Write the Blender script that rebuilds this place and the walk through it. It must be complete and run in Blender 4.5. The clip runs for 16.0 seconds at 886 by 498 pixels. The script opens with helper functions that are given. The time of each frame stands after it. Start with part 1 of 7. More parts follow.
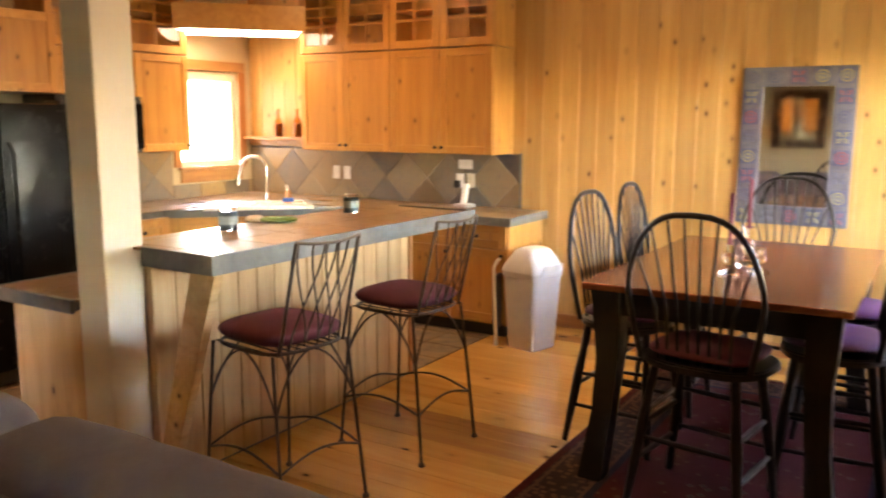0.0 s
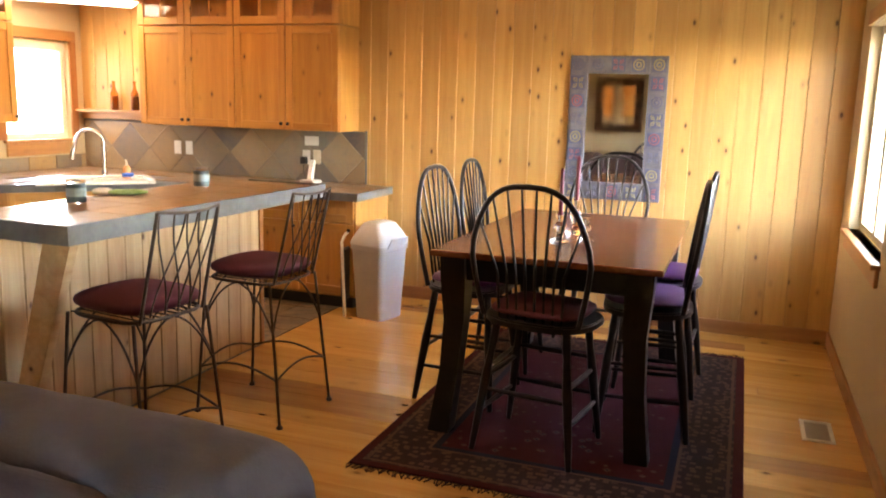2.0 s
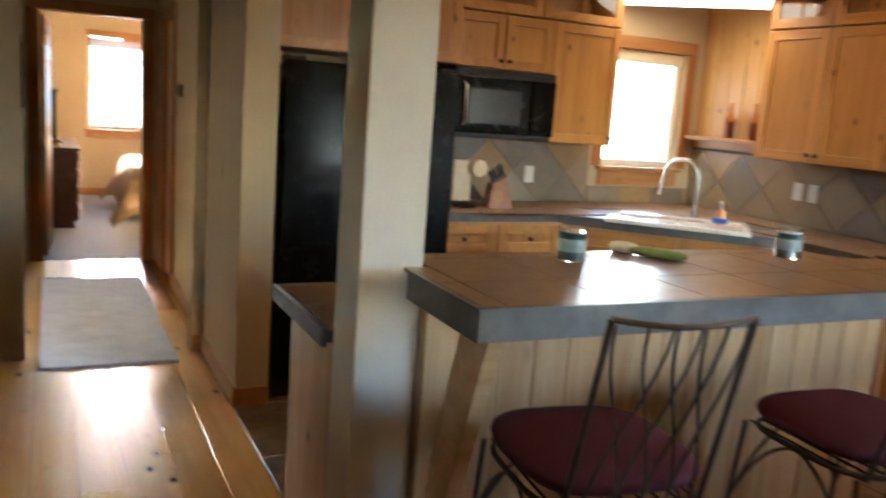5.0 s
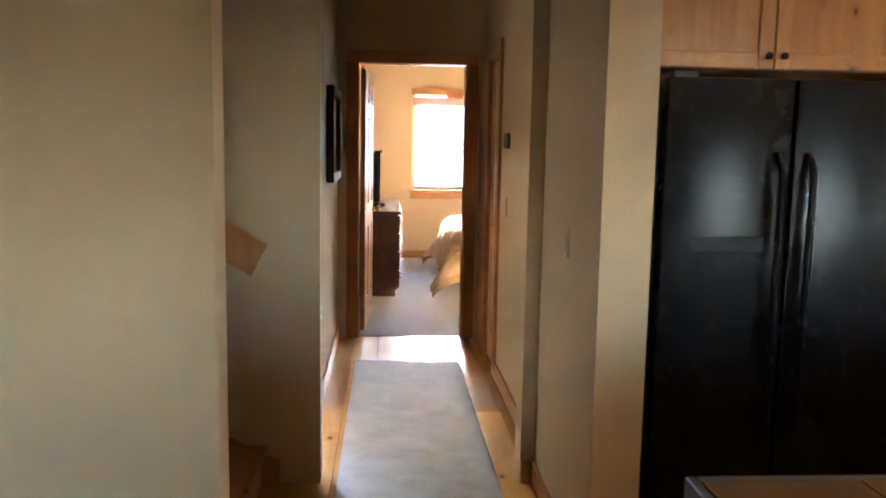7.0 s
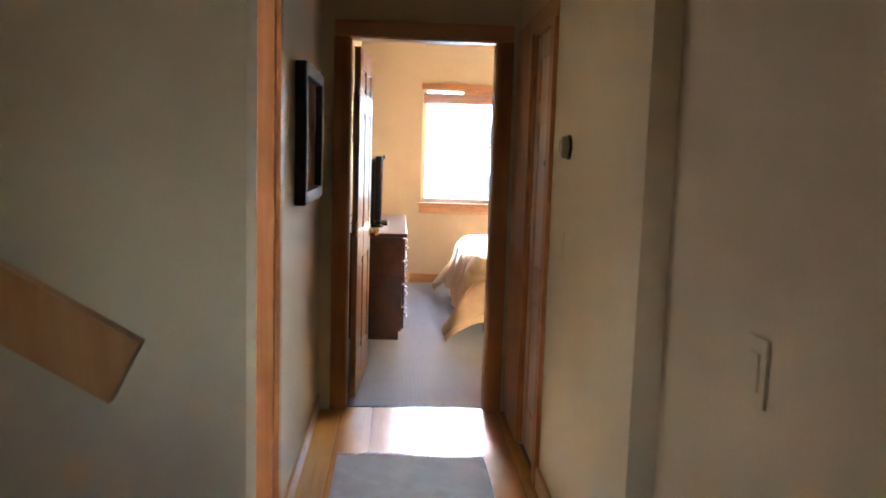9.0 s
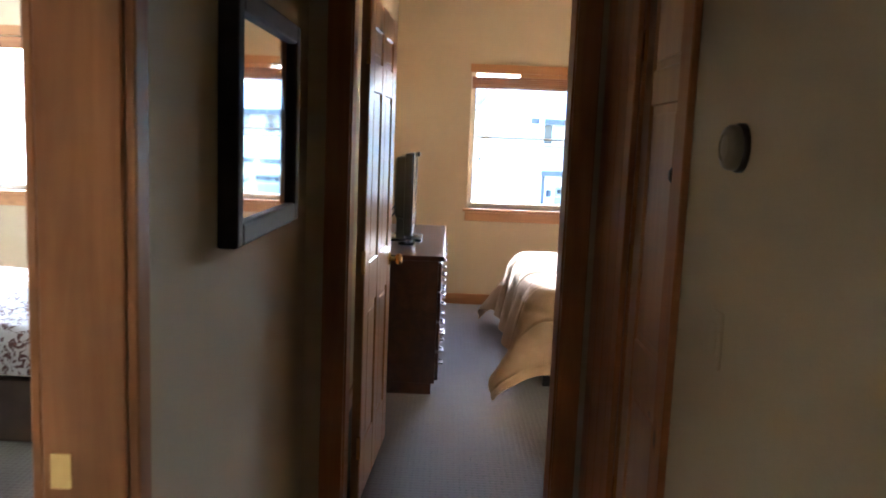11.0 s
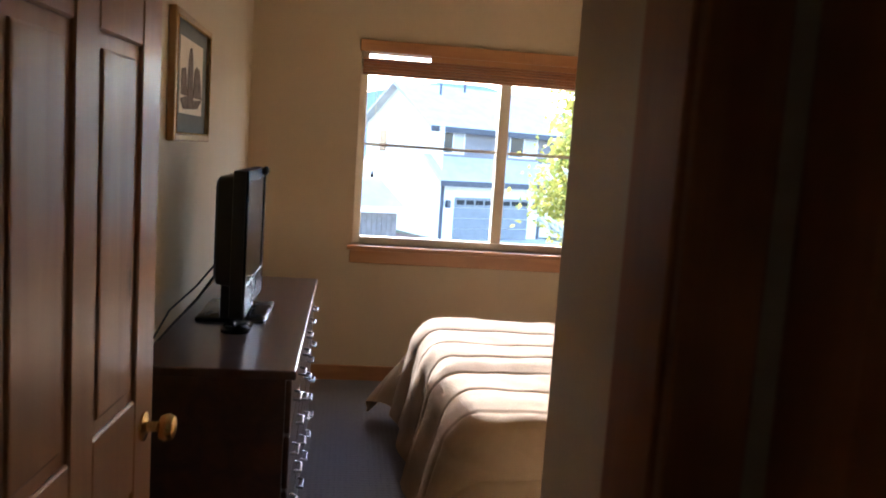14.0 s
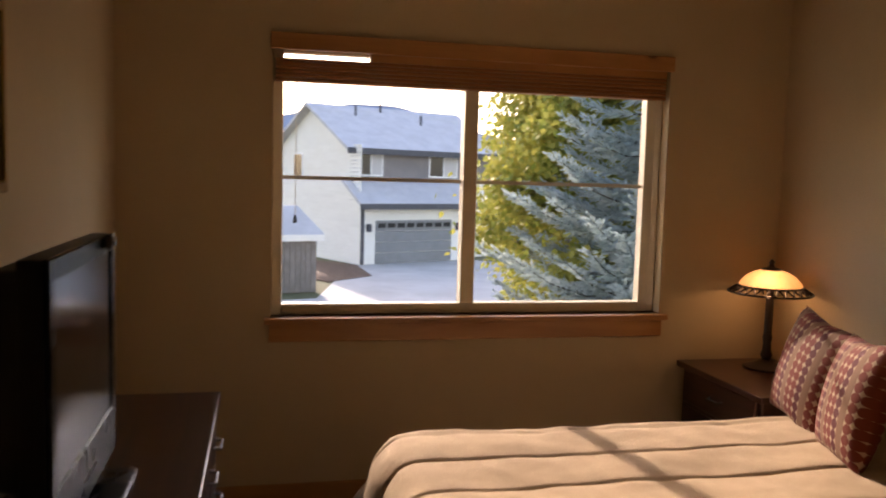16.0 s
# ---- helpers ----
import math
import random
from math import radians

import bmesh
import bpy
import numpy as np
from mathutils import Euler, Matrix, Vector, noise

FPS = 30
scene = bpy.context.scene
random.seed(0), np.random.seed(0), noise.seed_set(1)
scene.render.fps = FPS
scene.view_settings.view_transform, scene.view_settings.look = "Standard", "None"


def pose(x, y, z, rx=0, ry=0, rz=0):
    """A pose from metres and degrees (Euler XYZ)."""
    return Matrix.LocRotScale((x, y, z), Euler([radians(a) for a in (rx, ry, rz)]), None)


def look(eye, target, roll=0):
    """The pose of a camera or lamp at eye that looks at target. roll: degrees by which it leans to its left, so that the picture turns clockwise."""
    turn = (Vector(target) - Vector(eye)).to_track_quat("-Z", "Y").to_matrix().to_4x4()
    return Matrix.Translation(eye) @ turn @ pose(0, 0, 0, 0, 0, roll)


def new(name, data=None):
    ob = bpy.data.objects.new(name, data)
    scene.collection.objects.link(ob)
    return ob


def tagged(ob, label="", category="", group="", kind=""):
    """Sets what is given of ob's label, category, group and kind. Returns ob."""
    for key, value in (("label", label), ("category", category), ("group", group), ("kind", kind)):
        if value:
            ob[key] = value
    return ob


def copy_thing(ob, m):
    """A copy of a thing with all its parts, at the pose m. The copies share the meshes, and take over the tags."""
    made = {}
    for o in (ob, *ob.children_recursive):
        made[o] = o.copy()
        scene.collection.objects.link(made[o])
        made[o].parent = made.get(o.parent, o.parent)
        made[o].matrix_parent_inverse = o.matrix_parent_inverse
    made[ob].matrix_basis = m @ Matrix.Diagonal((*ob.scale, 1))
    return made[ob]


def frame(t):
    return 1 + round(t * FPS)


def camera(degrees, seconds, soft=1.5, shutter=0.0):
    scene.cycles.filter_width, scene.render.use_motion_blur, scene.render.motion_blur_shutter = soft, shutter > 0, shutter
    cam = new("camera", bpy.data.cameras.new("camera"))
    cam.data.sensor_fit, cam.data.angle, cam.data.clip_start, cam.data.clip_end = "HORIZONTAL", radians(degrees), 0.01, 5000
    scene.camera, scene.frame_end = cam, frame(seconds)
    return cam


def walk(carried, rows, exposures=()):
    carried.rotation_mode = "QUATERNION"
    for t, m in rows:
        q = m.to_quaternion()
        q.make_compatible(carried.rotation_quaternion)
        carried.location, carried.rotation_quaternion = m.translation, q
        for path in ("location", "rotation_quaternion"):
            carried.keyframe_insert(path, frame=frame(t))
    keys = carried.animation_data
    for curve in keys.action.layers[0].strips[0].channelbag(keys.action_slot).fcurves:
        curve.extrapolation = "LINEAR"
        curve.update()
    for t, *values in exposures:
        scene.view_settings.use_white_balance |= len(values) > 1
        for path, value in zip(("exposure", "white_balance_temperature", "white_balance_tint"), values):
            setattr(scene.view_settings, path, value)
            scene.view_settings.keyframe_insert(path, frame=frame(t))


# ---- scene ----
cam = camera(57.1, 16.0, soft=1.9, shutter=0.4)
PATH = [
    (0, (0.666, 0.806, 1.594), (-0.365, 2.491, 1.28), 0.2),
    (0.5, (0.713, 0.633, 1.589), (-0.091, 2.439, 1.285), -0.9),
    (1, (0.721, 0.525, 1.594), (0.046, 2.382, 1.284), 2.1),
    (1.5, (0.722, 0.514, 1.598), (0.019, 2.363, 1.302), 1.8),
    (2, (0.702, 0.569, 1.581), (0.033, 2.42, 1.226), 1.6),
    (2.5, (0.623, 0.773, 1.545), (-0.164, 2.561, 1.118), 0.6),
    (3, (0.566, 1.048, 1.544), (-0.462, 2.713, 1.133), 1.9),
    (3.5, (0.409, 1.304, 1.529), (-0.79, 2.864, 1.173), 2.6),
    (4, (0.229, 1.578, 1.541), (-1.1, 3.024, 1.163), 2.3),
    (4.5, (0.058, 1.893, 1.524), (-1.54, 3.034, 1.145), 3.8),
    (5, (-0.15, 2.096, 1.511), (-1.918, 2.966, 1.167), 4.2),
    (5.2, (-0.212, 2.155, 1.525), (-2.053, 2.863, 1.202), 2.9),
    (7.3, (-1.741, 2.287, 1.454), (-3.721, 2.41, 1.208), 0.8),
    (7.5, (-1.883, 2.314, 1.461), (-3.866, 2.43, 1.22), 0.6),
    (8, (-2.261, 2.302, 1.446), (-4.237, 2.406, 1.156), 2.8),
    (8.2, (-2.435, 2.289, 1.45), (-4.414, 2.401, 1.183), 2.7),
    (10.3, (-4.131, 2.362, 1.488), (-6.114, 2.466, 1.246), 0.7),
    (10.5, (-4.275, 2.384, 1.49), (-6.26, 2.435, 1.251), 1.1),
    (11, (-4.637, 2.395, 1.482), (-6.619, 2.386, 1.218), 2.3),
    (11.5, (-5.02, 2.394, 1.504), (-6.998, 2.567, 1.262), 1.6),
    (12, (-5.362, 2.42, 1.514), (-7.335, 2.657, 1.29), 1.7),
    (12.5, (-5.704, 2.432, 1.517), (-7.68, 2.657, 1.305), 2.5),
    (13, (-6.099, 2.444, 1.532), (-8.063, 2.76, 1.328), 2.2),
    (13.5, (-6.468, 2.489, 1.509), (-8.427, 2.836, 1.308), 1.5),
    (14, (-6.824, 2.504, 1.504), (-8.795, 2.747, 1.269), 3.9),
    (14.5, (-7.191, 2.464, 1.528), (-9.156, 2.766, 1.311), 3.3),
    (15, (-7.535, 2.466, 1.517), (-9.492, 2.798, 1.265), 2.4),
    (15.5, (-7.859, 2.502, 1.533), (-9.821, 2.821, 1.308), 2.7),
    (16, (-8.243, 2.51, 1.549), (-10.187, 2.946, 1.371), 1.6),
]
EXPOSURES = [(0.0, 6.65, 8000, 23), (2.0, 6.6, 7500, 24), (3.5, 7.0, 8000, 20), (4.3, 6.8, 7300, 16), (5.0, 5.5, 6200, 15), (7.3, 5.95, 5900, 18), (8.2, 6.0, 5800, 18), (10.3, 4.8, 4700, 10), (11.5, 4.5, 5200, 14), (12.5, 4.45, 5100, 13), (13.5, 3.9, 5100, 14), (14.5, 2.85, 6000, 22), (15.2, 2.2, 7000, 26), (16.0, 1.95, 7300, 27)]
walk(cam, [(t, look(eye, target, roll)) for t, eye, target, roll in PATH], EXPOSURES)

# ---- world, sun and large lights ----
SUN_TRAVEL = Vector((0.90, 0.13, -0.385)).normalized()
world = bpy.data.worlds.new("world")
scene.world = world
world.use_nodes = True
wn = world.node_tree.nodes
sky = wn.new("ShaderNodeTexSky")
sky.sky_type = "NISHITA"
sky.sun_disc = False
sky.sun_elevation = math.asin(-SUN_TRAVEL.z)
sky.sun_rotation = math.atan2(-SUN_TRAVEL.x, -SUN_TRAVEL.y)
world.node_tree.links.new(sky.outputs[0], wn["Background"].inputs[0])
wn["Background"].inputs[1].default_value = 0.15


def lamp(name, kind, power, colour, m, size=0.1, size_y=None, angle=None):
    data = bpy.data.lights.new(name, kind)
    data.energy, data.color = power, colour
    if kind == "AREA":
        data.size = size
        if size_y:
            data.shape, data.size_y = "RECTANGLE", size_y
    elif kind == "SUN":
        data.angle = angle
    else:
        data.shadow_soft_size = size
    ob = new(name, data)
    ob.matrix_world = m
    return ob


lamp("sun", "SUN", 1.7, (1.0, 0.94, 0.84), look((0, 0, 30), Vector((0, 0, 30)) + SUN_TRAVEL), angle=radians(1.2))
# sky light entering the living room by its east window, the kitchen and the guest bedroom
DAY = (0.80, 0.90, 1.0)
lamp("daylight_east", "AREA", 0.08, DAY, look((1.47, 5.55, 1.48), (0, 5.55, 1.48)), 1.2, 1.15)
lamp("daylight_kitchen", "AREA", 0.13, DAY, look((-5.12, 6.075, 1.6), (-3, 6.075, 1.6)), 0.65, 0.78)
lamp("daylight_guest_bedroom", "AREA", 13, DAY, look((-12.12, -1.145, 1.56), (-9, -1.145, 1.56)), 1.45, 1.3)
# ceiling downlights of kitchen and dining room
WARM = (1.0, 0.60, 0.27)
for x, y, power in ((-3.1, 5.4, 0.135), (-1.3, 5.5, 0.08), (0.4, 5.3, 0.05), (-3.4, 4.0, 0.10), (-1.2, 3.4, 0.10)):
    lamp("downlight_lamp", "AREA", power, WARM, look((x, y, 2.70), (x, y, 0)), 0.14)

# ---- materials ----
def ramp(n, stops):
    r = n.new("ShaderNodeValToRGB")
    e = r.color_ramp.elements
    while len(e) < len(stops):
        e.new(0.5)
    for k, (p, c) in zip(e, stops):
        k.position, k.color = p, (*c, 1)
    return r


def base_material(name, rough=0.5, metal=0.0, spec=0.5):
    m = bpy.data.materials.new(name)
    m.use_nodes = True
    n, l = m.node_tree.nodes, m.node_tree.links
    p = n["Principled BSDF"]
    p.inputs["Roughness"].default_value = rough
    p.inputs["Metallic"].default_value = metal
    p.inputs["Specular IOR Level"].default_value = spec
    return m, n, l, p


def coords(n, l, scale, spread=37.0):
    """Object coordinates, shifted per object, scaled."""
    tc, oi, mp = n.new("ShaderNodeTexCoord"), n.new("ShaderNodeObjectInfo"), n.new("ShaderNodeMapping")
    mul, add = n.new("ShaderNodeMath"), n.new("ShaderNodeVectorMath")
    mul.operation, mul.inputs[1].default_value = "MULTIPLY", spread
    l.new(oi.outputs["Random"], mul.inputs[0])
    l.new(tc.outputs["Object"], add.inputs[0])
    l.new(mul.outputs[0], add.inputs[1])
    l.new(add.outputs[0], mp.inputs["Vector"])
    mp.inputs["Scale"].default_value = scale
    return mp.outputs[0], oi


def noise_node(n, l, vec, scale, detail=4, rough=0.6, dist=0.0):
    t = n.new("ShaderNodeTexNoise")
    t.inputs["Scale"].default_value, t.inputs["Detail"].default_value = scale, detail
    t.inputs["Roughness"].default_value, t.inputs["Distortion"].default_value = rough, dist
    l.new(vec, t.inputs["Vector"])
    return t.outputs["Fac"]


def mix(n, l, fac, a, b, kind="MIX"):
    m = n.new("ShaderNodeMix")
    m.data_type, m.blend_type = "RGBA", kind
    for sock, v in ((m.inputs[0], fac), (m.inputs[6], a), (m.inputs[7], b)):
        if isinstance(v, bpy.types.NodeSocket):
            l.new(v, sock)
        else:
            sock.default_value = v if isinstance(v, (int, float)) else (*v, 1)
    return m.outputs[2]


def bump(n, l, p, height, strength, distance=0.01):
    b = n.new("ShaderNodeBump")
    b.inputs["Strength"].default_value, b.inputs["Distance"].default_value = strength, distance
    l.new(height, b.inputs["Height"])
    l.new(b.outputs[0], p.inputs["Normal"])


def wood(name, light, dark, grain="z", rough=0.4, knots=0.0, knot_size=5.0, vary=0.25, fine=1.0):
    m, n, l, p = base_material(name, rough)
    s = [9.0 * fine, 9.0 * fine, 9.0 * fine]
    s["xyz".index(grain)] = 0.7 * fine
    vec, oi = coords(n, l, s)
    f1 = noise_node(n, l, vec, 1.6, 5, 0.62, 0.6)
    f2 = noise_node(n, l, vec, 9.0, 3, 0.7, 0.2)
    c = mix(n, l, ramp_fac(n, l, f1, 0.34, 0.68), light, dark)
    c = mix(n, l, 0.28, c, mix(n, l, f2, dark, light), "MULTIPLY") if fine > 5 else mix(n, l, ramp_fac(n, l, f2, 0.55, 0.8, 0.35), c, dark)
    tone = mix(n, l, oi.outputs["Random"], (1 - vary, 1 - vary * 1.15, 1 - vary * 1.3), (1 + vary * 0.35,) * 3)
    c = mix(n, l, 1.0, c, tone, "MULTIPLY")
    if knots:
        ks = [knot_size] * 3
        ks["xyz".index(grain)] = knot_size * 0.55
        kv, _ = coords(n, l, ks, 91.0)
        v = n.new("ShaderNodeTexVoronoi")
        v.inputs["Scale"].default_value = 1.0
        l.new(kv, v.inputs["Vector"])
        size = n.new("ShaderNodeMath")
        size.operation = "MULTIPLY"
        sep = n.new("ShaderNodeSeparateColor")
        l.new(v.outputs["Color"], sep.inputs[0])
        gate = n.new("ShaderNodeMath")
        gate.operation, gate.inputs[1].default_value = "GREATER_THAN", 1 - knots
        l.new(sep.outputs[0], gate.inputs[0])
        halo = ramp_fac(n, l, v.outputs["Distance"], 0.22, 0.07)
        core = ramp_fac(n, l, v.outputs["Distance"], 0.11, 0.06)
        for fac, col, k in ((halo, tuple(q * 0.62 for q in dark), 0.7), (core, (0.09, 0.035, 0.012), 0.9)):
            g = n.new("ShaderNodeMath")
            g.operation = "MULTIPLY"
            l.new(fac, g.inputs[0])
            l.new(gate.outputs[0], g.inputs[1])
            g2 = n.new("ShaderNodeMath")
            g2.operation, g2.inputs[1].default_value = "MULTIPLY", k
            l.new(g.outputs[0], g2.inputs[0])
            c = mix(n, l, g2.outputs[0], c, col)
    l.new(c, p.inputs["Base Color"])
    bump(n, l, p, f2, 0.12, 0.002)
    return m


def ramp_fac(n, l, fac, lo, hi, top=1.0):
    r = n.new("ShaderNodeMapRange")
    r.inputs[1].default_value, r.inputs[2].default_value = lo, hi
    r.inputs[3].default_value, r.inputs[4].default_value = 0.0, top
    r.clamp = True
    if lo > hi:
        r.inputs[1].default_value, r.inputs[2].default_value = hi, lo
        r.inputs[3].default_value, r.inputs[4].default_value = top, 0.0
    l.new(fac, r.inputs[0])
    return r.outputs[0]


def mottled(name, a, b, scale=3.0, rough=0.6, metal=0.0, grit=60.0, relief=0.1, depth=0.003, vary=0.0, spec=0.5, c3=None):
    """Two colours in clouds, a fine grit and relief."""
    m, n, l, p = base_material(name, rough, metal, spec)
    vec, oi = coords(n, l, (1, 1, 1))
    f1 = noise_node(n, l, vec, scale, 5, 0.6, 0.4)
    f2 = noise_node(n, l, vec, grit, 3, 0.7)
    c = mix(n, l, ramp_fac(n, l, f1, 0.35, 0.68), a, b)
    if c3:
        f3 = noise_node(n, l, vec, scale * 0.45, 3, 0.6, 1.0)
        c = mix(n, l, ramp_fac(n, l, f3, 0.5, 0.66), c, c3)
    c = mix(n, l, 0.25, c, mix(n, l, f2, (0.55,) * 3, (1.3,) * 3), "MULTIPLY")
    if vary:
        tone = mix(n, l, oi.outputs["Random"], (1 - vary,) * 3, (1 + vary * 0.6,) * 3)
        c = mix(n, l, 1.0, c, tone, "MULTIPLY")
    l.new(c, p.inputs["Base Color"])
    bump(n, l, p, f2, relief, depth)
    return m


def slate(name, tints, rough=0.38, rust=1.0, scale=4.5):
    m, n, l, p = base_material(name, rough)
    vec, oi = coords(n, l, (1, 1, 1))
    r = ramp(n, [(i / (len(tints) - 1), c) for i, c in enumerate(tints)])
    l.new(oi.outputs["Random"], r.inputs[0])
    f1 = noise_node(n, l, vec, scale, 6, 0.65, 1.2)
    f2 = noise_node(n, l, vec, 16.0, 5, 0.7, 0.5)
    c = mix(n, l, ramp_fac(n, l, f1, 0.35, 0.7, rust), r.outputs[0], (0.30, 0.19, 0.085))
    c = mix(n, l, ramp_fac(n, l, f2, 0.5, 0.8, 0.4), c, (0.10, 0.10, 0.10))
    l.new(c, p.inputs["Base Color"])
    rr = ramp_fac(n, l, f2, 0.3, 0.8, 0.24 * rust)
    add = n.new("ShaderNodeMath")
    add.operation, add.inputs[1].default_value = "ADD", rough - 0.12
    l.new(rr, add.inputs[0])
    l.new(add.outputs[0], p.inputs["Roughness"])
    bump(n, l, p, f1, 0.12, 0.004)
    return m


def plain(name, colour, rough=0.5, metal=0.0, spec=0.5, coat=0.0):
    m, n, l, p = base_material(name, rough, metal, spec)
    vec, oi = coords(n, l, (1, 1, 1))
    f = noise_node(n, l, vec, 14.0, 3, 0.6)
    l.new(mix(n, l, f, tuple(q * 0.88 for q in colour), tuple(min(1, q * 1.1) for q in colour)), p.inputs["Base Color"])
    r = ramp_fac(n, l, f, 0.2, 0.8, 0.08)
    add = n.new("ShaderNodeMath")
    add.operation, add.inputs[1].default_value = "ADD", max(rough - 0.04, 0.0)
    l.new(r, add.inputs[0])
    l.new(add.outputs[0], p.inputs["Roughness"])
    p.inputs["Coat Weight"].default_value = coat
    return m


def glow(name, colour, strength):
    m, n, l, p = base_material(name)
    p.inputs["Base Color"].default_value = (*colour, 1)
    p.inputs["Emission Color"].default_value = (*colour, 1)
    p.inputs["Emission Strength"].default_value = strength
    return m


def clear(name, colour=(1, 1, 1), rough=0.0, ior=1.45):
    m, n, l, p = base_material(name, rough)
    p.inputs["Base Color"].default_value = (*colour, 1)
    p.inputs["Transmission Weight"].default_value = 1.0
    p.inputs["IOR"].default_value = ior
    return m


def carpet(name):
    m, n, l, p = base_material(name, 0.95, spec=0.1)
    vec, oi = coords(n, l, (1, 1, 1))
    ch = n.new("ShaderNodeTexVoronoi")
    ch.inputs["Scale"].default_value, ch.inputs["Randomness"].default_value = 38.0, 0.12
    l.new(vec, ch.inputs["Vector"])
    f = noise_node(n, l, vec, 240.0, 2)
    f2 = noise_node(n, l, vec, 2.2, 3)
    c = mix(n, l, ramp_fac(n, l, ch.outputs["Distance"], 0.22, 0.40), (0.034, 0.030, 0.031), (0.125, 0.108, 0.102))
    c = mix(n, l, 0.4, c, mix(n, l, f, (0.4,) * 3, (1.4,) * 3), "MULTIPLY")
    c = mix(n, l, 0.4, c, mix(n, l, f2, (0.6,) * 3, (1.25,) * 3), "MULTIPLY")
    l.new(c, p.inputs["Base Color"])
    p.inputs["Sheen Weight"].default_value = 0.6
    p.inputs["Sheen Roughness"].default_value = 0.4
    bump(n, l, p, ch.outputs["Distance"], 0.6, 0.004)
    return m


PINE_WALL = wood("pine_wall", (0.66, 0.395, 0.135), (0.55, 0.295, 0.085), "z", 0.40, 0.80, 9.0, 0.18)
PINE_BAR = wood("pine_bar", (0.66, 0.44, 0.22), (0.50, 0.29, 0.12), "z", 0.5, 0.45, 9.0, 0.14)
PINE_CAB = wood("pine_cabinet", (0.60, 0.30, 0.075), (0.46, 0.20, 0.045), "z", 0.35, 0.72, 9.5, 0.14)
PINE_CAB_X = wood("pine_cabinet_cross_rail", (0.60, 0.30, 0.075), (0.46, 0.20, 0.045), "x", 0.35, 0.3, 6.5, 0.14)
PINE_CAB_H = wood("pine_cabinet_rail", (0.60, 0.31, 0.085), (0.46, 0.21, 0.05), "y", 0.35, 0.3, 6.5, 0.10)
PINE_FLOOR = wood("pine_floor", (0.70, 0.42, 0.13), (0.58, 0.30, 0.08), "x", 0.27, 0.75, 7.0, 0.20)
PINE_FLOOR_DARK = wood("pine_floor_dark", (0.46, 0.24, 0.085), (0.34, 0.16, 0.05), "x", 0.26, 0.4, 7.5, 0.13)
for fl in (PINE_FLOOR, PINE_FLOOR_DARK):
    fl.node_tree.nodes["Principled BSDF"].inputs["Coat Weight"].default_value = 0.7
    fl.node_tree.nodes["Principled BSDF"].inputs["Coat Roughness"].default_value = 0.22
PINE_TRIM = wood("pine_trim", (0.44, 0.19, 0.065), (0.31, 0.12, 0.04), "z", 0.4, 0.4, 7.0, 0.12)
PINE_TRIM_X = wood("pine_trim_x", (0.50, 0.25, 0.085), (0.38, 0.17, 0.055), "x", 0.4, 0.4, 7.0, 0.12)
PINE_TRIM_Y = wood("pine_trim_y", (0.50, 0.25, 0.085), (0.38, 0.17, 0.055), "y", 0.4, 0.4, 7.0, 0.12)
DOOR_WOOD = wood("door_wood", (0.50, 0.27, 0.125), (0.38, 0.18, 0.075), "z", 0.30, 0.15, 5.0, 0.08)
for tw_ in (PINE_TRIM,):
    tw_.node_tree.nodes["Principled BSDF"].inputs["Specular IOR Level"].default_value = 0.25
MAHOGANY_X = wood("dark_brown_wood", (0.075, 0.026, 0.013), (0.030, 0.010, 0.006), "x", 0.28, 0, 5, 0.1)
TABLE_TOP = wood("table_top_wood", (0.21, 0.066, 0.024), (0.115, 0.034, 0.013), "y", 0.22, 0, 5, 0.1)
BLACK_WOOD = mottled("black_painted_wood", (0.012, 0.010, 0.010), (0.022, 0.016, 0.013), 6, 0.30, 0, 50, 0.05, 0.001, spec=0.3)
PAINT_CREAM = mottled("cream_wall_paint", (0.52, 0.41, 0.255), (0.56, 0.445, 0.285), 1.3, 0.75, 0, 220, 0.12, 0.002, spec=0.25)
PAINT_WHITE = mottled("white_wall_paint", (0.72, 0.68, 0.58), (0.76, 0.72, 0.62), 1.3, 0.7, 0, 220, 0.12, 0.002, spec=0.25)
CEILING = mottled("ceiling_paint", (0.74, 0.70, 0.60), (0.78, 0.74, 0.64), 1.0, 0.85, 0, 160, 0.15, 0.003, spec=0.2)
SLATE_TOP = slate("slate_counter", [(0.25, 0.135, 0.05), (0.20, 0.115, 0.052), (0.28, 0.15, 0.05), (0.18, 0.115, 0.06), (0.23, 0.125, 0.05)], 0.40, 0.35, 2.2)
SLATE_WALL = slate("slate_backsplash", [(0.16, 0.14, 0.115), (0.36, 0.23, 0.10), (0.070, 0.062, 0.066), (0.20, 0.18, 0.15), (0.29, 0.215, 0.13), (0.10, 0.085, 0.085), (0.22, 0.19, 0.155)], 0.42, 0.45, 6.0)
SLATE_FLOOR = slate("slate_floor", [(0.075, 0.072, 0.066), (0.10, 0.085, 0.065), (0.06, 0.06, 0.06), (0.12, 0.09, 0.06)], 0.4)
SLATE_EDGE = mottled("slate_edge", (0.10, 0.102, 0.105), (0.165, 0.163, 0.158), 9, 0.45, 0, 50, 0.25, 0.004)
GROUT = mottled("grout", (0.11, 0.09, 0.07), (0.15, 0.125, 0.10), 6, 0.85)
CARPET = carpet("loop_carpet")
IRON = mottled("wrought_iron", (0.075, 0.055, 0.040), (0.13, 0.095, 0.065), 14, 0.45, 0.75, 90, 0.2, 0.001)
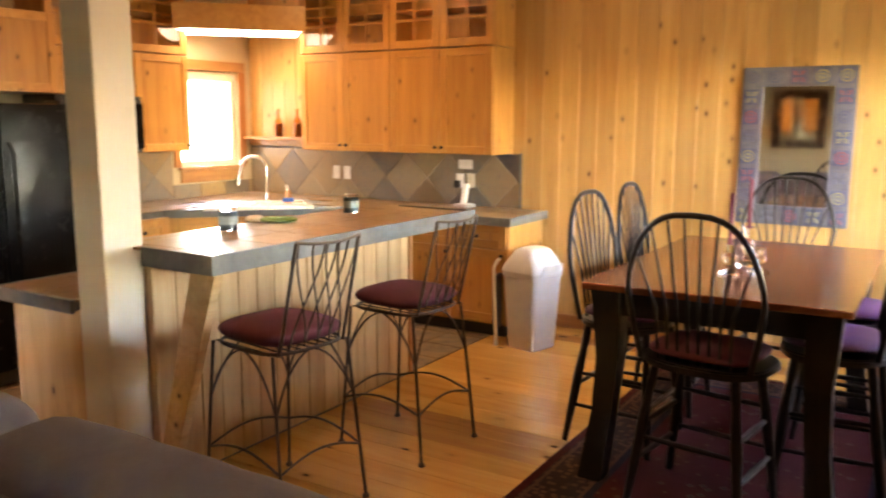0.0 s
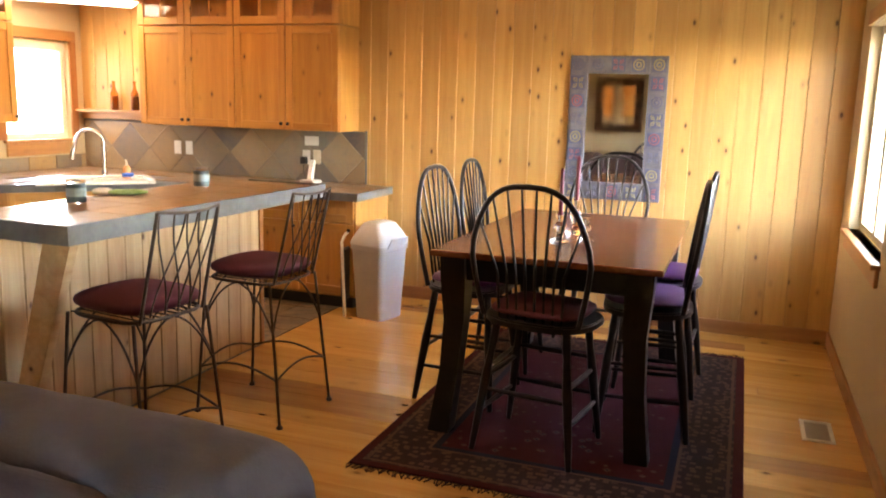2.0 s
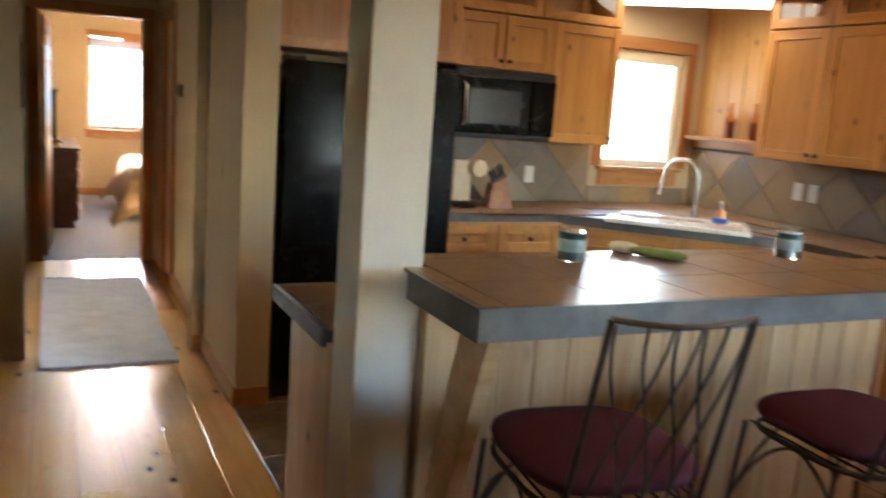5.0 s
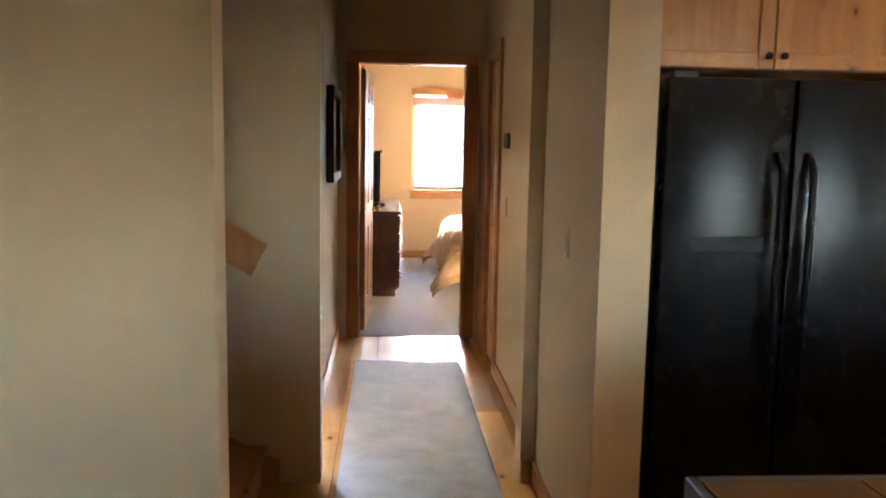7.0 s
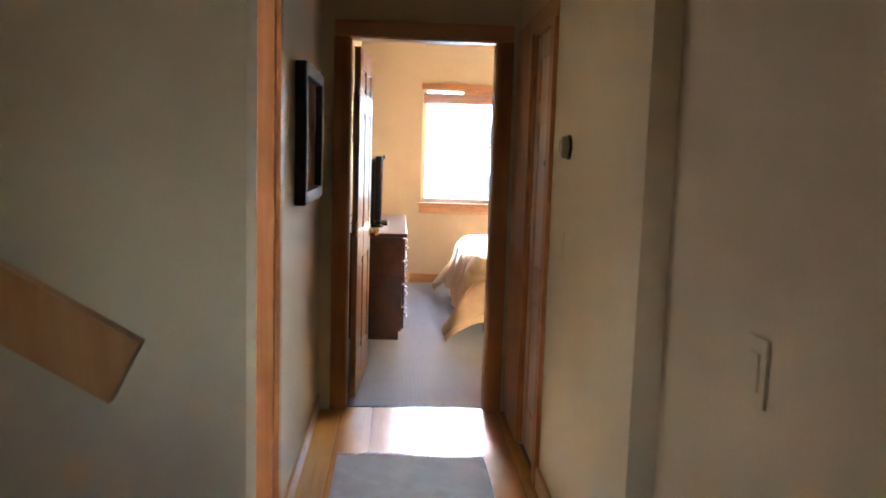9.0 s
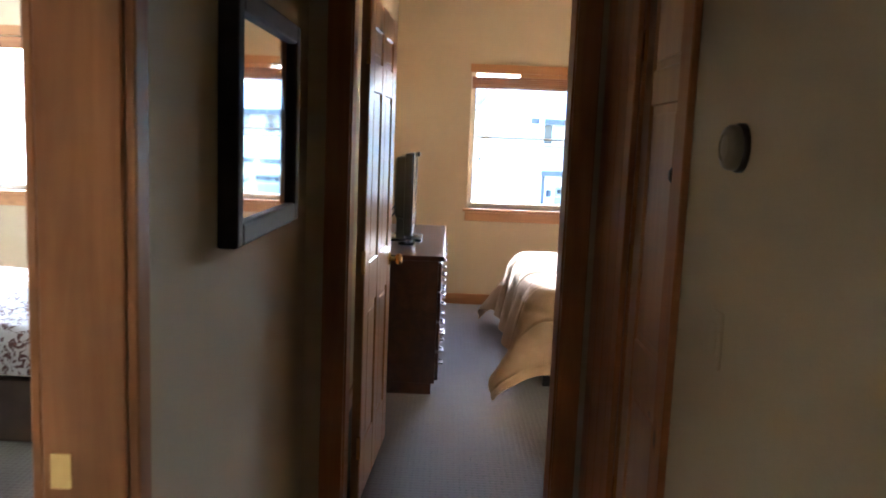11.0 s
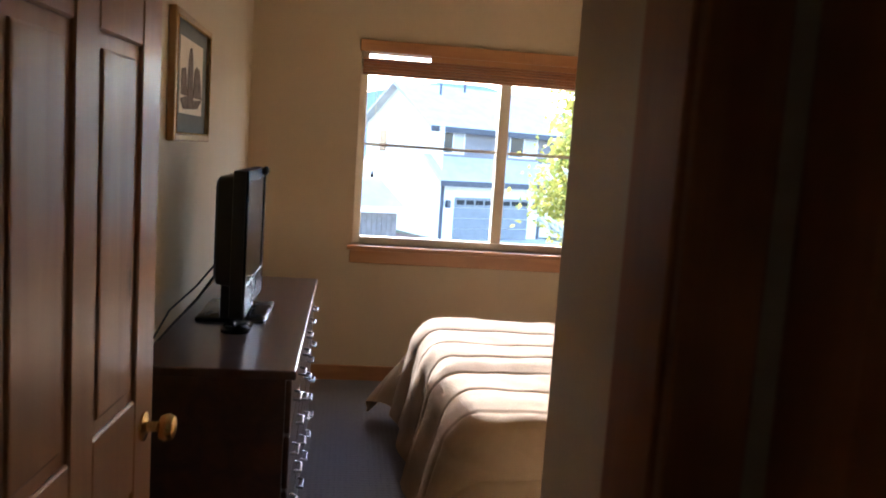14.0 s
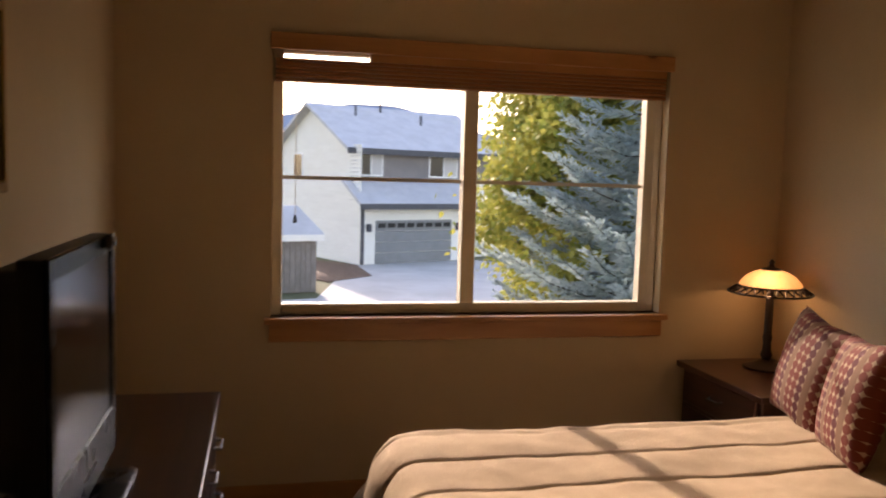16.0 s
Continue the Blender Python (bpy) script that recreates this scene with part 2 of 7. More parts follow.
BURGUNDY = mottled("burgundy_upholstery", (0.085, 0.012, 0.022), (0.115, 0.018, 0.032), 5, 0.75, 0, 260, 0.3, 0.002)
PURPLE = mottled("purple_cushion", (0.085, 0.022, 0.085), (0.13, 0.040, 0.14), 6, 0.45, 0, 220, 0.3, 0.002)
SOFA = mottled("taupe_microfibre", (0.095, 0.078, 0.090), (0.14, 0.118, 0.132), 4, 0.9, 0, 150, 0.35, 0.003)
BLACK_GLOSS = plain("black_appliance", (0.005, 0.0055, 0.006), 0.26, 0, 0.12, 0.0)
BLACK_MATT = plain("black_plastic", (0.014, 0.014, 0.015), 0.45)
SCREEN = plain("screen_glass", (0.020, 0.021, 0.024), 0.16)
WHITE_PLASTIC = plain("white_plastic", (0.78, 0.77, 0.73), 0.4)
GREY_PLASTIC = plain("pale_grey_plastic", (0.47, 0.45, 0.43), 0.45)
LID_PLASTIC = plain("off_white_plastic", (0.58, 0.57, 0.55), 0.4)
PORCELAIN = plain("white_porcelain", (0.82, 0.80, 0.74), 0.15)
CHROME = plain("brushed_chrome", (0.70, 0.70, 0.70), 0.18, 1.0)
BRASS = plain("brass", (0.72, 0.50, 0.20), 0.25, 1.0)
BRONZE = plain("dark_bronze", (0.035, 0.024, 0.018), 0.35, 0.6)
MIRROR = plain("mirror_silver", (0.93, 0.94, 0.94), 0.02, 1.0)
GLASS = clear("clear_glass")
WINDOW_GLASS = clear("window_glass", (1, 1, 1), 0.0, 1.02)
VINYL = plain("almond_window_vinyl", (0.72, 0.63, 0.48), 0.4)
BLIND = wood("bamboo_blind", (0.42, 0.19, 0.07), (0.28, 0.11, 0.04), "y", 0.55, 0, 5, 0.1)

# ---- building tools ----
def box(bm, a, b, bevel=0.0):
    a, b = Vector(a), Vector(b)
    c, s = (a + b) / 2, b - a
    made = bmesh.ops.create_cube(bm, size=1.0, matrix=Matrix.Translation(c) @ Matrix.Diagonal((abs(s.x), abs(s.y), abs(s.z), 1)))
    if bevel:
        edges = list({e for v in made["verts"] for e in v.link_edges})
        bmesh.ops.bevel(bm, geom=edges, offset=bevel, segments=2 if bevel > 0.004 else 1, affect="EDGES", profile=0.6)
    return bm


def boxes(*spans, bevel=0.0):
    bm = bmesh.new()
    for a, b in spans:
        box(bm, a, b, bevel)
    return bm


def prism(points, z0, z1, bm=None):
    """An upright prism over a flat outline."""
    bm = bm or bmesh.new()
    lo = [bm.verts.new((x, y, z0)) for x, y in points]
    hi = [bm.verts.new((x, y, z1)) for x, y in points]
    bm.faces.new(lo[::-1]), bm.faces.new(hi)
    for i in range(len(points)):
        j = (i + 1) % len(points)
        bm.faces.new((lo[i], lo[j], hi[j], hi[i]))
    bmesh.ops.recalc_face_normals(bm, faces=bm.faces)
    return bm


def tube(points, r, sides=8, bm=None, closed=False):
    """A round bar along points; r is a radius or one for each point."""
    bm = bm or bmesh.new()
    pts = [Vector(p) for p in points]
    k = len(pts)
    radii = [r] * k if isinstance(r, (int, float)) else r
    rings, last = [], None
    for i, p in enumerate(pts):
        q0, q1 = (pts[i - 1], pts[(i + 1) % k]) if closed else (pts[max(i - 1, 0)], pts[min(i + 1, k - 1)])
        d = (q1 - q0).normalized()
        side = last - d * last.dot(d) if last else d.orthogonal()
        if side.length < 1e-5:
            side = d.orthogonal()
        side.normalize()
        last, up = side, d.cross(side)
        rings.append([bm.verts.new(p + radii[i] * (side * math.cos(t) + up * math.sin(t))) for t in (2 * math.pi * j / sides for j in range(sides))])
    for i in range(k if closed else k - 1):
        a, b = rings[i], rings[(i + 1) % k]
        for j in range(sides):
            bm.faces.new((a[j], a[(j + 1) % sides], b[(j + 1) % sides], b[j]))
    if not closed:
        bm.faces.new(rings[0][::-1]), bm.faces.new(rings[-1])
    return bm


def lathe(profile, sides=20, bm=None, at=(0, 0, 0)):
    """A turned body about z from (radius, height) pairs, closed at both ends."""
    bm = bm or bmesh.new()
    at = Vector(at)
    rings = [[bm.verts.new(at + Vector((r * math.cos(t), r * math.sin(t), z))) for t in (2 * math.pi * j / sides for j in range(sides))] for r, z in profile]
    for a, b in zip(rings, rings[1:]):
        for j in range(sides):
            bm.faces.new((a[j], a[(j + 1) % sides], b[(j + 1) % sides], b[j]))
    bm.faces.new(rings[0][::-1]), bm.faces.new(rings[-1])
    bmesh.ops.recalc_face_normals(bm, faces=bm.faces)
    return bm


def cushion(w, d, h, power=3.2, nu=28, nv=14, sag=0.0):
    """A stuffed, rounded slab of size w x d x h about its middle."""
    bm = bmesh.new()
    rows = []
    for i in range(nv + 1):
        a = -math.pi / 2 + math.pi * i / nv
        row = []
        for j in range(nu):
            b = 2 * math.pi * j / nu
            ca, sa, cb, sb = math.cos(a), math.sin(a), math.cos(b), math.sin(b)
            f = lambda q, e: math.copysign(abs(q) ** e, q)
            x, y, z = f(ca, 0.8) * f(cb, 2 / power), f(ca, 0.8) * f(sb, 2 / power), f(sa, 0.9)
            row.append(bm.verts.new((x * w / 2, y * d / 2, z * h / 2 - sag * max(0, z) * (1 - x * x) * (1 - y * y))))
        rows.append(row)
    for a, b in zip(rows, rows[1:]):
        for j in range(nu):
            bm.faces.new((a[j], a[(j + 1) % nu], b[(j + 1) % nu], b[j]))
    bmesh.ops.remove_doubles(bm, verts=bm.verts, dist=1e-5)
    bmesh.ops.recalc_face_normals(bm, faces=bm.faces)
    return bm


def mesh_object(name, bm, material, smooth=None):
    me = bpy.data.meshes.new(name)
    bm.to_mesh(me)
    bm.free()
    me.materials.append(material)
    if smooth:
        for p in me.polygons:
            p.use_smooth = True
        me.set_sharp_from_angle(angle=radians(smooth))
    return new(name, me)


def part(name, bm, material, parent=None, label="", smooth=None):
    ob = mesh_object(name, bm, material, smooth)
    ob.parent = parent
    return tagged(ob, label)


def thing(name, m, label, category, group="", kind=""):
    ob = new(name)
    ob.empty_display_size = 0.1
    ob.matrix_world = m
    return tagged(ob, label, category, group, kind)


def structure(name, bm, material, label="", smooth=None):
    return tagged(mesh_object(name, bm, material, smooth), label, name.split("_")[0], kind="structure")


def wall(name, axis, t0, t1, a0, a1, z0, z1, material, holes=(), label=""):
    """A wall across axis from t0 to t1, along the other from a0 to a1, with rectangular holes (a, b, low, high) right through it."""
    bm = bmesh.new()
    us = sorted({a0, a1, *(v for h in holes for v in h[:2])})
    zs = sorted({z0, z1, *(v for h in holes for v in h[2:])})
    for u0, u1 in zip(us, us[1:]):
        for w0, w1 in zip(zs, zs[1:]):
            um, wm = (u0 + u1) / 2, (w0 + w1) / 2
            if any(h[0] < um < h[1] and h[2] < wm < h[3] for h in holes):
                continue
            box(bm, (t0, u0, w0) if axis == "x" else (u0, t0, w0), (t1, u1, w1) if axis == "x" else (u1, t1, w1))
    bmesh.ops.remove_doubles(bm, verts=bm.verts, dist=1e-5)
    inner = [f for f in bm.faces if sum(1 for g in {h for e in f.edges for h in e.link_faces} if g is not f and (g.calc_center_median() - f.calc_center_median()).length < 1e-5)]
    bmesh.ops.delete(bm, geom=inner, context="FACES")
    bmesh.ops.recalc_face_normals(bm, faces=bm.faces)
    return structure(name, bm, material, label)


# ---- the shell ----
N, W, E, TOP = 6.59, -5.04, 1.37, 2.75
structure("floor_slab", boxes(((-12.3, -2.8, -0.3), (1.6, 6.8, -0.021))), GROUT, "subfloor under boards, slate and carpet")
# roof is added out of view: its eaves cut the sky light at the windows
structure("roof", boxes(((-12.8, -3.4, TOP + 0.201), (2.5, 7.4, TOP + 0.32))), CEILING, "unseen roof with wide eaves, added to hold back sky light")
structure("ceiling", boxes(((-12.2, -2.7, TOP), (1.55, 6.8, TOP + 0.2))), CEILING, "plain painted ceiling")
wall_north = wall("wall_north", "y", N + 0.02, N + 0.16, W - 0.13, E + 0.15, 0, TOP, PINE_WALL, label="wall lined with knotty pine boards")
# the second hole is added, out of view, to brighten the living room side
wall("wall_east", "x", E, E + 0.15, -2.65, N + 0.02, 0, TOP, PAINT_CREAM, [(4.9, 6.2, 0.87, 2.10), (-0.7, 0.05, 1.0, 1.75)], "cream painted wall with a wide window and an added small light opening")
wall("wall_south", "y", -2.65, -2.5, -3.57, E, 0, TOP, PAINT_CREAM, label="cream painted wall behind the sofa")
wall("wall_stair_east", "x", -3.57, -3.45, -2.5, 1.842, 0, TOP, PAINT_CREAM, label="cream painted wall end beside the stairs")
wall("wall_stair_west", "x", -5.03, -4.90, -2.5, 1.97, 0, TOP, PAINT_CREAM, label="cream painted wall with the handrail")
wall("wall_stair_end", "y", -2.65, -2.5, -4.90, -3.57, 0, TOP, PAINT_CREAM, label="plain wall at the head of the stairs")
wall("wall_kitchen_west", "x", W - 0.13, W, 3.06, N + 0.02, 0, TOP, PAINT_CREAM, [(5.72, 6.43, 1.17, 2.02)], "painted kitchen wall with a window")
wall("wall_fridge", "y", 2.90, 3.06, -4.88, -3.95, 0, TOP, PAINT_CREAM, label="painted wall end beside the refrigerator")
wall("wall_hall_pilaster", "x", -5.03, -4.88, 2.835, 3.06, 0, TOP, PAINT_CREAM, label="painted wall return at the hall mouth")
wall("wall_hall_north", "y", 2.945, 3.06, -7.57, -5.03, 0, TOP, PAINT_CREAM, [(-7.09, -6.64, -0.01, 2.04)], "painted hall wall with a narrow closet door")
wall("wall_closet_back", "y", 3.50, 3.60, -7.70, -5.17, 0, TOP, PAINT_CREAM, label="plain wall at the back of the closet")
wall("wall_hall_south", "y", 1.74, 1.88, -7.57, -5.03, 0, TOP, PAINT_CREAM, [(-5.94, -5.08, -0.01, 2.06)], "painted hall wall with a doorway")
wall("wall_bedroom_east", "x", -7.70, -7.57, 1.74, 3.60, 0, TOP, PAINT_CREAM, [(2.02, 2.84, -0.01, 2.06)], "painted wall with the bedroom doorway")
wall("wall_bedroom_south", "y", 1.74, 1.89, -12.0, -7.70, 0, TOP, PAINT_CREAM, label="cream painted bedroom wall")
wall("wall_bedroom_return", "y", 2.95, 3.07, -8.45, -7.70, 0, TOP, PAINT_CREAM, label="short painted wall inside the bedroom door")
wall("wall_bedroom_closet", "x", -8.45, -8.33, 3.07, 5.14, 0, TOP, PAINT_CREAM, label="cream painted bedroom wall")
wall("wall_bedroom_north", "y", 5.14, 5.28, -12.0, -8.33, 0, TOP, PAINT_CREAM, label="cream painted wall behind the bed head")
wall("wall_west", "x", -12.16, -12.0, -2.65, 5.28, 0, TOP, PAINT_CREAM, [(2.555, 4.485, 0.885, 2.14), (-1.9, -0.39, 0.88, 2.25)], "cream painted outer wall with bedroom windows")
wall("wall_guest_south", "y", -2.65, -2.5, -12.0, -5.03, 0, TOP, PAINT_CREAM, label="plain painted guest bedroom wall")

structure("floor_carpet", boxes(((-12.0, 1.89, -0.02), (-7.63, 5.14, 0.002)), ((-12.0, -2.5, -0.02), (-5.03, 1.81, 0.002))), CARPET, "brown patterned loop carpet")


def baseboard(name, a, b, material):
    structure(name, boxes((a, b), bevel=0.004), material, "knotty pine baseboard")


baseboard("baseboard_north", (-1.9, N - 0.016, 0), (E - 0.016, N - 0.001, 0.10), PINE_TRIM_X)
baseboard("baseboard_east", (E - 0.016, -2.4, 0), (E - 0.001, N - 0.02, 0.10), PINE_TRIM_Y)
baseboard("baseboard_fridge_end", (-3.949, 2.886, 0), (-3.934, 3.06, 0.10), PINE_TRIM_Y)
baseboard("baseboard_fridge_side", (-4.88, 2.885, 0), (-3.95, 2.899, 0.10), PINE_TRIM_X)
baseboard("baseboard_pilaster", (-4.879, 2.835, 0), (-4.865, 2.884, 0.10), PINE_TRIM_Y)
baseboard("baseboard_hall_north", (-6.55, 2.930, 0), (-5.04, 2.944, 0.10), PINE_TRIM_X)
baseboard("baseboard_hall_south", (-7.55, 1.881, 0), (-5.985, 1.895, 0.10), PINE_TRIM_X)
baseboard("baseboard_bedroom_west", (-11.999, 1.91, 0), (-11.985, 5.13, 0.10), PINE_TRIM_Y)
baseboard("baseboard_bedroom_south", (-11.98, 1.891, 0), (-8.5, 1.905, 0.10), PINE_TRIM_X)
baseboard("baseboard_stair", (-3.449, -2.4, 0), (-3.435, 1.85, 0.10), PINE_TRIM_Y)


# ---- windows ----
def window(name, axis, x_in, x_out, a0, a1, z0, z1, label, mullion=None, rail=None, casing=0.07, sill=0.05, apron=0.11, vinyl=0.05, head=True, far_side=None):
    """A window in a wall across x: casing, sill and apron of pine inside, a vinyl frame and panes."""
    s = 1 if x_in > x_out else -1
    w = thing(name, Matrix.Identity(4), label, "window", kind="structure")
    P = lambda u0, u1, v0, v1, q0, q1: ((min(u0, u1), v0, q0), (max(u0, u1), v1, q1))
    xo = x_out + s * 0.03
    xf = xo + s * 0.06
    side = far_side or vinyl
    bars = [P(xo, xf, a0, a0 + vinyl, z0, z1), P(xo, xf, a1 - side, a1, z0, z1), P(xo, xf, a0 + vinyl, a1 - side, z0, z0 + vinyl), P(xo, xf, a0 + vinyl, a1 - side, z1 - vinyl, z1)]
    part("window_frame", boxes(*bars, bevel=0.004), VINYL, w)
    cuts = [a0 + vinyl, a1 - side]
    if mullion:
        part("mullion", boxes(P(xo, xf + s * 0.012, mullion - 0.035, mullion + 0.035, z0 + vinyl, z1 - vinyl), bevel=0.004), VINYL, w)
        cuts = [a0 + vinyl, mullion - 0.035, mullion + 0.035, a1 - side]
    for c0, c1 in zip(cuts[::2], cuts[1::2]):
        pane = part("pane", boxes(P(xo + s * 0.025, xo + s * 0.031, c0, c1, z0 + vinyl, z1 - vinyl)), WINDOW_GLASS, w, "clear window pane")
        pane.visible_shadow = False
        if rail:
            part("glazing_bar", boxes(P(xo + s * 0.02, xo + s * 0.038, c0, c1, rail - 0.009, rail + 0.009)), VINYL, w)
    if sill:
        part("window_sill", boxes(P(xf, x_in + s * 0.045, a0 - 0.03, a1 + 0.03, z0 - 0.028, z0), bevel=0.006), PINE_TRIM_Y, w, "knotty pine sill")
    if apron:
        part("apron", boxes(P(x_in + s * 0.001, x_in + s * 0.02, a0 - 0.01, a1 + 0.01, z0 - 0.028 - apron, z0 - 0.029), bevel=0.004), PINE_TRIM_Y, w, "knotty pine apron board")
    if casing:
        for c0, c1 in ((a0 - casing, a0 - 0.001), (a1 + 0.001, a1 + casing)):
            part("casing", boxes(P(x_in + s * 0.001, x_in + s * 0.02, c0, c1, z0, z1), bevel=0.004), PINE_TRIM, w)
    if head:
        part("head_casing", boxes(P(x_in + s * 0.001, x_in + s * 0.022, a0 - casing, a1 + casing, z1 + 0.001, z1 + 0.09), bevel=0.004), PINE_TRIM_Y, w)
    return w


window("window_1", "x", -12.0, -12.16, 2.555, 4.485, 0.885, 2.14, "wide sliding bedroom window with almond frame and pine sill", mullion=3.49, rail=1.525, casing=0.0, apron=0.085, head=False, far_side=0.085)
window("window_2", "x", -12.0, -12.16, -1.9, -0.39, 0.88, 2.25, "guest bedroom window with a raised blind", mullion=-1.15, casing=0.0)
window("window_3", "x", W, W - 0.13, 5.72, 6.43, 1.17, 2.02, "kitchen window with pine casing above the sink", casing=0.08)
window("window_4", "x", E, E + 0.15, 4.9, 6.2, 0.87, 2.10, "wide east window with a pine sill", mullion=5.55, casing=0.0, apron=0.09, head=True)
# added window, never in view: fills the hole that admits extra sky light
window("window_5", "x", E, E + 0.15, -0.7, 0.05, 1.0, 1.75, "unseen small window added to let sky light into the living room", casing=0.0, apron=0.09, head=True)

# ---- kitchen ----
def door_leaf(parent, u0, u1, z0, z1, place, glass=False, knob=None, pull_mat=BRONZE):
    """A framed cabinet door; place(u, depth, z) gives the point in the thing, depth 0 at the front of the body."""
    def bx(spans, bev=0.003):
        bm = bmesh.new()
        for (ua, da, za), (ub, db, zb) in spans:
            p, q = place(ua, da, za), place(ub, db, zb)
            box(bm, [min(i, j) for i, j in zip(p, q)], [max(i, j) for i, j in zip(p, q)], bev)
        return bm
    f, t = 0.06, 0.020
    if glass:
        leaf = part("door", bx([((u0 + f - 0.004, 0.006, z0 + f - 0.004), (u1 - f + 0.004, 0.010, z1 - f + 0.004))], 0), GLASS, parent, "door glazed with clear glass")
        leaf.visible_shadow = False
        um = (u0 + u1) / 2
        bars = [((um - 0.009, 0.004, z0 + f), (um + 0.009, t - 0.003, z1 - f))]
        for k in (1, 2):
            zz = z0 + f + (z1 - z0 - 2 * f) * k / 3
            bars.append(((u0 + f, 0.004, zz - 0.009), (u1 - f, t - 0.004, zz + 0.009)))
        for bar_ in bars:
            part("glazing_bar", bx([bar_], 0.002), PINE_CAB, leaf)
    else:
        leaf = part("door", bx([((u0 + f - 0.004, 0.001, z0 + f - 0.004), (u1 - f + 0.004, 0.010, z1 - f + 0.004))], 0.002), PINE_CAB, parent)
    for ua, ub in ((u0, u0 + f), (u1 - f, u1)):
        part("stile", bx([((ua, 0.0012, z0), (ub, t, z1))]), PINE_CAB, leaf)
    for za, zb in ((z0, z0 + f), (z1 - f, z1)):
        part("rail", bx([((u0 + f, 0.0012, za), (u1 - f, t - 0.0004, zb))]), PINE_CAB_X, leaf)
    if knob:
        ku, kz = knob
        a, b = Vector(place(ku, t, kz)), Vector(place(ku, t + 0.028, kz))
        d = (b - a).normalized()
        part("knob", tube([a, a + d * 0.012, a + d * 0.014, a + d * 0.024, a + d * 0.028], [0.006, 0.006, 0.014, 0.014, 0.008], 10), pull_mat, leaf, "dark bronze knob", smooth=40)
    return leaf


def wall_cabinet(name, along, front, back, u0, u1, z0, z1, doors, glass=False, label="", group="", knobs="meet", z_knob=None):
    """A hung cabinet. along 'x': on the north wall; along 'y': on the west wall."""
    c = thing(name, Matrix.Translation((u0, front, z0) if along == "x" else (front, u0, z0)), label, "cabinet", group)
    w, h, d = u1 - u0, z1 - z0, abs(back - front)
    place = (lambda u, q, z: (u, -q, z)) if along == "x" else (lambda u, q, z: (q, u, z))
    def bx(*spans):
        bm = bmesh.new()
        for (ua, da, za), (ub, db, zb) in spans:
            p, q = place(ua, da, za), place(ub, db, zb)
            box(bm, [min(i, j) for i, j in zip(p, q)], [max(i, j) for i, j in zip(p, q)], 0.002)
        return bm
    t = 0.018
    walls = [((0, 0, 0), (t, -d, h)), ((w - t, 0, 0), (w, -d, h)), ((t, 0, 0), (w - t, -d, t)), ((t, 0, h - t), (w - t, -d, h)), ((t, -d + 0.01, t), (w - t, -d, h - t))]
    if glass:
        part("shelf", bx(((t + 0.001, -0.03, h * 0.5), (w - t - 0.001, -d + 0.012, h * 0.5 + 0.016))), PINE_CAB, c)
    part("body", bx(*walls), PINE_CAB, c)
    step = w / doors
    for i in range(doors):
        k = None
        if knobs == "meet":
            k = ((i + 1) * step - 0.03 if i % 2 == 0 else i * step + 0.03, z_knob if z_knob is not None else 0.05)
        elif knobs == "right":
            k = ((i + 1) * step - 0.03, 0.05)
        door_leaf(c, i * step + 0.003, (i + 1) * step - 0.003, 0.003, h - 0.003, place, glass, k)
    return c


CF, WF = N - 0.33, W + 0.33
G = "knotty pine wall cabinets"
for u0, u1 in ((-4.10, -3.168), (-3.166, -2.23)):
    wall_cabinet("wall_cabinet", "x", CF, N, u0, u1, 1.33, 2.135, 2, label="knotty pine two-door wall cabinet over the counter", group=G)
    wall_cabinet("glass_cabinet", "x", CF, N, u0, u1, 2.14, 2.72, 2, True, "knotty pine wall cabinet with glazed doors", G, knobs="")
wall_cabinet("wall_cabinet", "y", WF, W, 5.02, 5.54, 1.33, 2.10, 1, label="knotty pine one-door wall cabinet beside the window", group=G, knobs="right")
wall_cabinet("glass_cabinet", "y", WF, W, 4.30, 5.54, 2.105, 2.72, 2, True, "knotty pine wall cabinet with glazed doors", G, knobs="")
wall_cabinet("wall_cabinet", "y", WF, W, 4.30, 5.018, 1.765, 2.10, 2, label="short knotty pine cabinet above the microwave", group=G)
wall_cabinet("wall_cabinet", "y", WF + 0.12, W, 3.12, 4.296, 1.765, 2.30, 2, label="knotty pine cabinet above the refrigerator", group=G)

val = thing("light_valance", pose(-4.36, 5.95, 2.30, 0, 0, 46), "pine light box with a lit white underside over the sink", "light fixture")
part("box", boxes(((-0.62, -0.28, 0.0), (0.42, -0.26, 0.2)), ((-0.62, -0.26, 0.012), (0.42, 0.3, 0.2)), bevel=0.003), PINE_CAB_H, val)
part("diffuser", boxes(((-0.58, -0.25, 0.001), (0.38, 0.28, 0.010))), glow("fluorescent_diffuser", (1.0, 0.88, 0.66), 0.15), val, "glowing white diffuser")

# counters along the north and west walls, with the sink set across the corner
CT = 0.90
front_line = [(-1.93, N - 0.002), (-1.93, 5.95), (-3.42, 5.95), (-4.40, 4.97), (-4.40, 4.02), (W + 0.002, 4.02), (W + 0.002, N - 0.002)]
counter = thing("counter_top", Matrix.Identity(4), "slate tiled kitchen counter with a grey slate edge", "counter")
part("slab", prism(front_line, CT - 0.05, CT - 0.008), SLATE_EDGE, counter)
edge = bmesh.new()
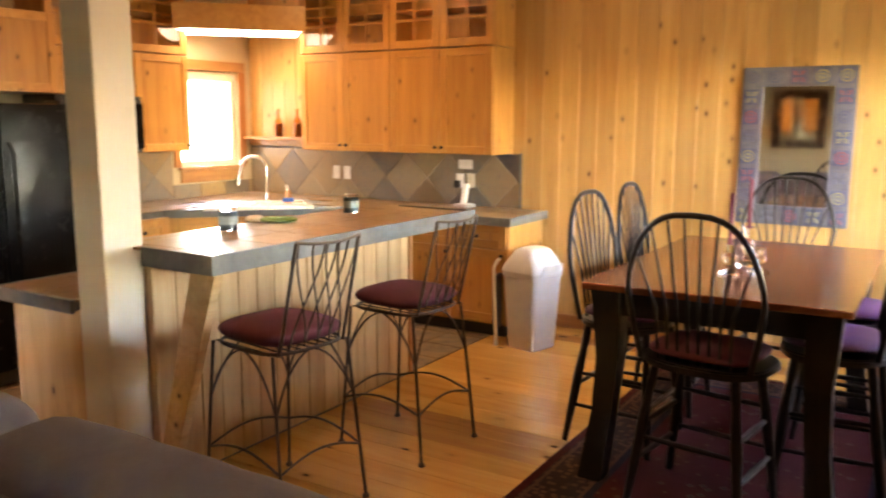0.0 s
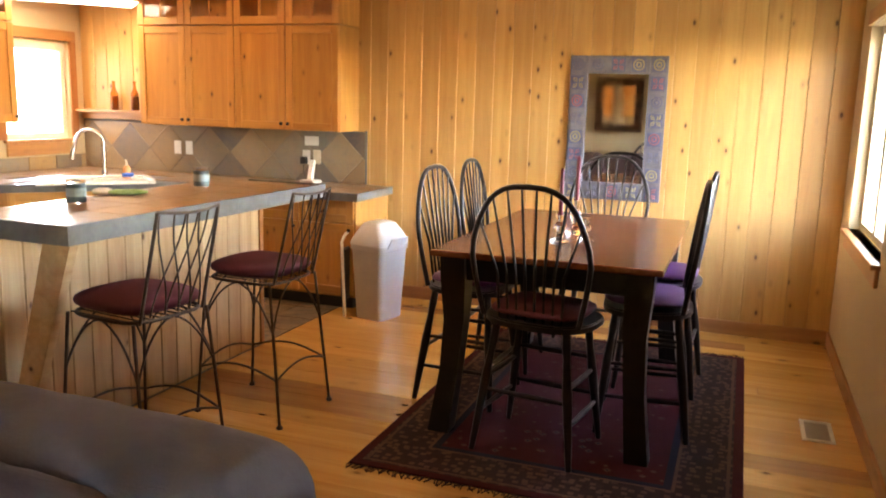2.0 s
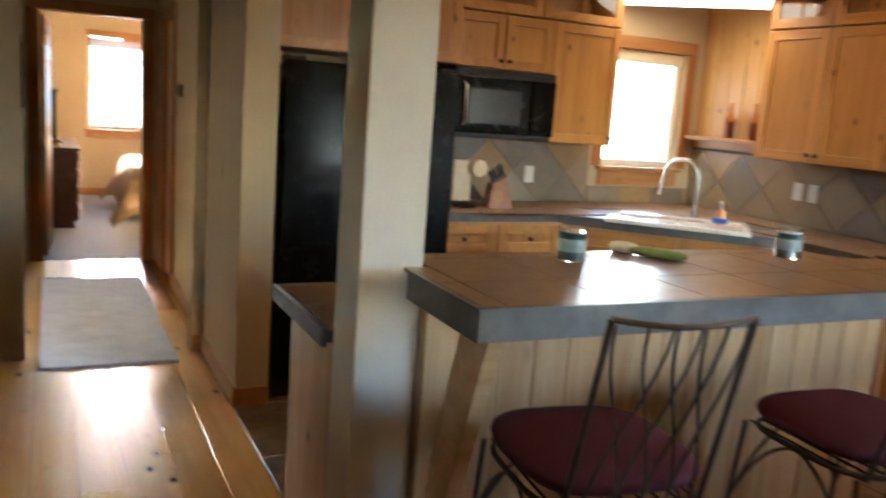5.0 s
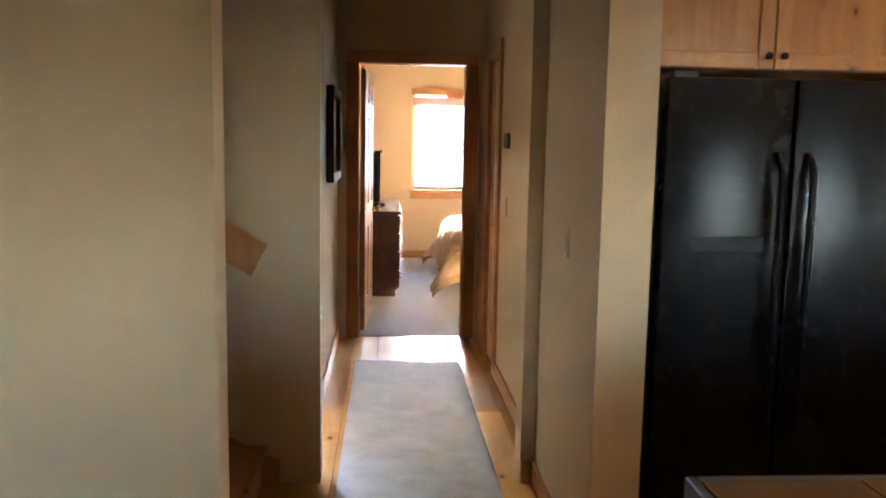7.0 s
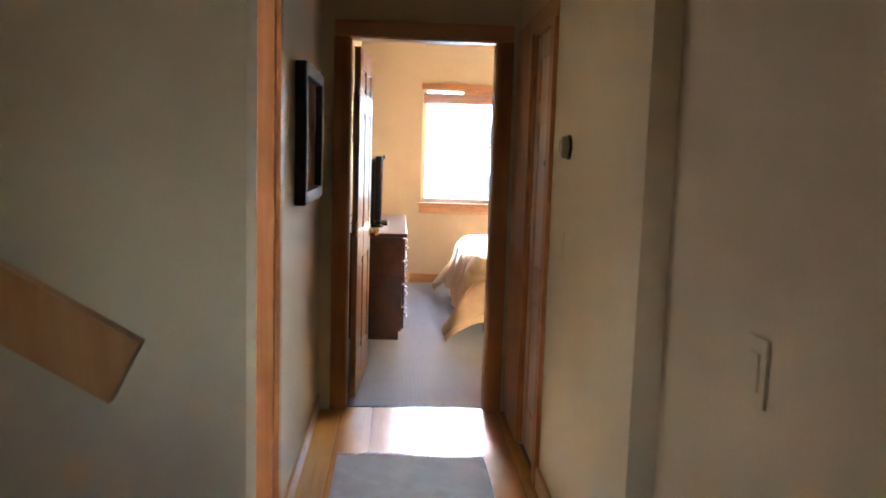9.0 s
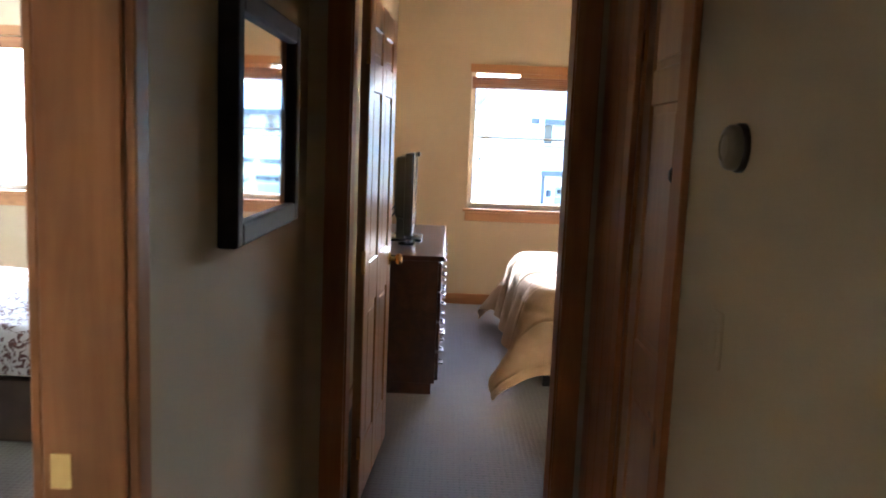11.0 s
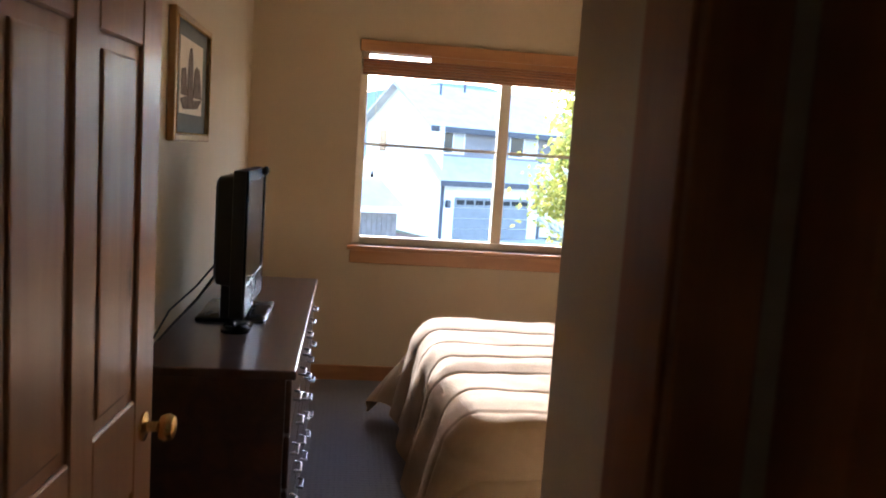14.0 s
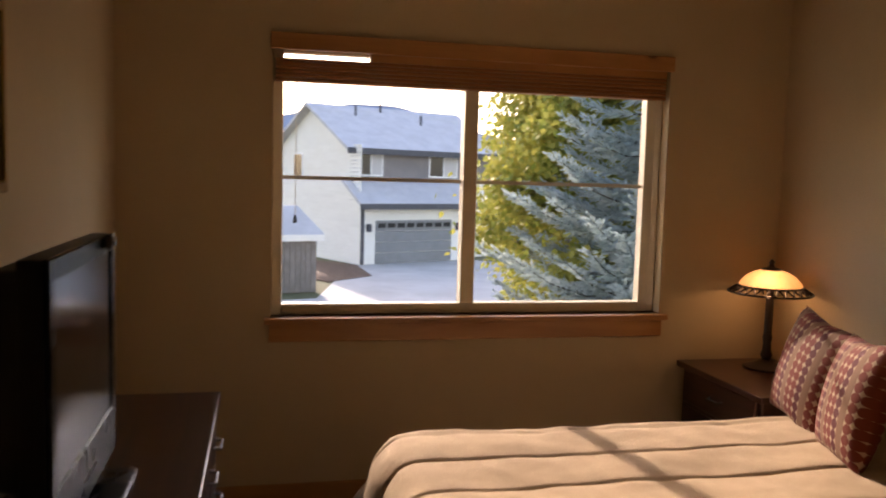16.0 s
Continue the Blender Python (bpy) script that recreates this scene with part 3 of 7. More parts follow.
for (xa, ya), (xb, yb) in zip(front_line[:5], front_line[1:5]):
    d = Vector((xb - xa, yb - ya, 0))
    m = Matrix.Translation(((xa + xb) / 2, (ya + yb) / 2, CT - 0.03)) @ Matrix.Rotation(math.atan2(d.y, d.x), 4, "Z")
    bmesh.ops.create_cube(edge, size=1, matrix=m @ Matrix.Diagonal((d.length + 0.02, 0.024, 0.06, 1)))
part("edge", edge, SLATE_EDGE, counter, "grey slate edging")
for name, pts in (("base_cabinet", [(-1.96, N - 0.002), (-1.96, 6.0), (-3.40, 6.0), (-3.40, N - 0.002)]),
                  ("sink_cabinet", [(-3.402, N - 0.002), (-3.402, 6.0), (-4.36, 5.00), (-4.36, 4.97), (W + 0.002, 4.97), (W + 0.002, N - 0.002)]),
                  ("base_cabinet", [(-4.36, 4.968), (-4.36, 4.05), (W + 0.002, 4.05), (W + 0.002, 4.968)])):
    c = thing(name, Matrix.Identity(4), "knotty pine base cabinet under the slate counter", "cabinet", "base cabinets")
    part("body", prism(pts, 0.10, CT - 0.051), PINE_CAB, c)
    part("toe_kick", prism([(x + (0.06 if x < -4 else -0.05), y + 0.06 if y < N - 0.1 else y) for x, y in pts], 0.0, 0.099), BLACK_MATT, c)
    if name == "base_cabinet" and pts[0][0] > -3:
        for u0, u1 in ((-3.39, -2.92), (-2.91, -2.44), (-2.43, -1.97)):
            place = lambda u, q, z: (u, 6.0 - q, z)
            door_leaf(c, u0, u1, 0.12, 0.66, place, knob=(u1 - 0.03, 0.62))
            door_leaf(c, u0, u1, 0.67, 0.84, place, knob=((u0 + u1) / 2, 0.755))
    elif name == "base_cabinet":
        for u0, u1 in ((4.06, 4.51), (4.52, 4.96)):
            place = lambda u, q, z: (-4.36 + q, u, z)
            door_leaf(c, u0, u1, 0.12, 0.66, place, knob=(u1 - 0.03, 0.62))
            door_leaf(c, u0, u1, 0.67, 0.84, place, knob=((u0 + u1) / 2, 0.755))
    else:
        m = Matrix.Translation((-3.881, 5.50, 0)) @ Matrix.Rotation(radians(46.2), 4, "Z")
        place = lambda u, q, z: (u, -q, z)
        for u0, u1 in ((-0.64, -0.01), (0.01, 0.64)):
            leaf = door_leaf(c, u0, u1, 0.12, 0.66, place, knob=(u1 - 0.03 if u0 < 0 else u0 + 0.03, 0.62))
            leaf.matrix_local = m
            leaf = door_leaf(c, u0, u1, 0.67, 0.84, place)
            leaf.matrix_local = m

sink = thing("kitchen_sink", pose(-3.93, 5.52, CT, 0, 0, 46), "white double-bowl drop-in sink set across the counter corner", "sink")
rim = boxes(((-0.42, -0.13, -0.006), (-0.37, 0.42, 0.022)), ((0.37, -0.13, -0.006), (0.42, 0.42, 0.022)), ((-0.37, -0.13, -0.006), (0.37, -0.08, 0.022)), ((-0.37, 0.30, -0.006), (0.37, 0.42, 0.022)), ((-0.02, -0.08, -0.006), (0.02, 0.30, 0.016)), bevel=0.008)
part("rim", rim, PORCELAIN, sink, smooth=40)
for x0, x1 in ((-0.37, -0.02), (0.02, 0.37)):
    part("bowl", boxes(((x0, -0.08, -0.006), (x1, 0.30, 0.002))), PORCELAIN, sink)
tap = thing("faucet", pose(-4.16, 5.86, CT + 0.002, 0, 0, -38), "tall chrome pull-down gooseneck faucet behind the sink", "faucet")
part("base", lathe([(0.030, 0), (0.030, 0.008), (0.024, 0.014), (0.022, 0.06), (0.016, 0.064)], 16), CHROME, tap, smooth=40)
arc = [(0, 0, 0.06), (0, 0, 0.28)] + [(0, -0.105 + 0.105 * math.cos(a), 0.28 + 0.105 * math.sin(a)) for a in (math.pi * k / 10 for k in range(1, 10))] + [(0, -0.212, 0.27), (0, -0.225, 0.23)]
part("spout", tube(arc, 0.0135, 12), CHROME, tap, smooth=60)
part("spray_head", tube([(0, -0.225, 0.235), (0, -0.236, 0.19), (0, -0.244, 0.15)], [0.016, 0.021, 0.019], 12), CHROME, tap, smooth=50)
part("lever", tube([(0.02, 0, 0.045), (0.06, 0, 0.05), (0.075, 0, 0.09)], [0.009, 0.008, 0.005], 8), CHROME, tap, smooth=50)

# refrigerator and microwave
fr = thing("refrigerator", pose(-4.06, 3.10, 0), "black side-by-side refrigerator with an ice dispenser", "refrigerator")
part("body", boxes(((-0.93, 0, 0.02), (0, 0.91, 1.66)), bevel=0.006), BLACK_MATT, fr)
part("grille", boxes(((0.001, 0.01, 0.01), (0.03, 0.90, 0.09)), bevel=0.003), BLACK_MATT, fr)
for y0, y1 in ((0.003, 0.405), (0.413, 0.907)):
    d = part("door", boxes(((0.002, y0, 0.10), (0.075, y1, 1.68)), bevel=0.012), BLACK_GLOSS, fr, smooth=35)
    yh = y1 - 0.045 if y0 < 0.1 else y0 + 0.045
    part("handle", tube([(0.075, yh, 0.55), (0.115, yh, 0.60), (0.118, yh, 0.9), (0.118, yh, 1.25), (0.115, yh, 1.40), (0.075, yh, 1.45)], 0.012, 8), BLACK_GLOSS, d, smooth=50)
    if y0 < 0.1:
        for nm, lo, hi in (("dispenser_tray", (0.0755, 0.09, 0.78), (0.080, 0.33, 0.80)), ("dispenser_panel", (0.0755, 0.09, 1.14), (0.080, 0.33, 1.19)), ("dispenser_recess", (0.0755, 0.11, 0.801), (0.0765, 0.31, 1.139))):
            part(nm, boxes((lo, hi), bevel=0.0004), BLACK_GLOSS, d)
for y in (0.02, 0.81):
    part("hinge_cover", boxes(((-0.10, y, 1.661), (0.06, y + 0.08, 1.70)), bevel=0.006), BLACK_MATT, fr)

mw = thing("microwave", pose(W + 0.40, 4.305, 1.335), "black over-the-range microwave under the pine cabinet", "microwave")
part("body", boxes(((-0.39, 0, 0), (0, 0.71, 0.425)), bevel=0.004), BLACK_MATT, mw)
md = part("door", boxes(((0.001, 0.005, 0.03), (0.035, 0.53, 0.37)), bevel=0.006), BLACK_GLOSS, mw)
part("window", boxes(((0.0355, 0.09, 0.09), (0.039, 0.45, 0.30))), SCREEN, md, "dark glass window")
part("handle", tube([(0.035, 0.05, 0.08), (0.06, 0.05, 0.10), (0.06, 0.05, 0.31), (0.035, 0.05, 0.33)], 0.009, 8), CHROME, md, "pale metal handle", smooth=50)
part("control_panel", boxes(((0.001, 0.535, 0.03), (0.034, 0.705, 0.37)), bevel=0.004), BLACK_GLOSS, mw)
part("vent", boxes(*[((0.001, 0.01, 0.375 + 0.012 * k), (0.030, 0.70, 0.382 + 0.012 * k)) for k in range(4)]), BLACK_MATT, mw)

# ---- breakfast bar ----
bar_wall = structure("wall_bar", boxes(((-2.31, 3.04, 0), (-2.15, 4.96, 1.005))), PINE_BAR, "low wall of the breakfast bar lined with pine boards")
post = structure("post_structure", boxes(((-2.36, 2.845, 0), (-2.175, 3.035, TOP)), bevel=0.004), PAINT_WHITE, "white painted square post")
bar = thing("breakfast_counter", Matrix.Identity(4), "raised breakfast bar topped with brown slate tiles", "counter")
BAR = [(-1.68, 2.955), (-1.64, 4.90), (-2.14, 4.90), (-2.36, 4.70), (-2.36, 3.04), (-2.075, 3.04), (-2.075, 2.962)]
part("slab", prism(BAR, 1.006, 1.058), SLATE_EDGE, bar)
edge = bmesh.new()
for (xa, ya), (xb, yb) in ((BAR[0], BAR[1]), (BAR[6], BAR[0]), (BAR[1], BAR[2])):
    d = Vector((xb - xa, yb - ya, 0))
    m = Matrix.Translation(((xa + xb) / 2, (ya + yb) / 2, 1.040)) @ Matrix.Rotation(math.atan2(d.y, d.x), 4, "Z")
    bmesh.ops.create_cube(edge, size=1, matrix=m @ Matrix.Diagonal((d.length + 0.022, 0.024, 0.078, 1)))
part("edge", edge, SLATE_EDGE, bar, "grey slate edging")
brace = thing("bar_brace", pose(0, 3.03, 0), "slanted pine board holding up the bar overhang", "brace")
part("board", prism([(-2.148, 0.0), (-2.06, 0.0), (-1.72, 1.005), (-1.86, 1.005)], -0.022, 0.022), PINE_BAR, brace).matrix_local = pose(0, 0, 0, 90, 0, 0)

low = thing("bar_base_cabinet", Matrix.Identity(4), "knotty pine cabinet under the low slate counter of the bar", "cabinet", "base cabinets")
part("body", boxes(((-2.85, 2.885, 0.09), (-2.362, 4.94, 0.80)), bevel=0.002), PINE_BAR, low)
part("end_panel", boxes(((-2.87, 2.862, 0.0), (-2.362, 2.884, 0.80)), bevel=0.002), PINE_BAR, low)
part("toe_kick", boxes(((-2.80, 2.885, 0.0), (-2.362, 4.93, 0.089))), BLACK_MATT, low)
for u0, u1 in ((2.90, 3.40), (3.41, 3.91), (3.92, 4.42), (4.43, 4.93)):
    door_leaf(low, u0, u1, 0.11, 0.78, lambda u, q, z: (-2.85 - q, u, z), knob=(u1 - 0.03, 0.72))
structure("trim_bar_end", boxes(((-2.31, 4.961, 0), (-2.12, 5.0, 1.005)), bevel=0.003), PINE_TRIM, "pine end board of the breakfast bar")
lt = thing("low_counter", Matrix.Identity(4), "low slate counter behind the breakfast bar", "counter")
part("slab", boxes(((-2.91, 2.83, 0.801), (-2.362, 4.96, 0.838)), bevel=0.002), SLATE_EDGE, lt)
part("edge", boxes(((-2.935, 2.808, 0.79), (-2.362, 2.829, 0.850)), ((-2.935, 2.829, 0.79), (-2.911, 4.96, 0.850)), bevel=0.003), SLATE_EDGE, lt, "grey slate edging")

# ---- large furniture ----
table = thing("dining_table", pose(-0.095, 4.92, 0.012), "tall dining table with a reddish wood top and black legs", "table")
part("tabletop", boxes(((-0.53, -0.86, 0.862), (0.53, 0.86, 0.892)), bevel=0.006), TABLE_TOP, table, "reddish brown polished top")
part("apron", boxes(((-0.46, -0.79, 0.75), (0.46, -0.765, 0.861)), ((-0.46, 0.765, 0.75), (0.46, 0.79, 0.861)), ((-0.46, -0.765, 0.75), (-0.435, 0.765, 0.861)), ((0.435, -0.765, 0.75), (0.46, 0.765, 0.861))), BLACK_WOOD, table)
for sx in (-1, 1):
    for sy in (-1, 1):
        bm = bmesh.new()
        rows = []
        for z, w in ((0, 0.052), (0.30, 0.046), (0.55, 0.050), (0.74, 0.060), (0.861, 0.060)):
            off = 0.018 * math.sin(z * 3.2) - (0.03 if z < 0.1 else 0.012 if z < 0.4 else 0)
            rows.append([bm.verts.new((sx * (0.44 - off) + a * w, sy * (0.77 - off) + b * w, z)) for a, b in ((-1, -1), (1, -1), (1, 1), (-1, 1))])
        for a, b in zip(rows, rows[1:]):
            for j in range(4):
                bm.faces.new((a[j], a[(j + 1) % 4], b[(j + 1) % 4], b[j]))
        bm.faces.new(rows[0][::-1]), bm.faces.new(rows[-1])
        bmesh.ops.recalc_face_normals(bm, faces=bm.faces)
        part("leg", bm, BLACK_WOOD, table)


def dining_chair(m, label, pad_material=PURPLE, pad_label="purple seat cushion"):
    """Hoop-backed chair; its back is at +y, it faces -y."""
    c = thing("dining_chair", m, label, "chair", "chairs round the table")
    seat = bmesh.new()
    out = [(0.262 * math.copysign(abs(math.cos(t)) ** 0.7, math.cos(t)) * (1.0 - 0.08 * math.sin(t)), 0.215 * math.copysign(abs(math.sin(t)) ** 0.75, math.sin(t))) for t in (2 * math.pi * k / 28 for k in range(28))]
    prism(out, 0.605, 0.64, seat)
    bmesh.ops.bevel(seat, geom=[e for e in seat.edges if abs(e.verts[0].co.z - e.verts[1].co.z) < 1e-5], offset=0.008, segments=2, affect="EDGES")
    part("seat", seat, BLACK_WOOD, c, smooth=40)
    pad = cushion(0.44, 0.40, 0.065, 4.0)
    bmesh.ops.translate(pad, verts=pad.verts, vec=(0, -0.01, 0.672))
    part("cushion", pad, pad_material, c, pad_label, smooth=80)
    feet = {}
    for sx in (-1, 1):
        for sy in (-1, 1):
            a, b = Vector((sx * 0.165, sy * 0.145, 0.607)), Vector((sx * 0.235, sy * 0.205 + (0.02 if sy > 0 else 0), 0.012))
            feet[sx, sy] = lambda z, a=a, b=b: a.lerp(b, (0.607 - z) / 0.595)
            part("leg", tube([a.lerp(b, k) for k in (0, 0.12, 0.2, 0.45, 0.7, 1)], [0.017, 0.020, 0.016, 0.023, 0.019, 0.013], 10), BLACK_WOOD, c, smooth=50)
    for z in (0.20, 0.36):
        for sx in (-1, 1):
            p, q = feet[sx, -1](z), feet[sx, 1](z)
            part("stretcher", tube([p, p.lerp(q, 0.5), q], [0.009, 0.013, 0.009], 8), BLACK_WOOD, c, smooth=50)
    for z, sy in ((0.24, -1), (0.42, -1), (0.30, 1)):
        p, q = feet[-1, sy](z), feet[1, sy](z)
        part("stretcher", tube([p, p.lerp(q, 0.5), q], [0.009, 0.013, 0.009], 8), BLACK_WOOD, c, smooth=50)
    lean = lambda z: 0.165 + 0.13 * (z - 0.64)
    hoop = []
    for k in range(25):
        t = math.pi * k / 24
        z = 0.64 + 0.60 * math.sin(t) ** 0.80
        x = -0.295 * math.copysign(abs(math.cos(t)) ** 0.70, math.cos(t)) * (0.76 + 0.24 * min(1, (z - 0.64) / 0.30))
        hoop.append((x, lean(z), z))
    part("hoop", tube(hoop, 0.0125, 10), BLACK_WOOD, c, "bent hoop back rail", smooth=60)
    for k in range(8):
        x0 = -0.147 + 0.042 * k
        x1 = x0 * 1.6
        zt = 0.64 + 0.60 * (1 - (abs(x1) / 0.295) ** 2.857) ** 0.40 - 0.006
        part("spindle", tube([(x0, lean(0.64), 0.63), (x0 * 1.06, lean(0.85), 0.85), (x1, lean(zt), zt)], [0.0058, 0.0075, 0.005], 6), BLACK_WOOD, c, smooth=60)
    return c


LAB = "black hoop-backed spindle chair with a purple cushion at the table"
dining_chair(pose(-0.09, 4.14, 0.0, 0, 0, 172), "black hoop-backed chair with a dark red cushion at the table end", BURGUNDY, "dark red seat cushion")
first = dining_chair(pose(-0.16, 6.10, 0.0, 0, 0, -4), LAB)
for x, y, a in ((-0.60, 4.66, 87), (-0.60, 5.30, 92), (0.33, 4.62, -86), (0.34, 5.28, -92)):
    copy_thing(first, pose(x, y, 0.0, 0, 0, a))

# ---- more materials ----
def dots(name, base, stripe_a, stripe_b):
    """Columns of round dots in two colours on a pale cloth."""
    m, n, l, p = base_material(name, 0.85, spec=0.2)
    tc = n.new("ShaderNodeTexCoord")
    sep = n.new("ShaderNodeSeparateXYZ")
    l.new(tc.outputs["Object"], sep.inputs[0])
    def math_node(op, a, b=None):
        q = n.new("ShaderNodeMath")
        q.operation = op
        for s, v in zip(q.inputs, (a, b)):
            if isinstance(v, bpy.types.NodeSocket):
                l.new(v, s)
            elif v is not None:
                s.default_value = v
        return q.outputs[0]
    u, v = math_node("MULTIPLY", sep.outputs[0], 28.0), math_node("MULTIPLY", sep.outputs[2], 28.0)
    fu, fv = math_node("SUBTRACT", math_node("FRACT", u), 0.5), math_node("SUBTRACT", math_node("FRACT", v), 0.5)
    r = math_node("SQRT", math_node("ADD", math_node("MULTIPLY", fu, fu), math_node("MULTIPLY", fv, fv)))
    inside = math_node("LESS_THAN", r, 0.50)
    col = math_node("MODULO", math_node("ADD", math_node("FLOOR", u), 40.0), 4.0)
    odd = math_node("LESS_THAN", col, 1.5)
    c = mix(n, l, inside, base, mix(n, l, odd, stripe_a, stripe_b))
    pale = math_node("GREATER_THAN", col, 2.5)
    c = mix(n, l, pale, c, (0.15, 0.075, 0.04))
    l.new(c, p.inputs["Base Color"])
    vec, _ = coords(n, l, (1, 1, 1))
    bump(n, l, p, noise_node(n, l, vec, 300, 2), 0.3, 0.002)
    return m


def rug_material(name, half_x, half_y, field, border, motif, line, scale=9.0, rough=0.95, wear=0.3):
    """Woven rug: a field and a border full of small motifs."""
    m, n, l, p = base_material(name, rough, spec=0.1)
    tc = n.new("ShaderNodeTexCoord")
    sep, ab = n.new("ShaderNodeSeparateXYZ"), n.new("ShaderNodeVectorMath")
    ab.operation = "ABSOLUTE"
    l.new(tc.outputs["Object"], ab.inputs[0])
    l.new(ab.outputs[0], sep.inputs[0])
    def mth(op, a, b):
        q = n.new("ShaderNodeMath")
        q.operation = op
        for s, v in zip(q.inputs, (a, b)):
            if isinstance(v, bpy.types.NodeSocket):
                l.new(v, s)
            else:
                s.default_value = v
        return q.outputs[0]
    edge = mth("MINIMUM", mth("SUBTRACT", half_x, sep.outputs[0]), mth("SUBTRACT", half_y, sep.outputs[1]))
    v1 = n.new("ShaderNodeTexVoronoi")
    v1.distance, v1.inputs["Scale"].default_value, v1.inputs["Randomness"].default_value = "MANHATTAN", scale, 0.85
    l.new(ab.outputs[0], v1.inputs["Vector"])
    v2 = n.new("ShaderNodeTexVoronoi")
    v2.distance, v2.inputs["Scale"].default_value, v2.inputs["Randomness"].default_value = "CHEBYCHEV", scale * 1.6, 0.7
    l.new(ab.outputs[0], v2.inputs["Vector"])
    ring = ramp_fac(n, l, v1.outputs["Distance"], 0.28, 0.36)
    c = mix(n, l, ring, motif, field)
    core = mth("LESS_THAN", v1.outputs["Distance"], 0.16)
    c = mix(n, l, core, c, line)
    bcol = mix(n, l, ramp_fac(n, l, v2.outputs["Distance"], 0.26, 0.34), motif, border)
    c = mix(n, l, mth("LESS_THAN", edge, 0.30), c, bcol)
    for lo, hi, q in ((0.0, 0.045, field), (0.055, 0.07, motif), (0.27, 0.285, motif), (0.285, 0.32, line)):
        band = mth("MULTIPLY", mth("GREATER_THAN", edge, lo), mth("LESS_THAN", edge, hi))
        c = mix(n, l, band, c, q)
    vec, _ = coords(n, l, (1, 1, 1))
    f = noise_node(n, l, vec, 320.0, 2)
    f2 = noise_node(n, l, vec, 5.0, 5, 0.7)
    c = mix(n, l, 0.35, c, mix(n, l, f, (0.4,) * 3, (1.45,) * 3), "MULTIPLY")
    c = mix(n, l, wear, c, mix(n, l, f2, (0.3,) * 3, (1.5,) * 3), "MULTIPLY")
    l.new(c, p.inputs["Base Color"])
    bump(n, l, p, f, 0.5, 0.003)
    return m


def quilt_material(name):
    m, n, l, p = base_material(name, 0.95, spec=0.15)
    vec, _ = coords(n, l, (1, 1, 1))
    v = n.new("ShaderNodeTexVoronoi")
    v.inputs["Scale"].default_value = 30.0
    l.new(vec, v.inputs["Vector"])
    f = noise_node(n, l, vec, 20, 4, 0.6, 1.5)
    c = mix(n, l, ramp_fac(n, l, f, 0.52, 0.56), (0.44, 0.41, 0.41), (0.10, 0.055, 0.05))
    c = mix(n, l, ramp_fac(n, l, v.outputs["Distance"], 0.2, 0.14, 0.7), c, (0.20, 0.09, 0.07))
    l.new(c, p.inputs["Base Color"])
    return m


SUEDE = mottled("tan_suede", (0.40, 0.28, 0.165), (0.48, 0.345, 0.21), 7, 0.9, 0, 180, 0.25, 0.002, spec=0.15)
DOTS = dots("dotted_pillow_cloth", (0.30, 0.20, 0.12), (0.070, 0.009, 0.008), (0.12, 0.020, 0.009))
RUG = rug_material("red_rug_weave", 0.82, 1.19, (0.060, 0.011, 0.013), (0.040, 0.024, 0.022), (0.11, 0.062, 0.042), (0.018, 0.017, 0.028), 15.0, 0.95, 0.7)
RUNNER = mottled("blue_grey_runner_weave", (0.15, 0.20, 0.265), (0.29, 0.355, 0.43), 7, 0.9, 0, 110, 0.5, 0.004, spec=0.15, c3=(0.25, 0.29, 0.33))
RUNNER.node_tree.nodes["Principled BSDF"].inputs["Sheen Weight"].default_value = 0.8
TIN = mottled("painted_tin", (0.115, 0.11, 0.14), (0.175, 0.165, 0.185), 16, 0.55, 0.2, 70, 0.3, 0.003)
TIN_RED, TIN_GOLD, TIN_BLUE = mottled("red_motif", (0.22, 0.055, 0.075), (0.30, 0.09, 0.10), 20, 0.6), mottled("gold_motif", (0.22, 0.18, 0.09), (0.30, 0.25, 0.13), 20, 0.6), mottled("blue_motif", (0.07, 0.075, 0.13), (0.12, 0.12, 0.18), 20, 0.6)
JAR = plain("teal_candle_wax", (0.055, 0.10, 0.115), 0.35, 0, 0.5, 0.6)
CLOTH_GREEN = mottled("green_cloth", (0.20, 0.30, 0.07), (0.34, 0.42, 0.16), 14, 0.9)
CREAM_PAPER = mottled("cream_paper", (0.72, 0.62, 0.45), (0.78, 0.68, 0.50), 10, 0.8)
KNIFE_WOOD = wood("knife_block_wood", (0.40, 0.17, 0.05), (0.28, 0.10, 0.03), "z", 0.4, 0, 5, 0.1)
WAX = plain("plum_candle_wax", (0.16, 0.012, 0.030), 0.4)
AMBER = clear("amber_bottle_glass", (0.75, 0.36, 0.10), 0.05)
SOAP_ORANGE = plain("peach_soap", (0.70, 0.36, 0.18), 0.25)
BLUE = plain("blue_sponge", (0.03, 0.12, 0.50), 0.8)


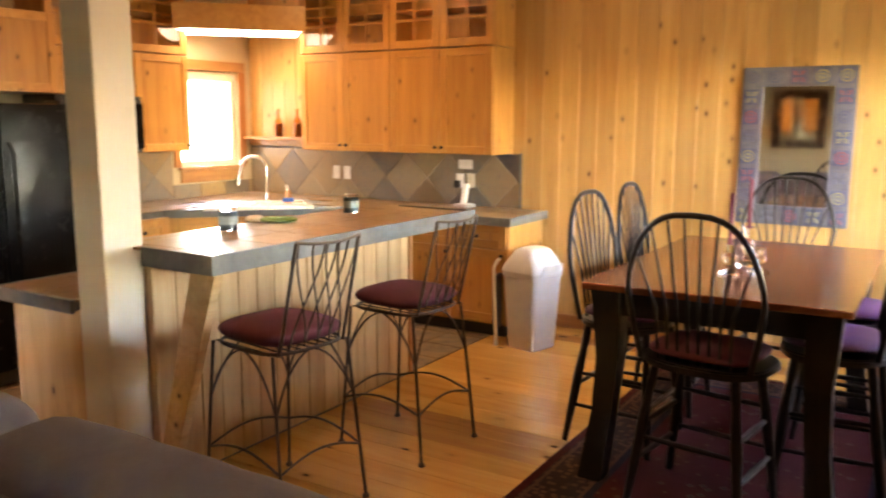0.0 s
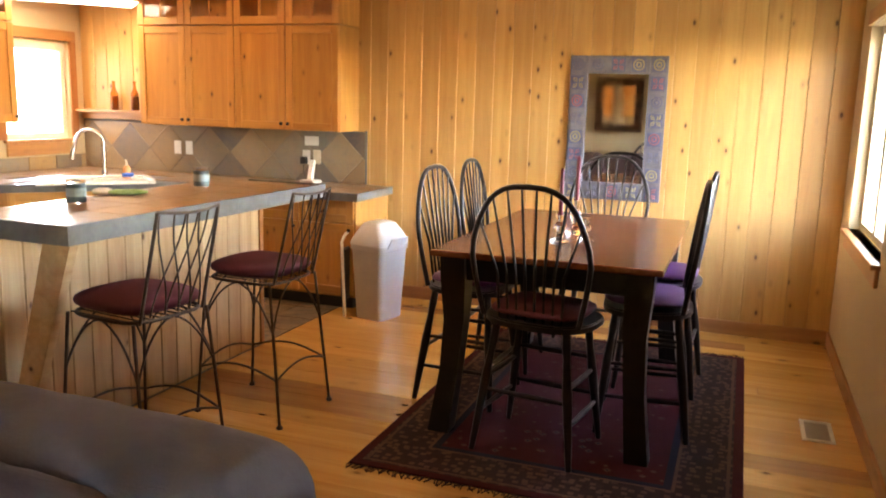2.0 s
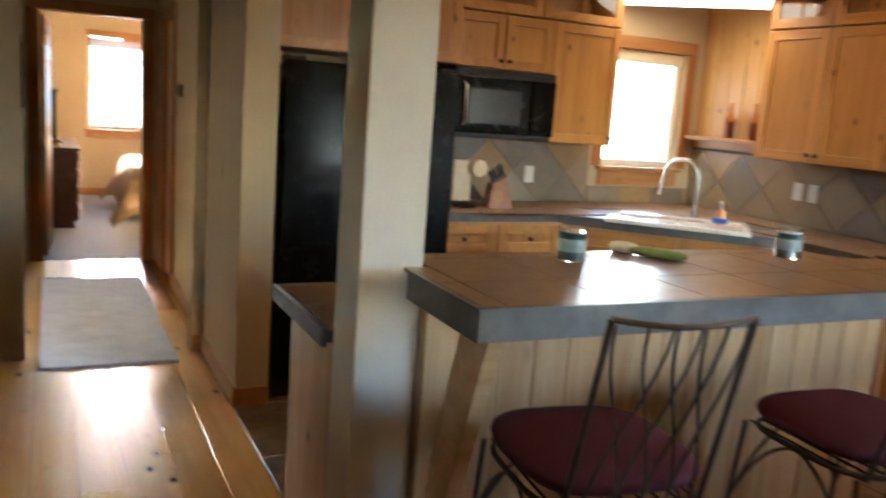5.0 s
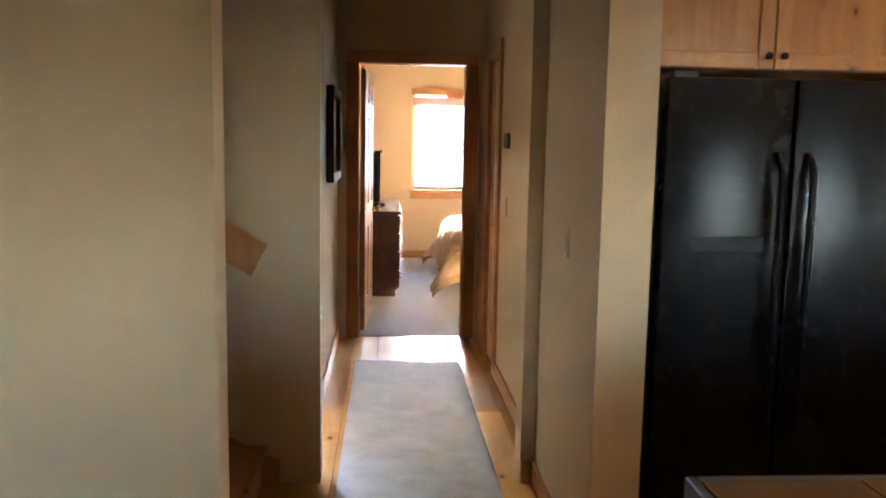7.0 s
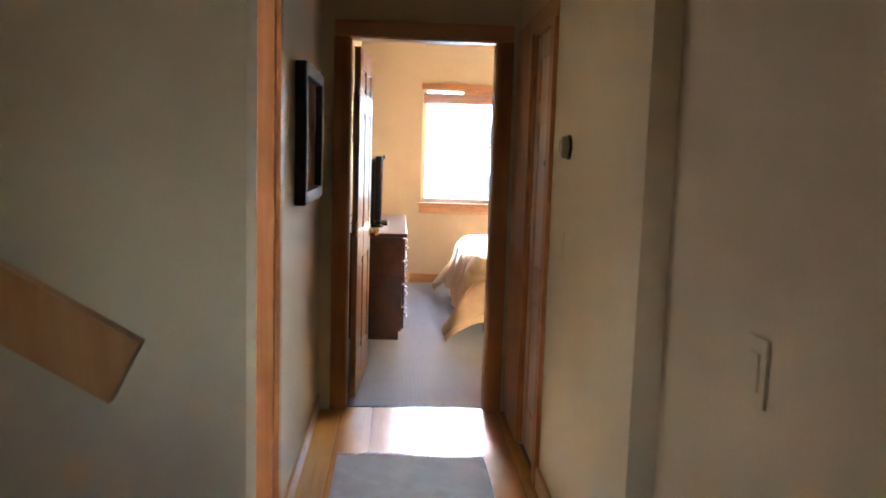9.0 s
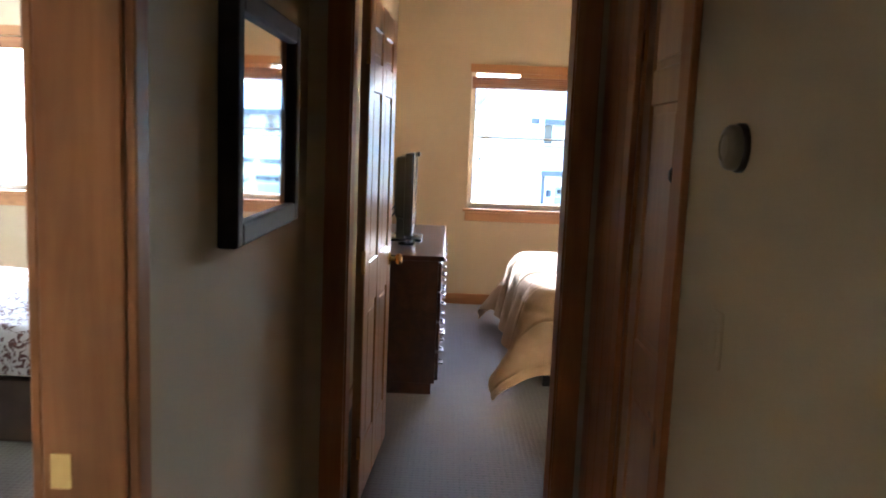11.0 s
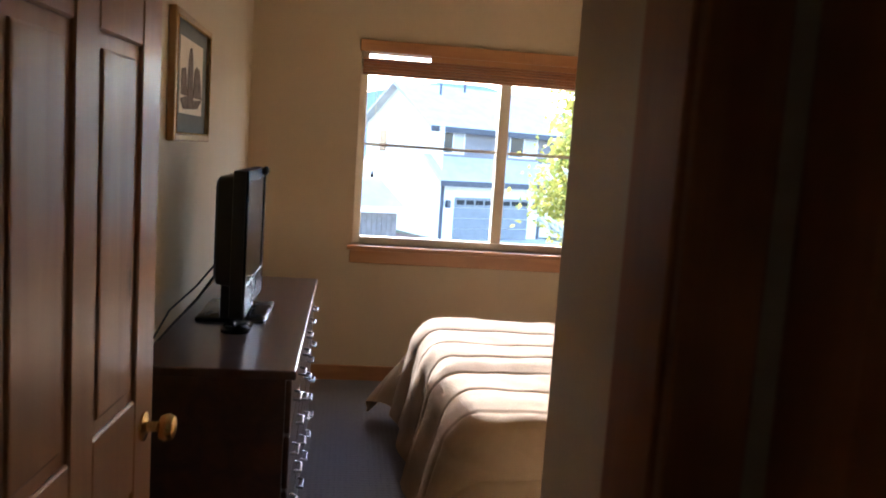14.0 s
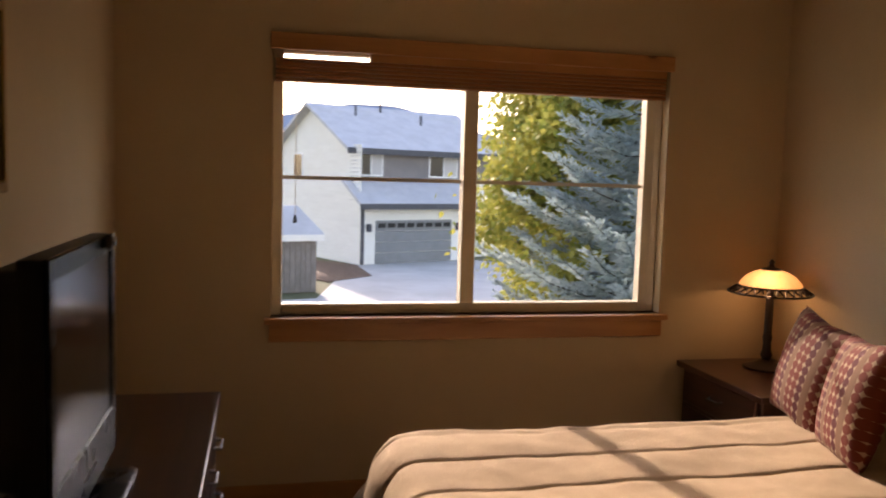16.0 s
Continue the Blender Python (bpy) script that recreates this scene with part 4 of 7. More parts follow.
# ---- kitchen and dining things ----
def bar_stool(m):
    s = thing("bar_stool", m, "wrought iron bar stool with a burgundy cushion at the bar", "stool", "stools at the bar")
    F, H, Z = 0.205, 0.24, 0.70
    foot = {}
    for sx in (-1, 1):
        for sy in (-1, 1):
            a, b = Vector((sx * F * 0.92, sy * F * 0.95, Z)), Vector((sx * (H + (0.02 if sx > 0 else 0)), sy * H * 0.93, 0.012))
            foot[sx, sy] = lambda z, a=a, b=b: a.lerp(b, (Z - z) / (Z - 0.012))
            part("leg", tube([a, a.lerp(b, 0.5), b], 0.0072, 8), IRON, s, smooth=60)
            part("foot", lathe([(0.008, 0.0), (0.016, 0.004), (0.016, 0.014), (0.009, 0.022)], 10, at=(b.x, b.y, 0)), IRON, s, smooth=50)
    ring = [(F * math.copysign(abs(math.cos(t)) ** 0.55, math.cos(t)), F * math.copysign(abs(math.sin(t)) ** 0.55, math.sin(t)), Z) for t in (2 * math.pi * k / 32 for k in range(32))]
    part("seat_ring", tube(ring, 0.0075, 8, closed=True), IRON, s, smooth=60)
    for k in range(9):
        y = -0.17 + 0.0425 * k
        part("seat_wire", tube([(-F * 0.97, y, Z - 0.004), (F * 0.97, y, Z - 0.004)], 0.0035, 6), IRON, s, smooth=60)
    pad = cushion(0.43, 0.43, 0.095, 3.6)
    bmesh.ops.translate(pad, verts=pad.verts, vec=(0, 0, Z + 0.052))
    part("cushion", pad, BURGUNDY, s, "burgundy seat cushion", smooth=80)
    for z in (0.24,):
        for p, q in (((-1, -1), (-1, 1)), ((1, -1), (1, 1)), ((-1, -1), (1, -1)), ((-1, 1), (1, 1))):
            a, b = foot[p](z), foot[q](z)
            pts = [a.lerp(b, t) + Vector((0, 0, 0.05 * math.sin(math.pi * t))) for t in (k / 8 for k in range(9))]
            part("foot_rail", tube(pts, 0.0055, 6), IRON, s, smooth=60)
    for p, q in (((-1, -1), (-1, 1)), ((1, -1), (1, 1)), ((-1, -1), (1, -1)), ((-1, 1), (1, 1))):
        for p2, q2 in ((p, q), (q, p)):
            a, top = foot[p2](0.46), (foot[p2](Z) + foot[q2](Z)) / 2 - Vector((0, 0, 0.004))
            c = foot[p2](Z - 0.05).lerp(top, 0.35)
            pts = [(1 - t) ** 2 * a + 2 * t * (1 - t) * c + t * t * top for t in (k / 7 for k in range(8))]
            part("brace", tube(pts, 0.0047, 6), IRON, s, smooth=60)
    back = lambda y, z: Vector((F * 0.92 + 0.11 * (z - Z) / 0.45 + 0.03 * (1 - (y / 0.2) ** 2), y * (0.92 - 0.03 * (z - Z) / 0.45), z))
    ZT = 1.145
    for sy in (-1, 1):
        part("back_post", tube([back(sy * 0.18, Z + (ZT - Z) * k / 5) for k in range(6)], 0.0072, 8), IRON, s, smooth=60)
    part("top_rail", tube([back(-0.18 + 0.036 * k, ZT - 0.012 * math.sin(math.pi * k / 10)) for k in range(11)], 0.0066, 8), IRON, s, smooth=60)
    for k in range(5):
        y0 = -0.14 + 0.07 * k
        for side in (-1, 1):
            y1 = y0 + side * 0.10
            if abs(y1) > 0.2:
                continue
            pts = []
            for j in range(9):
                t = j / 8
                y = y0 + (y1 - y0) * (1 - math.cos(math.pi * t)) / 2
                pts.append(back(max(-0.178, min(0.178, y)), Z + 0.02 + (ZT - Z - 0.03) * t))
            part("back_wire", tube(pts, 0.0036, 6), IRON, s, smooth=60)
    return s


st = bar_stool(pose(-1.605, 3.238, 0, 0, 0, -8))
copy_thing(st, pose(-1.525, 4.045, 0, 0, 0, -4))

tb = thing("trash_can", pose(-1.735, 5.94, 0, 0, 0, 76), "pale grey plastic swing-top trash can against the pine wall", "trash can")
def loft(rows, mat_name=None):
    bm = bmesh.new()
    rings = []
    for z, hx, hy, r, dx in rows:
        ring = []
        for cx, cy, a0 in ((1, 1, 0), (-1, 1, 90), (-1, -1, 180), (1, -1, 270)):
            for k in range(5):
                a = radians(a0 + 22.5 * k)
                ring.append(bm.verts.new((cx * (hx - r) + r * math.cos(a) + dx, cy * (hy - r) + r * math.sin(a), z)))
        rings.append(ring)
    for a, b in zip(rings, rings[1:]):
        for j in range(len(a)):
            bm.faces.new((a[j], a[(j + 1) % len(a)], b[(j + 1) % len(a)], b[j]))
    bm.faces.new(rings[0][::-1]), bm.faces.new(rings[-1])
    bmesh.ops.recalc_face_normals(bm, faces=bm.faces)
    return bm
part("body", loft([(0.0, 0.125, 0.115, 0.03, 0), (0.01, 0.13, 0.12, 0.035, 0), (0.51, 0.160, 0.145, 0.04, 0), (0.515, 0.168, 0.153, 0.04, 0), (0.55, 0.168, 0.153, 0.04, 0)]), GREY_PLASTIC, tb, smooth=40)
lid = part("lid", loft([(0.551, 0.172, 0.157, 0.04, 0), (0.575, 0.170, 0.154, 0.04, 0), (0.64, 0.146, 0.120, 0.04, 0), (0.70, 0.115, 0.080, 0.035, 0), (0.715, 0.085, 0.055, 0.03, 0)]), LID_PLASTIC, tb, "off-white swing-top lid", smooth=40)
part("flap", boxes(((-0.10, -0.146, 0.0), (0.10, -0.138, 0.115)), bevel=0.006), LID_PLASTIC, lid).matrix_local = pose(0, -0.012, 0.576, 27, 0, 0)

ss = thing("step_stool", pose(-2.02, 6.0, 0, 0, 0, 10), "folded step stool with black seat and white rails", "step stool")
part("seat", boxes(((-0.01, -0.16, 0.10), (0.02, 0.16, 0.50)), bevel=0.01), BLACK_MATT, ss)
for y in (-0.18, 0.18):
    part("rail", tube([(0.03, y, 0.0), (0.01, y, 0.45), (0.0, y * 0.9, 0.555), (0.0, y * 0.6, 0.585)], 0.012, 8), WHITE_PLASTIC, ss, "white tubular rail", smooth=60)
part("handle", tube([(0, -0.115, 0.58), (0, -0.06, 0.60), (0, 0.06, 0.60), (0, 0.115, 0.58)], 0.012, 8), WHITE_PLASTIC, ss, smooth=60)

rug = tagged(mesh_object("area_rug", boxes(((-0.82, -1.19, 0), (0.82, 1.19, 0.011)), bevel=0.003), RUG), "dark red oriental rug with a patterned border under the dining table", "rug")
rug.matrix_world = pose(0.01, 4.79, 0.001)
knots = bmesh.new()
rnd = random.Random(21)
for end in (-1, 1):
    for k in range(110):
        a = Vector((-0.812 + 0.0149 * k, end * 1.188, 0.005))
        tube([a, a + Vector((rnd.uniform(-0.01, 0.01), end * 0.022, 0.003)), a + Vector((rnd.uniform(-0.018, 0.018), end * rnd.uniform(0.03, 0.055), 0.0004))], 0.003, 4, knots)
tagged(part("fringe", knots, RUG, rug, "short dark fringe"), kind="stuff")

# carved mirror on the pine wall
mr = thing("wall_mirror", pose(-0.175, N, 1.425), "tall mirror in a blue-grey tin frame with stamped motifs", "mirror")
HW, HH, FW = 0.345, 0.515, 0.125
part("glass", boxes(((-HW + FW, -0.014, -HH + FW), (HW - FW, -0.010, HH - FW))), MIRROR, mr, "mirror glass")
for a, b in (((-HW, -0.030, -HH), (-HW + FW, -0.002, HH)), ((HW - FW, -0.030, -HH), (HW, -0.002, HH)), ((-HW + FW, -0.030, HH - FW), (HW - FW, -0.002, HH)), ((-HW + FW, -0.030, -HH), (HW - FW, -0.002, -HH + FW))):
    part("frame", boxes((a, b), bevel=0.006), TIN, mr)
part("lip", tube([(-HW + FW, -0.031, -HH + FW), (HW - FW, -0.031, -HH + FW), (HW - FW, -0.031, HH - FW), (-HW + FW, -0.031, HH - FW)], 0.006, 6, closed=True), TIN, mr)
cells = [(x, z) for x in (-HW + FW / 2, HW - FW / 2) for z in np.linspace(-HH + FW / 2, HH - FW / 2, 8)] + [(x, z) for z in (-HH + FW / 2, HH - FW / 2) for x in np.linspace(-HW + 1.5 * FW + 0.015, HW - 1.5 * FW - 0.015, 3)]
for i, (x, z) in enumerate(cells):
    mt = (TIN_GOLD, TIN_BLUE, TIN_RED)[i % 3]
    q = part("motif", boxes(((x - 0.050, -0.0335, z - 0.050), (x + 0.050, -0.0301, z + 0.050)), bevel=0.002), TIN_BLUE if mt is not TIN_BLUE else TIN, mr)
    bm = bmesh.new()
    if i % 2:
        tube([(x + 0.036 * math.cos(t), -0.035, z + 0.036 * math.sin(t)) for t in (2 * math.pi * k / 14 for k in range(14))], 0.005, 5, bm, True)
        tube([(x + 0.016 * math.cos(t), -0.035, z + 0.016 * math.sin(t)) for t in (2 * math.pi * k / 8 for k in range(8))], 0.006, 5, bm, True)
    else:
        for k in range(4):
            t = math.pi / 4 + k * math.pi / 2
            tube([(x + 0.010 * math.cos(t), -0.035, z + 0.010 * math.sin(t)), (x + 0.032 * math.cos(t - 0.3), -0.035, z + 0.032 * math.sin(t - 0.3)), (x + 0.048 * math.cos(t), -0.035, z + 0.048 * math.sin(t)), (x + 0.032 * math.cos(t + 0.3), -0.035, z + 0.032 * math.sin(t + 0.3))], 0.005, 5, bm, True)
    part("relief", bm, mt, q, smooth=60)

for x, y, h in ((-0.13, 4.60, 0.14), (-0.10, 4.86, 0.19), (-0.02, 4.72, 0.11)):
    ch = thing("candle_holder", pose(x, y, 0.905), "clear glass candle holder on the dining table", "candle holder", "candle holders")
    k = h / 0.14
    part("glass", lathe([(0.048, 0), (0.050, 0.008 * k), (0.020, 0.022 * k), (0.013, 0.04 * k), (0.030, 0.065 * k), (0.034, 0.08 * k), (0.014, 0.10 * k), (0.020, 0.115 * k), (0.030, 0.14 * k)], 16), GLASS, ch, smooth=50)
    if h > 0.12:
        part("candle", lathe([(0.011, 0.135 * k), (0.0105, 0.135 * k + 0.22), (0.004, 0.135 * k + 0.235)], 10), WAX, ch, "tall plum taper candle", smooth=50)

vent = thing("floor_vent", pose(1.175, 4.86, 0.0), "white slotted metal floor register in the pine boards", "vent")
part("frame", boxes(((-0.075, -0.14, 0.001), (-0.055, 0.14, 0.007)), ((0.055, -0.14, 0.001), (0.075, 0.14, 0.007)), ((-0.055, -0.14, 0.001), (0.055, -0.12, 0.007)), ((-0.055, 0.12, 0.001), (0.055, 0.14, 0.007))), WHITE_PLASTIC, vent)
part("backing", boxes(((-0.055, -0.12, 0.0005), (0.055, 0.12, 0.002))), BLACK_MATT, vent)
for k in range(12):
    part("slat", boxes(((-0.055, -0.114 + 0.0195 * k, 0.0022), (0.055, -0.106 + 0.0195 * k, 0.006))), GREY_PLASTIC, vent)

# things on the bar
JAR_LABEL = mottled("grey_green_label", (0.22, 0.27, 0.27), (0.30, 0.35, 0.34), 30, 0.7)
for x, y in ((-2.22, 3.56), (-2.19, 4.47)):
    j = thing("candle_jar", pose(x, y, 1.069), "short teal candle in a clear glass jar on the bar", "candle", "candle jars on the bar")
    part("wax", lathe([(0.038, 0.004), (0.039, 0.090)], 18), JAR, j, "teal wax", smooth=50)
    part("jar", lathe([(0.042, 0), (0.044, 0.004), (0.044, 0.105), (0.0415, 0.105), (0.0405, 0.092), (0.002, 0.0915)], 20), GLASS, j, smooth=50)
    part("label", lathe([(0.0446, 0.03), (0.0448, 0.031), (0.0448, 0.068), (0.0446, 0.069)], 20), JAR_LABEL, j, "grey-green paper label")
tw = thing("dish_towel", pose(-2.25, 3.89, 1.069, 0, 0, 35), "folded green and white dish towel on the bar", "towel")
bm = cushion(0.20, 0.075, 0.03, 3.0)
bmesh.ops.translate(bm, verts=bm.verts, vec=(0.03, 0, 0.016))
part("fold", bm, CLOTH_GREEN, tw, smooth=70)
bm = cushion(0.10, 0.09, 0.036, 2.4)
bmesh.ops.translate(bm, verts=bm.verts, vec=(-0.09, 0.015, 0.018))
part("end", bm, CREAM_PAPER, tw, "white end of the towel", smooth=70)

# shelf, bottles, wall plates and phone
sh = thing("wall_shelf", pose(-5.0, N, 1.405), "small pine shelf over the sink backsplash", "shelf")
part("board", boxes(((-0.038, -0.12, 0), (0.895, -0.002, 0.025)), bevel=0.003), PINE_TRIM_X, sh)
part("cleat", boxes(((-0.038, -0.03, -0.055), (0.895, -0.002, -0.001)), bevel=0.002), PINE_TRIM_X, sh)
for x in (-4.63, -4.40):
    b = thing("bottle", pose(x, N - 0.06, 1.431), "decorative amber glass bottle on the shelf", "bottle", "bottles on the shelf")
    part("glass", lathe([(0.032, 0), (0.036, 0.01), (0.036, 0.14), (0.014, 0.19), (0.012, 0.24), (0.016, 0.242), (0.016, 0.255)], 16), AMBER, b, smooth=50)
    part("filling", lathe([(0.031, 0.006), (0.031, 0.12)], 14), KNIFE_WOOD, b, "dried contents")


def plate(x, y, z, axis, label, w=0.072, h=0.116, rocker=1, mat=WHITE_PLASTIC, name="switch_plate", category="switch"):
    """A wall plate; axis is the way that it faces."""
    a = {"-y": 0, "+x": 90, "+y": 180, "-x": -90}[axis]
    t = thing(name, pose(x, y, z, 0, 0, a), label, category)
    part("plate", boxes(((-w / 2, -0.007, -h / 2), (w / 2, -0.001, h / 2)), bevel=0.002), mat, t)
    for k in range(rocker):
        cx = (k - (rocker - 1) / 2) * 0.046
        part("rocker", boxes(((cx - 0.016, -0.011, -0.033), (cx + 0.016, -0.0071, 0.033)), bevel=0.002), mat, t)
    return t


for x in (-3.99, -3.87):
    plate(x, N - 0.012, 1.125, "-y", "white switch plate on the slate backsplash")
plate(W + 0.012, 5.12, 1.09, "+x", "white outlet plate on the slate backsplash")
plate(-2.70, N - 0.012, 1.10, "-y", "white outlet plate with a black plug on the backsplash")
plate(-2.60, N - 0.012, 1.105, "-y", "almond outlet plate on the backsplash", mat=VINYL)
plate(-2.65, N - 0.012, 1.235, "-y", "white blank wall plate on the backsplash", w=0.13, h=0.075, rocker=0)
ph = thing("cordless_phone", pose(-2.58, 6.42, CT + 0.002, 0, 0, -10), "silver cordless phone standing in its base on the counter", "phone")
part("base", boxes(((-0.055, -0.06, 0), (0.075, 0.06, 0.03)), bevel=0.01), GREY_PLASTIC, ph)
part("handset", boxes(((-0.025, -0.018, 0.03), (0.025, 0.012, 0.19)), bevel=0.008), WHITE_PLASTIC, ph).matrix_local = pose(0, 0, 0, -12, 0, 0)
plug = thing("adapter_plug", pose(-2.71, N - 0.018, 1.075), "black power adapter in the outlet", "plug")
part("body", boxes(((-0.025, -0.045, -0.03), (0.025, -0.001, 0.03)), bevel=0.006), BLACK_MATT, plug)
part("cord", tube([(0, -0.03, -0.03), (0.01, -0.04, -0.10), (0.05, -0.06, -0.165), (0.09, -0.10, -0.17)], 0.003, 6), BLACK_MATT, plug)

so = thing("soap_dispenser", pose(-3.97, 5.90, CT + 0.002), "peach soap dispenser with a pump and a blue sponge dish", "soap dispenser")
part("bottle", lathe([(0.028, 0), (0.031, 0.008), (0.031, 0.085), (0.014, 0.105)], 16), SOAP_ORANGE, so, smooth=50)
part("pump", tube([(0, 0, 0.105), (0, 0, 0.14), (0.012, -0.02, 0.148), (0.02, -0.036, 0.142)], [0.010, 0.006, 0.007, 0.005], 8), WHITE_PLASTIC, so, smooth=60)
sp = thing("sponge", pose(-3.90, 5.83, CT + 0.024, 0, 0, 40), "blue sponge on the sink edge", "sponge")
part("block", boxes(((-0.045, -0.025, 0), (0.045, 0.025, 0.03)), bevel=0.006), BLUE, sp)

pt = thing("paper_towel_roll", pose(-4.70, 4.46, CT + 0.002), "cream paper towel roll with a sheet hanging from it", "paper towel")
part("foot", lathe([(0.075, 0), (0.075, 0.012), (0.02, 0.016)], 18), BRONZE, pt)
part("post", tube([(0, 0, 0.014), (0, 0, 0.232)], 0.008, 8), BRONZE, pt)
part("roll", lathe([(0.018, -0.065), (0.052, -0.065), (0.054, -0.06), (0.054, 0.06), (0.052, 0.065), (0.018, 0.065)], 22), CREAM_PAPER, pt, "cream paper roll", smooth=40).matrix_local = pose(0.012, 0.055, 0.245, 0, 90, 0)
part("hanging_sheet", boxes(((0.008, -0.095, 0.035), (0.013, 0.03, 0.290)), bevel=0.002), CREAM_PAPER, pt, "sheet hanging from the roll")
kb = thing("knife_block", pose(-4.66, 4.68, CT + 0.002, 0, 0, 80), "reddish wooden knife block with black handles", "knife block")
part("block", prism([(-0.08, 0.0), (0.09, 0.0), (0.03, 0.21), (-0.06, 0.15)], -0.05, 0.05), KNIFE_WOOD, kb).matrix_local = pose(0, 0, 0, 90, 0, 0)
for k in range(4):
    x = -0.045 + 0.022 * k
    part("knife_handle", tube([(x, -0.015 + 0.01 * (k % 2), 0.165 + 0.016 * k), (x - 0.03, -0.015 + 0.01 * (k % 2), 0.23 + 0.016 * k)], 0.010, 6), BLACK_MATT, kb)

# ---- living room ----
sf = thing("sofa", pose(-0.99, 1.35, 0, 0, 0, 180), "taupe overstuffed sofa with rounded back and arm", "sofa")
def soft(name, w, d, h, at, power=4.5, rz=0, rx=0):
    bm = cushion(w, d, h, power, 40, 16)
    rnd = random.Random(len(name) + int(w * 100))
    for v in bm.verts:
        v.co += v.co.normalized() * 0.012 * noise.noise(v.co * 4.0 + Vector((rnd.random() * 9, 0, 0)))
    bmesh.ops.transform(bm, matrix=pose(*at, rx, 0, rz), verts=bm.verts)
    return part(name, bm, SOFA, sf, smooth=80)
part("base", boxes(((-1.0, -0.45, 0.06), (1.0, 0.38, 0.36)), bevel=0.03), SOFA, sf)
for x in (-0.5, 0.5):
    soft("seat_cushion", 0.98, 0.80, 0.24, (x, 0.05, 0.43))
    soft("back_cushion", 0.96, 0.34, 0.56, (x, -0.10, 0.70), 4.5)
def padded(name, a, b, r):
    bm = boxes((a, b))
    bmesh.ops.bevel(bm, geom=bm.edges[:], offset=r, segments=6, profile=0.5, affect="EDGES")
    bmesh.ops.subdivide_edges(bm, edges=[e for e in bm.edges if e.calc_length() > 0.2], cuts=10, use_grid_fill=True)
    for v in bm.verts:
        v.co += Vector((0.3, 0.6, 1.0)) * (0.020 * noise.noise(v.co * 3.0) + 0.006 * noise.noise(v.co * 11.0))
    return part(name, bm, SOFA, sf, smooth=80)
padded("back", (-1.01, -0.50, 0.06), (1.01, -0.20, 0.80), 0.10)
for x in (-0.505, 0.505):
    padded("back_pillow", (x - 0.51, -0.53, 0.50), (x + 0.51, -0.17, 0.975), 0.125)
for x in (-0.86, 0.86):
    soft("arm", 0.30, 0.95, 0.66, (x, -0.02, 0.36), 4)
wm = thing("framed_mirror", pose(-1.45, -2.5, 1.62, 0, 0, 180), "mirror in a wide dark brown frame on the cream wall", "mirror")
part("glass", boxes(((-0.28, -0.012, -0.34), (0.28, -0.008, 0.34))), MIRROR, wm)
for a, b in (((-0.42, -0.04, -0.48), (-0.28, -0.002, 0.48)), ((0.28, -0.04, -0.48), (0.42, -0.002, 0.48)), ((-0.28, -0.04, 0.34), (0.28, -0.002, 0.48)), ((-0.28, -0.04, -0.48), (0.28, -0.002, -0.34))):
    part("frame", boxes((a, b), bevel=0.008), MAHOGANY_X, wm)
for x, y in ((-3.1, 5.4), (-1.3, 5.5), (0.4, 5.3), (-3.4, 4.0), (-1.2, 3.4)):
    dl = thing("downlight", pose(x, y, TOP), "white recessed ceiling downlight", "ceiling light", "ceiling downlights")
    part("trim_ring", tube([(0.085 * math.cos(t), 0.085 * math.sin(t), -0.006) for t in (2 * math.pi * k / 20 for k in range(20))], 0.008, 6, closed=True), WHITE_PLASTIC, dl, smooth=60)

# ---- stairs and hall ----
stairs = thing("stairs", Matrix.Identity(4), "pine stairs with wooden treads rising off the hall", "stairs", kind="structure")
for k in range(9):
    y = 1.72 - 0.27 * k
    part("riser", boxes(((-4.898, y - 0.02, 0.175 * k), (-3.572, y, 0.175 * (k + 1) - 0.031))), PINE_TRIM_X, stairs)
    part("tread", boxes(((-4.898, y - 0.272, 0.175 * (k + 1) - 0.030), (-3.572, y + 0.025, 0.175 * (k + 1))), bevel=0.006), PINE_TRIM_X, stairs)
part("skirt_board", prism([(1.80, 0.0), (1.80, 0.11), (1.70, 0.14), (-0.55, 1.64), (-0.55, 1.36), (1.50, 0.0)], -0.009, 0.009), PINE_TRIM_Y, stairs).matrix_local = Matrix.Translation((-4.888, 0, 0)) @ Matrix(((0, 0, 1, 0), (1, 0, 0, 0), (0, 1, 0, 0), (0, 0, 0, 1)))
rail = thing("handrail", Matrix.Identity(4), "knotty pine board handrail rising along the stair wall", "handrail")
part("board", prism([(1.765, 1.045), (1.700, 0.915), (-0.60, 2.23), (-0.54, 2.365)], -0.02, 0.02), PINE_TRIM_Y, rail).matrix_local = Matrix.Translation((-4.835, 0, 0)) @ Matrix(((0, 0, 1, 0), (1, 0, 0, 0), (0, 1, 0, 0), (0, 0, 0, 1)))
for y, z in ((1.45, 1.13), (0.5, 1.67)):
    part("bracket", boxes(((-4.899, y - 0.03, z - 0.04), (-4.856, y + 0.03, z + 0.03))), PINE_TRIM, rail)

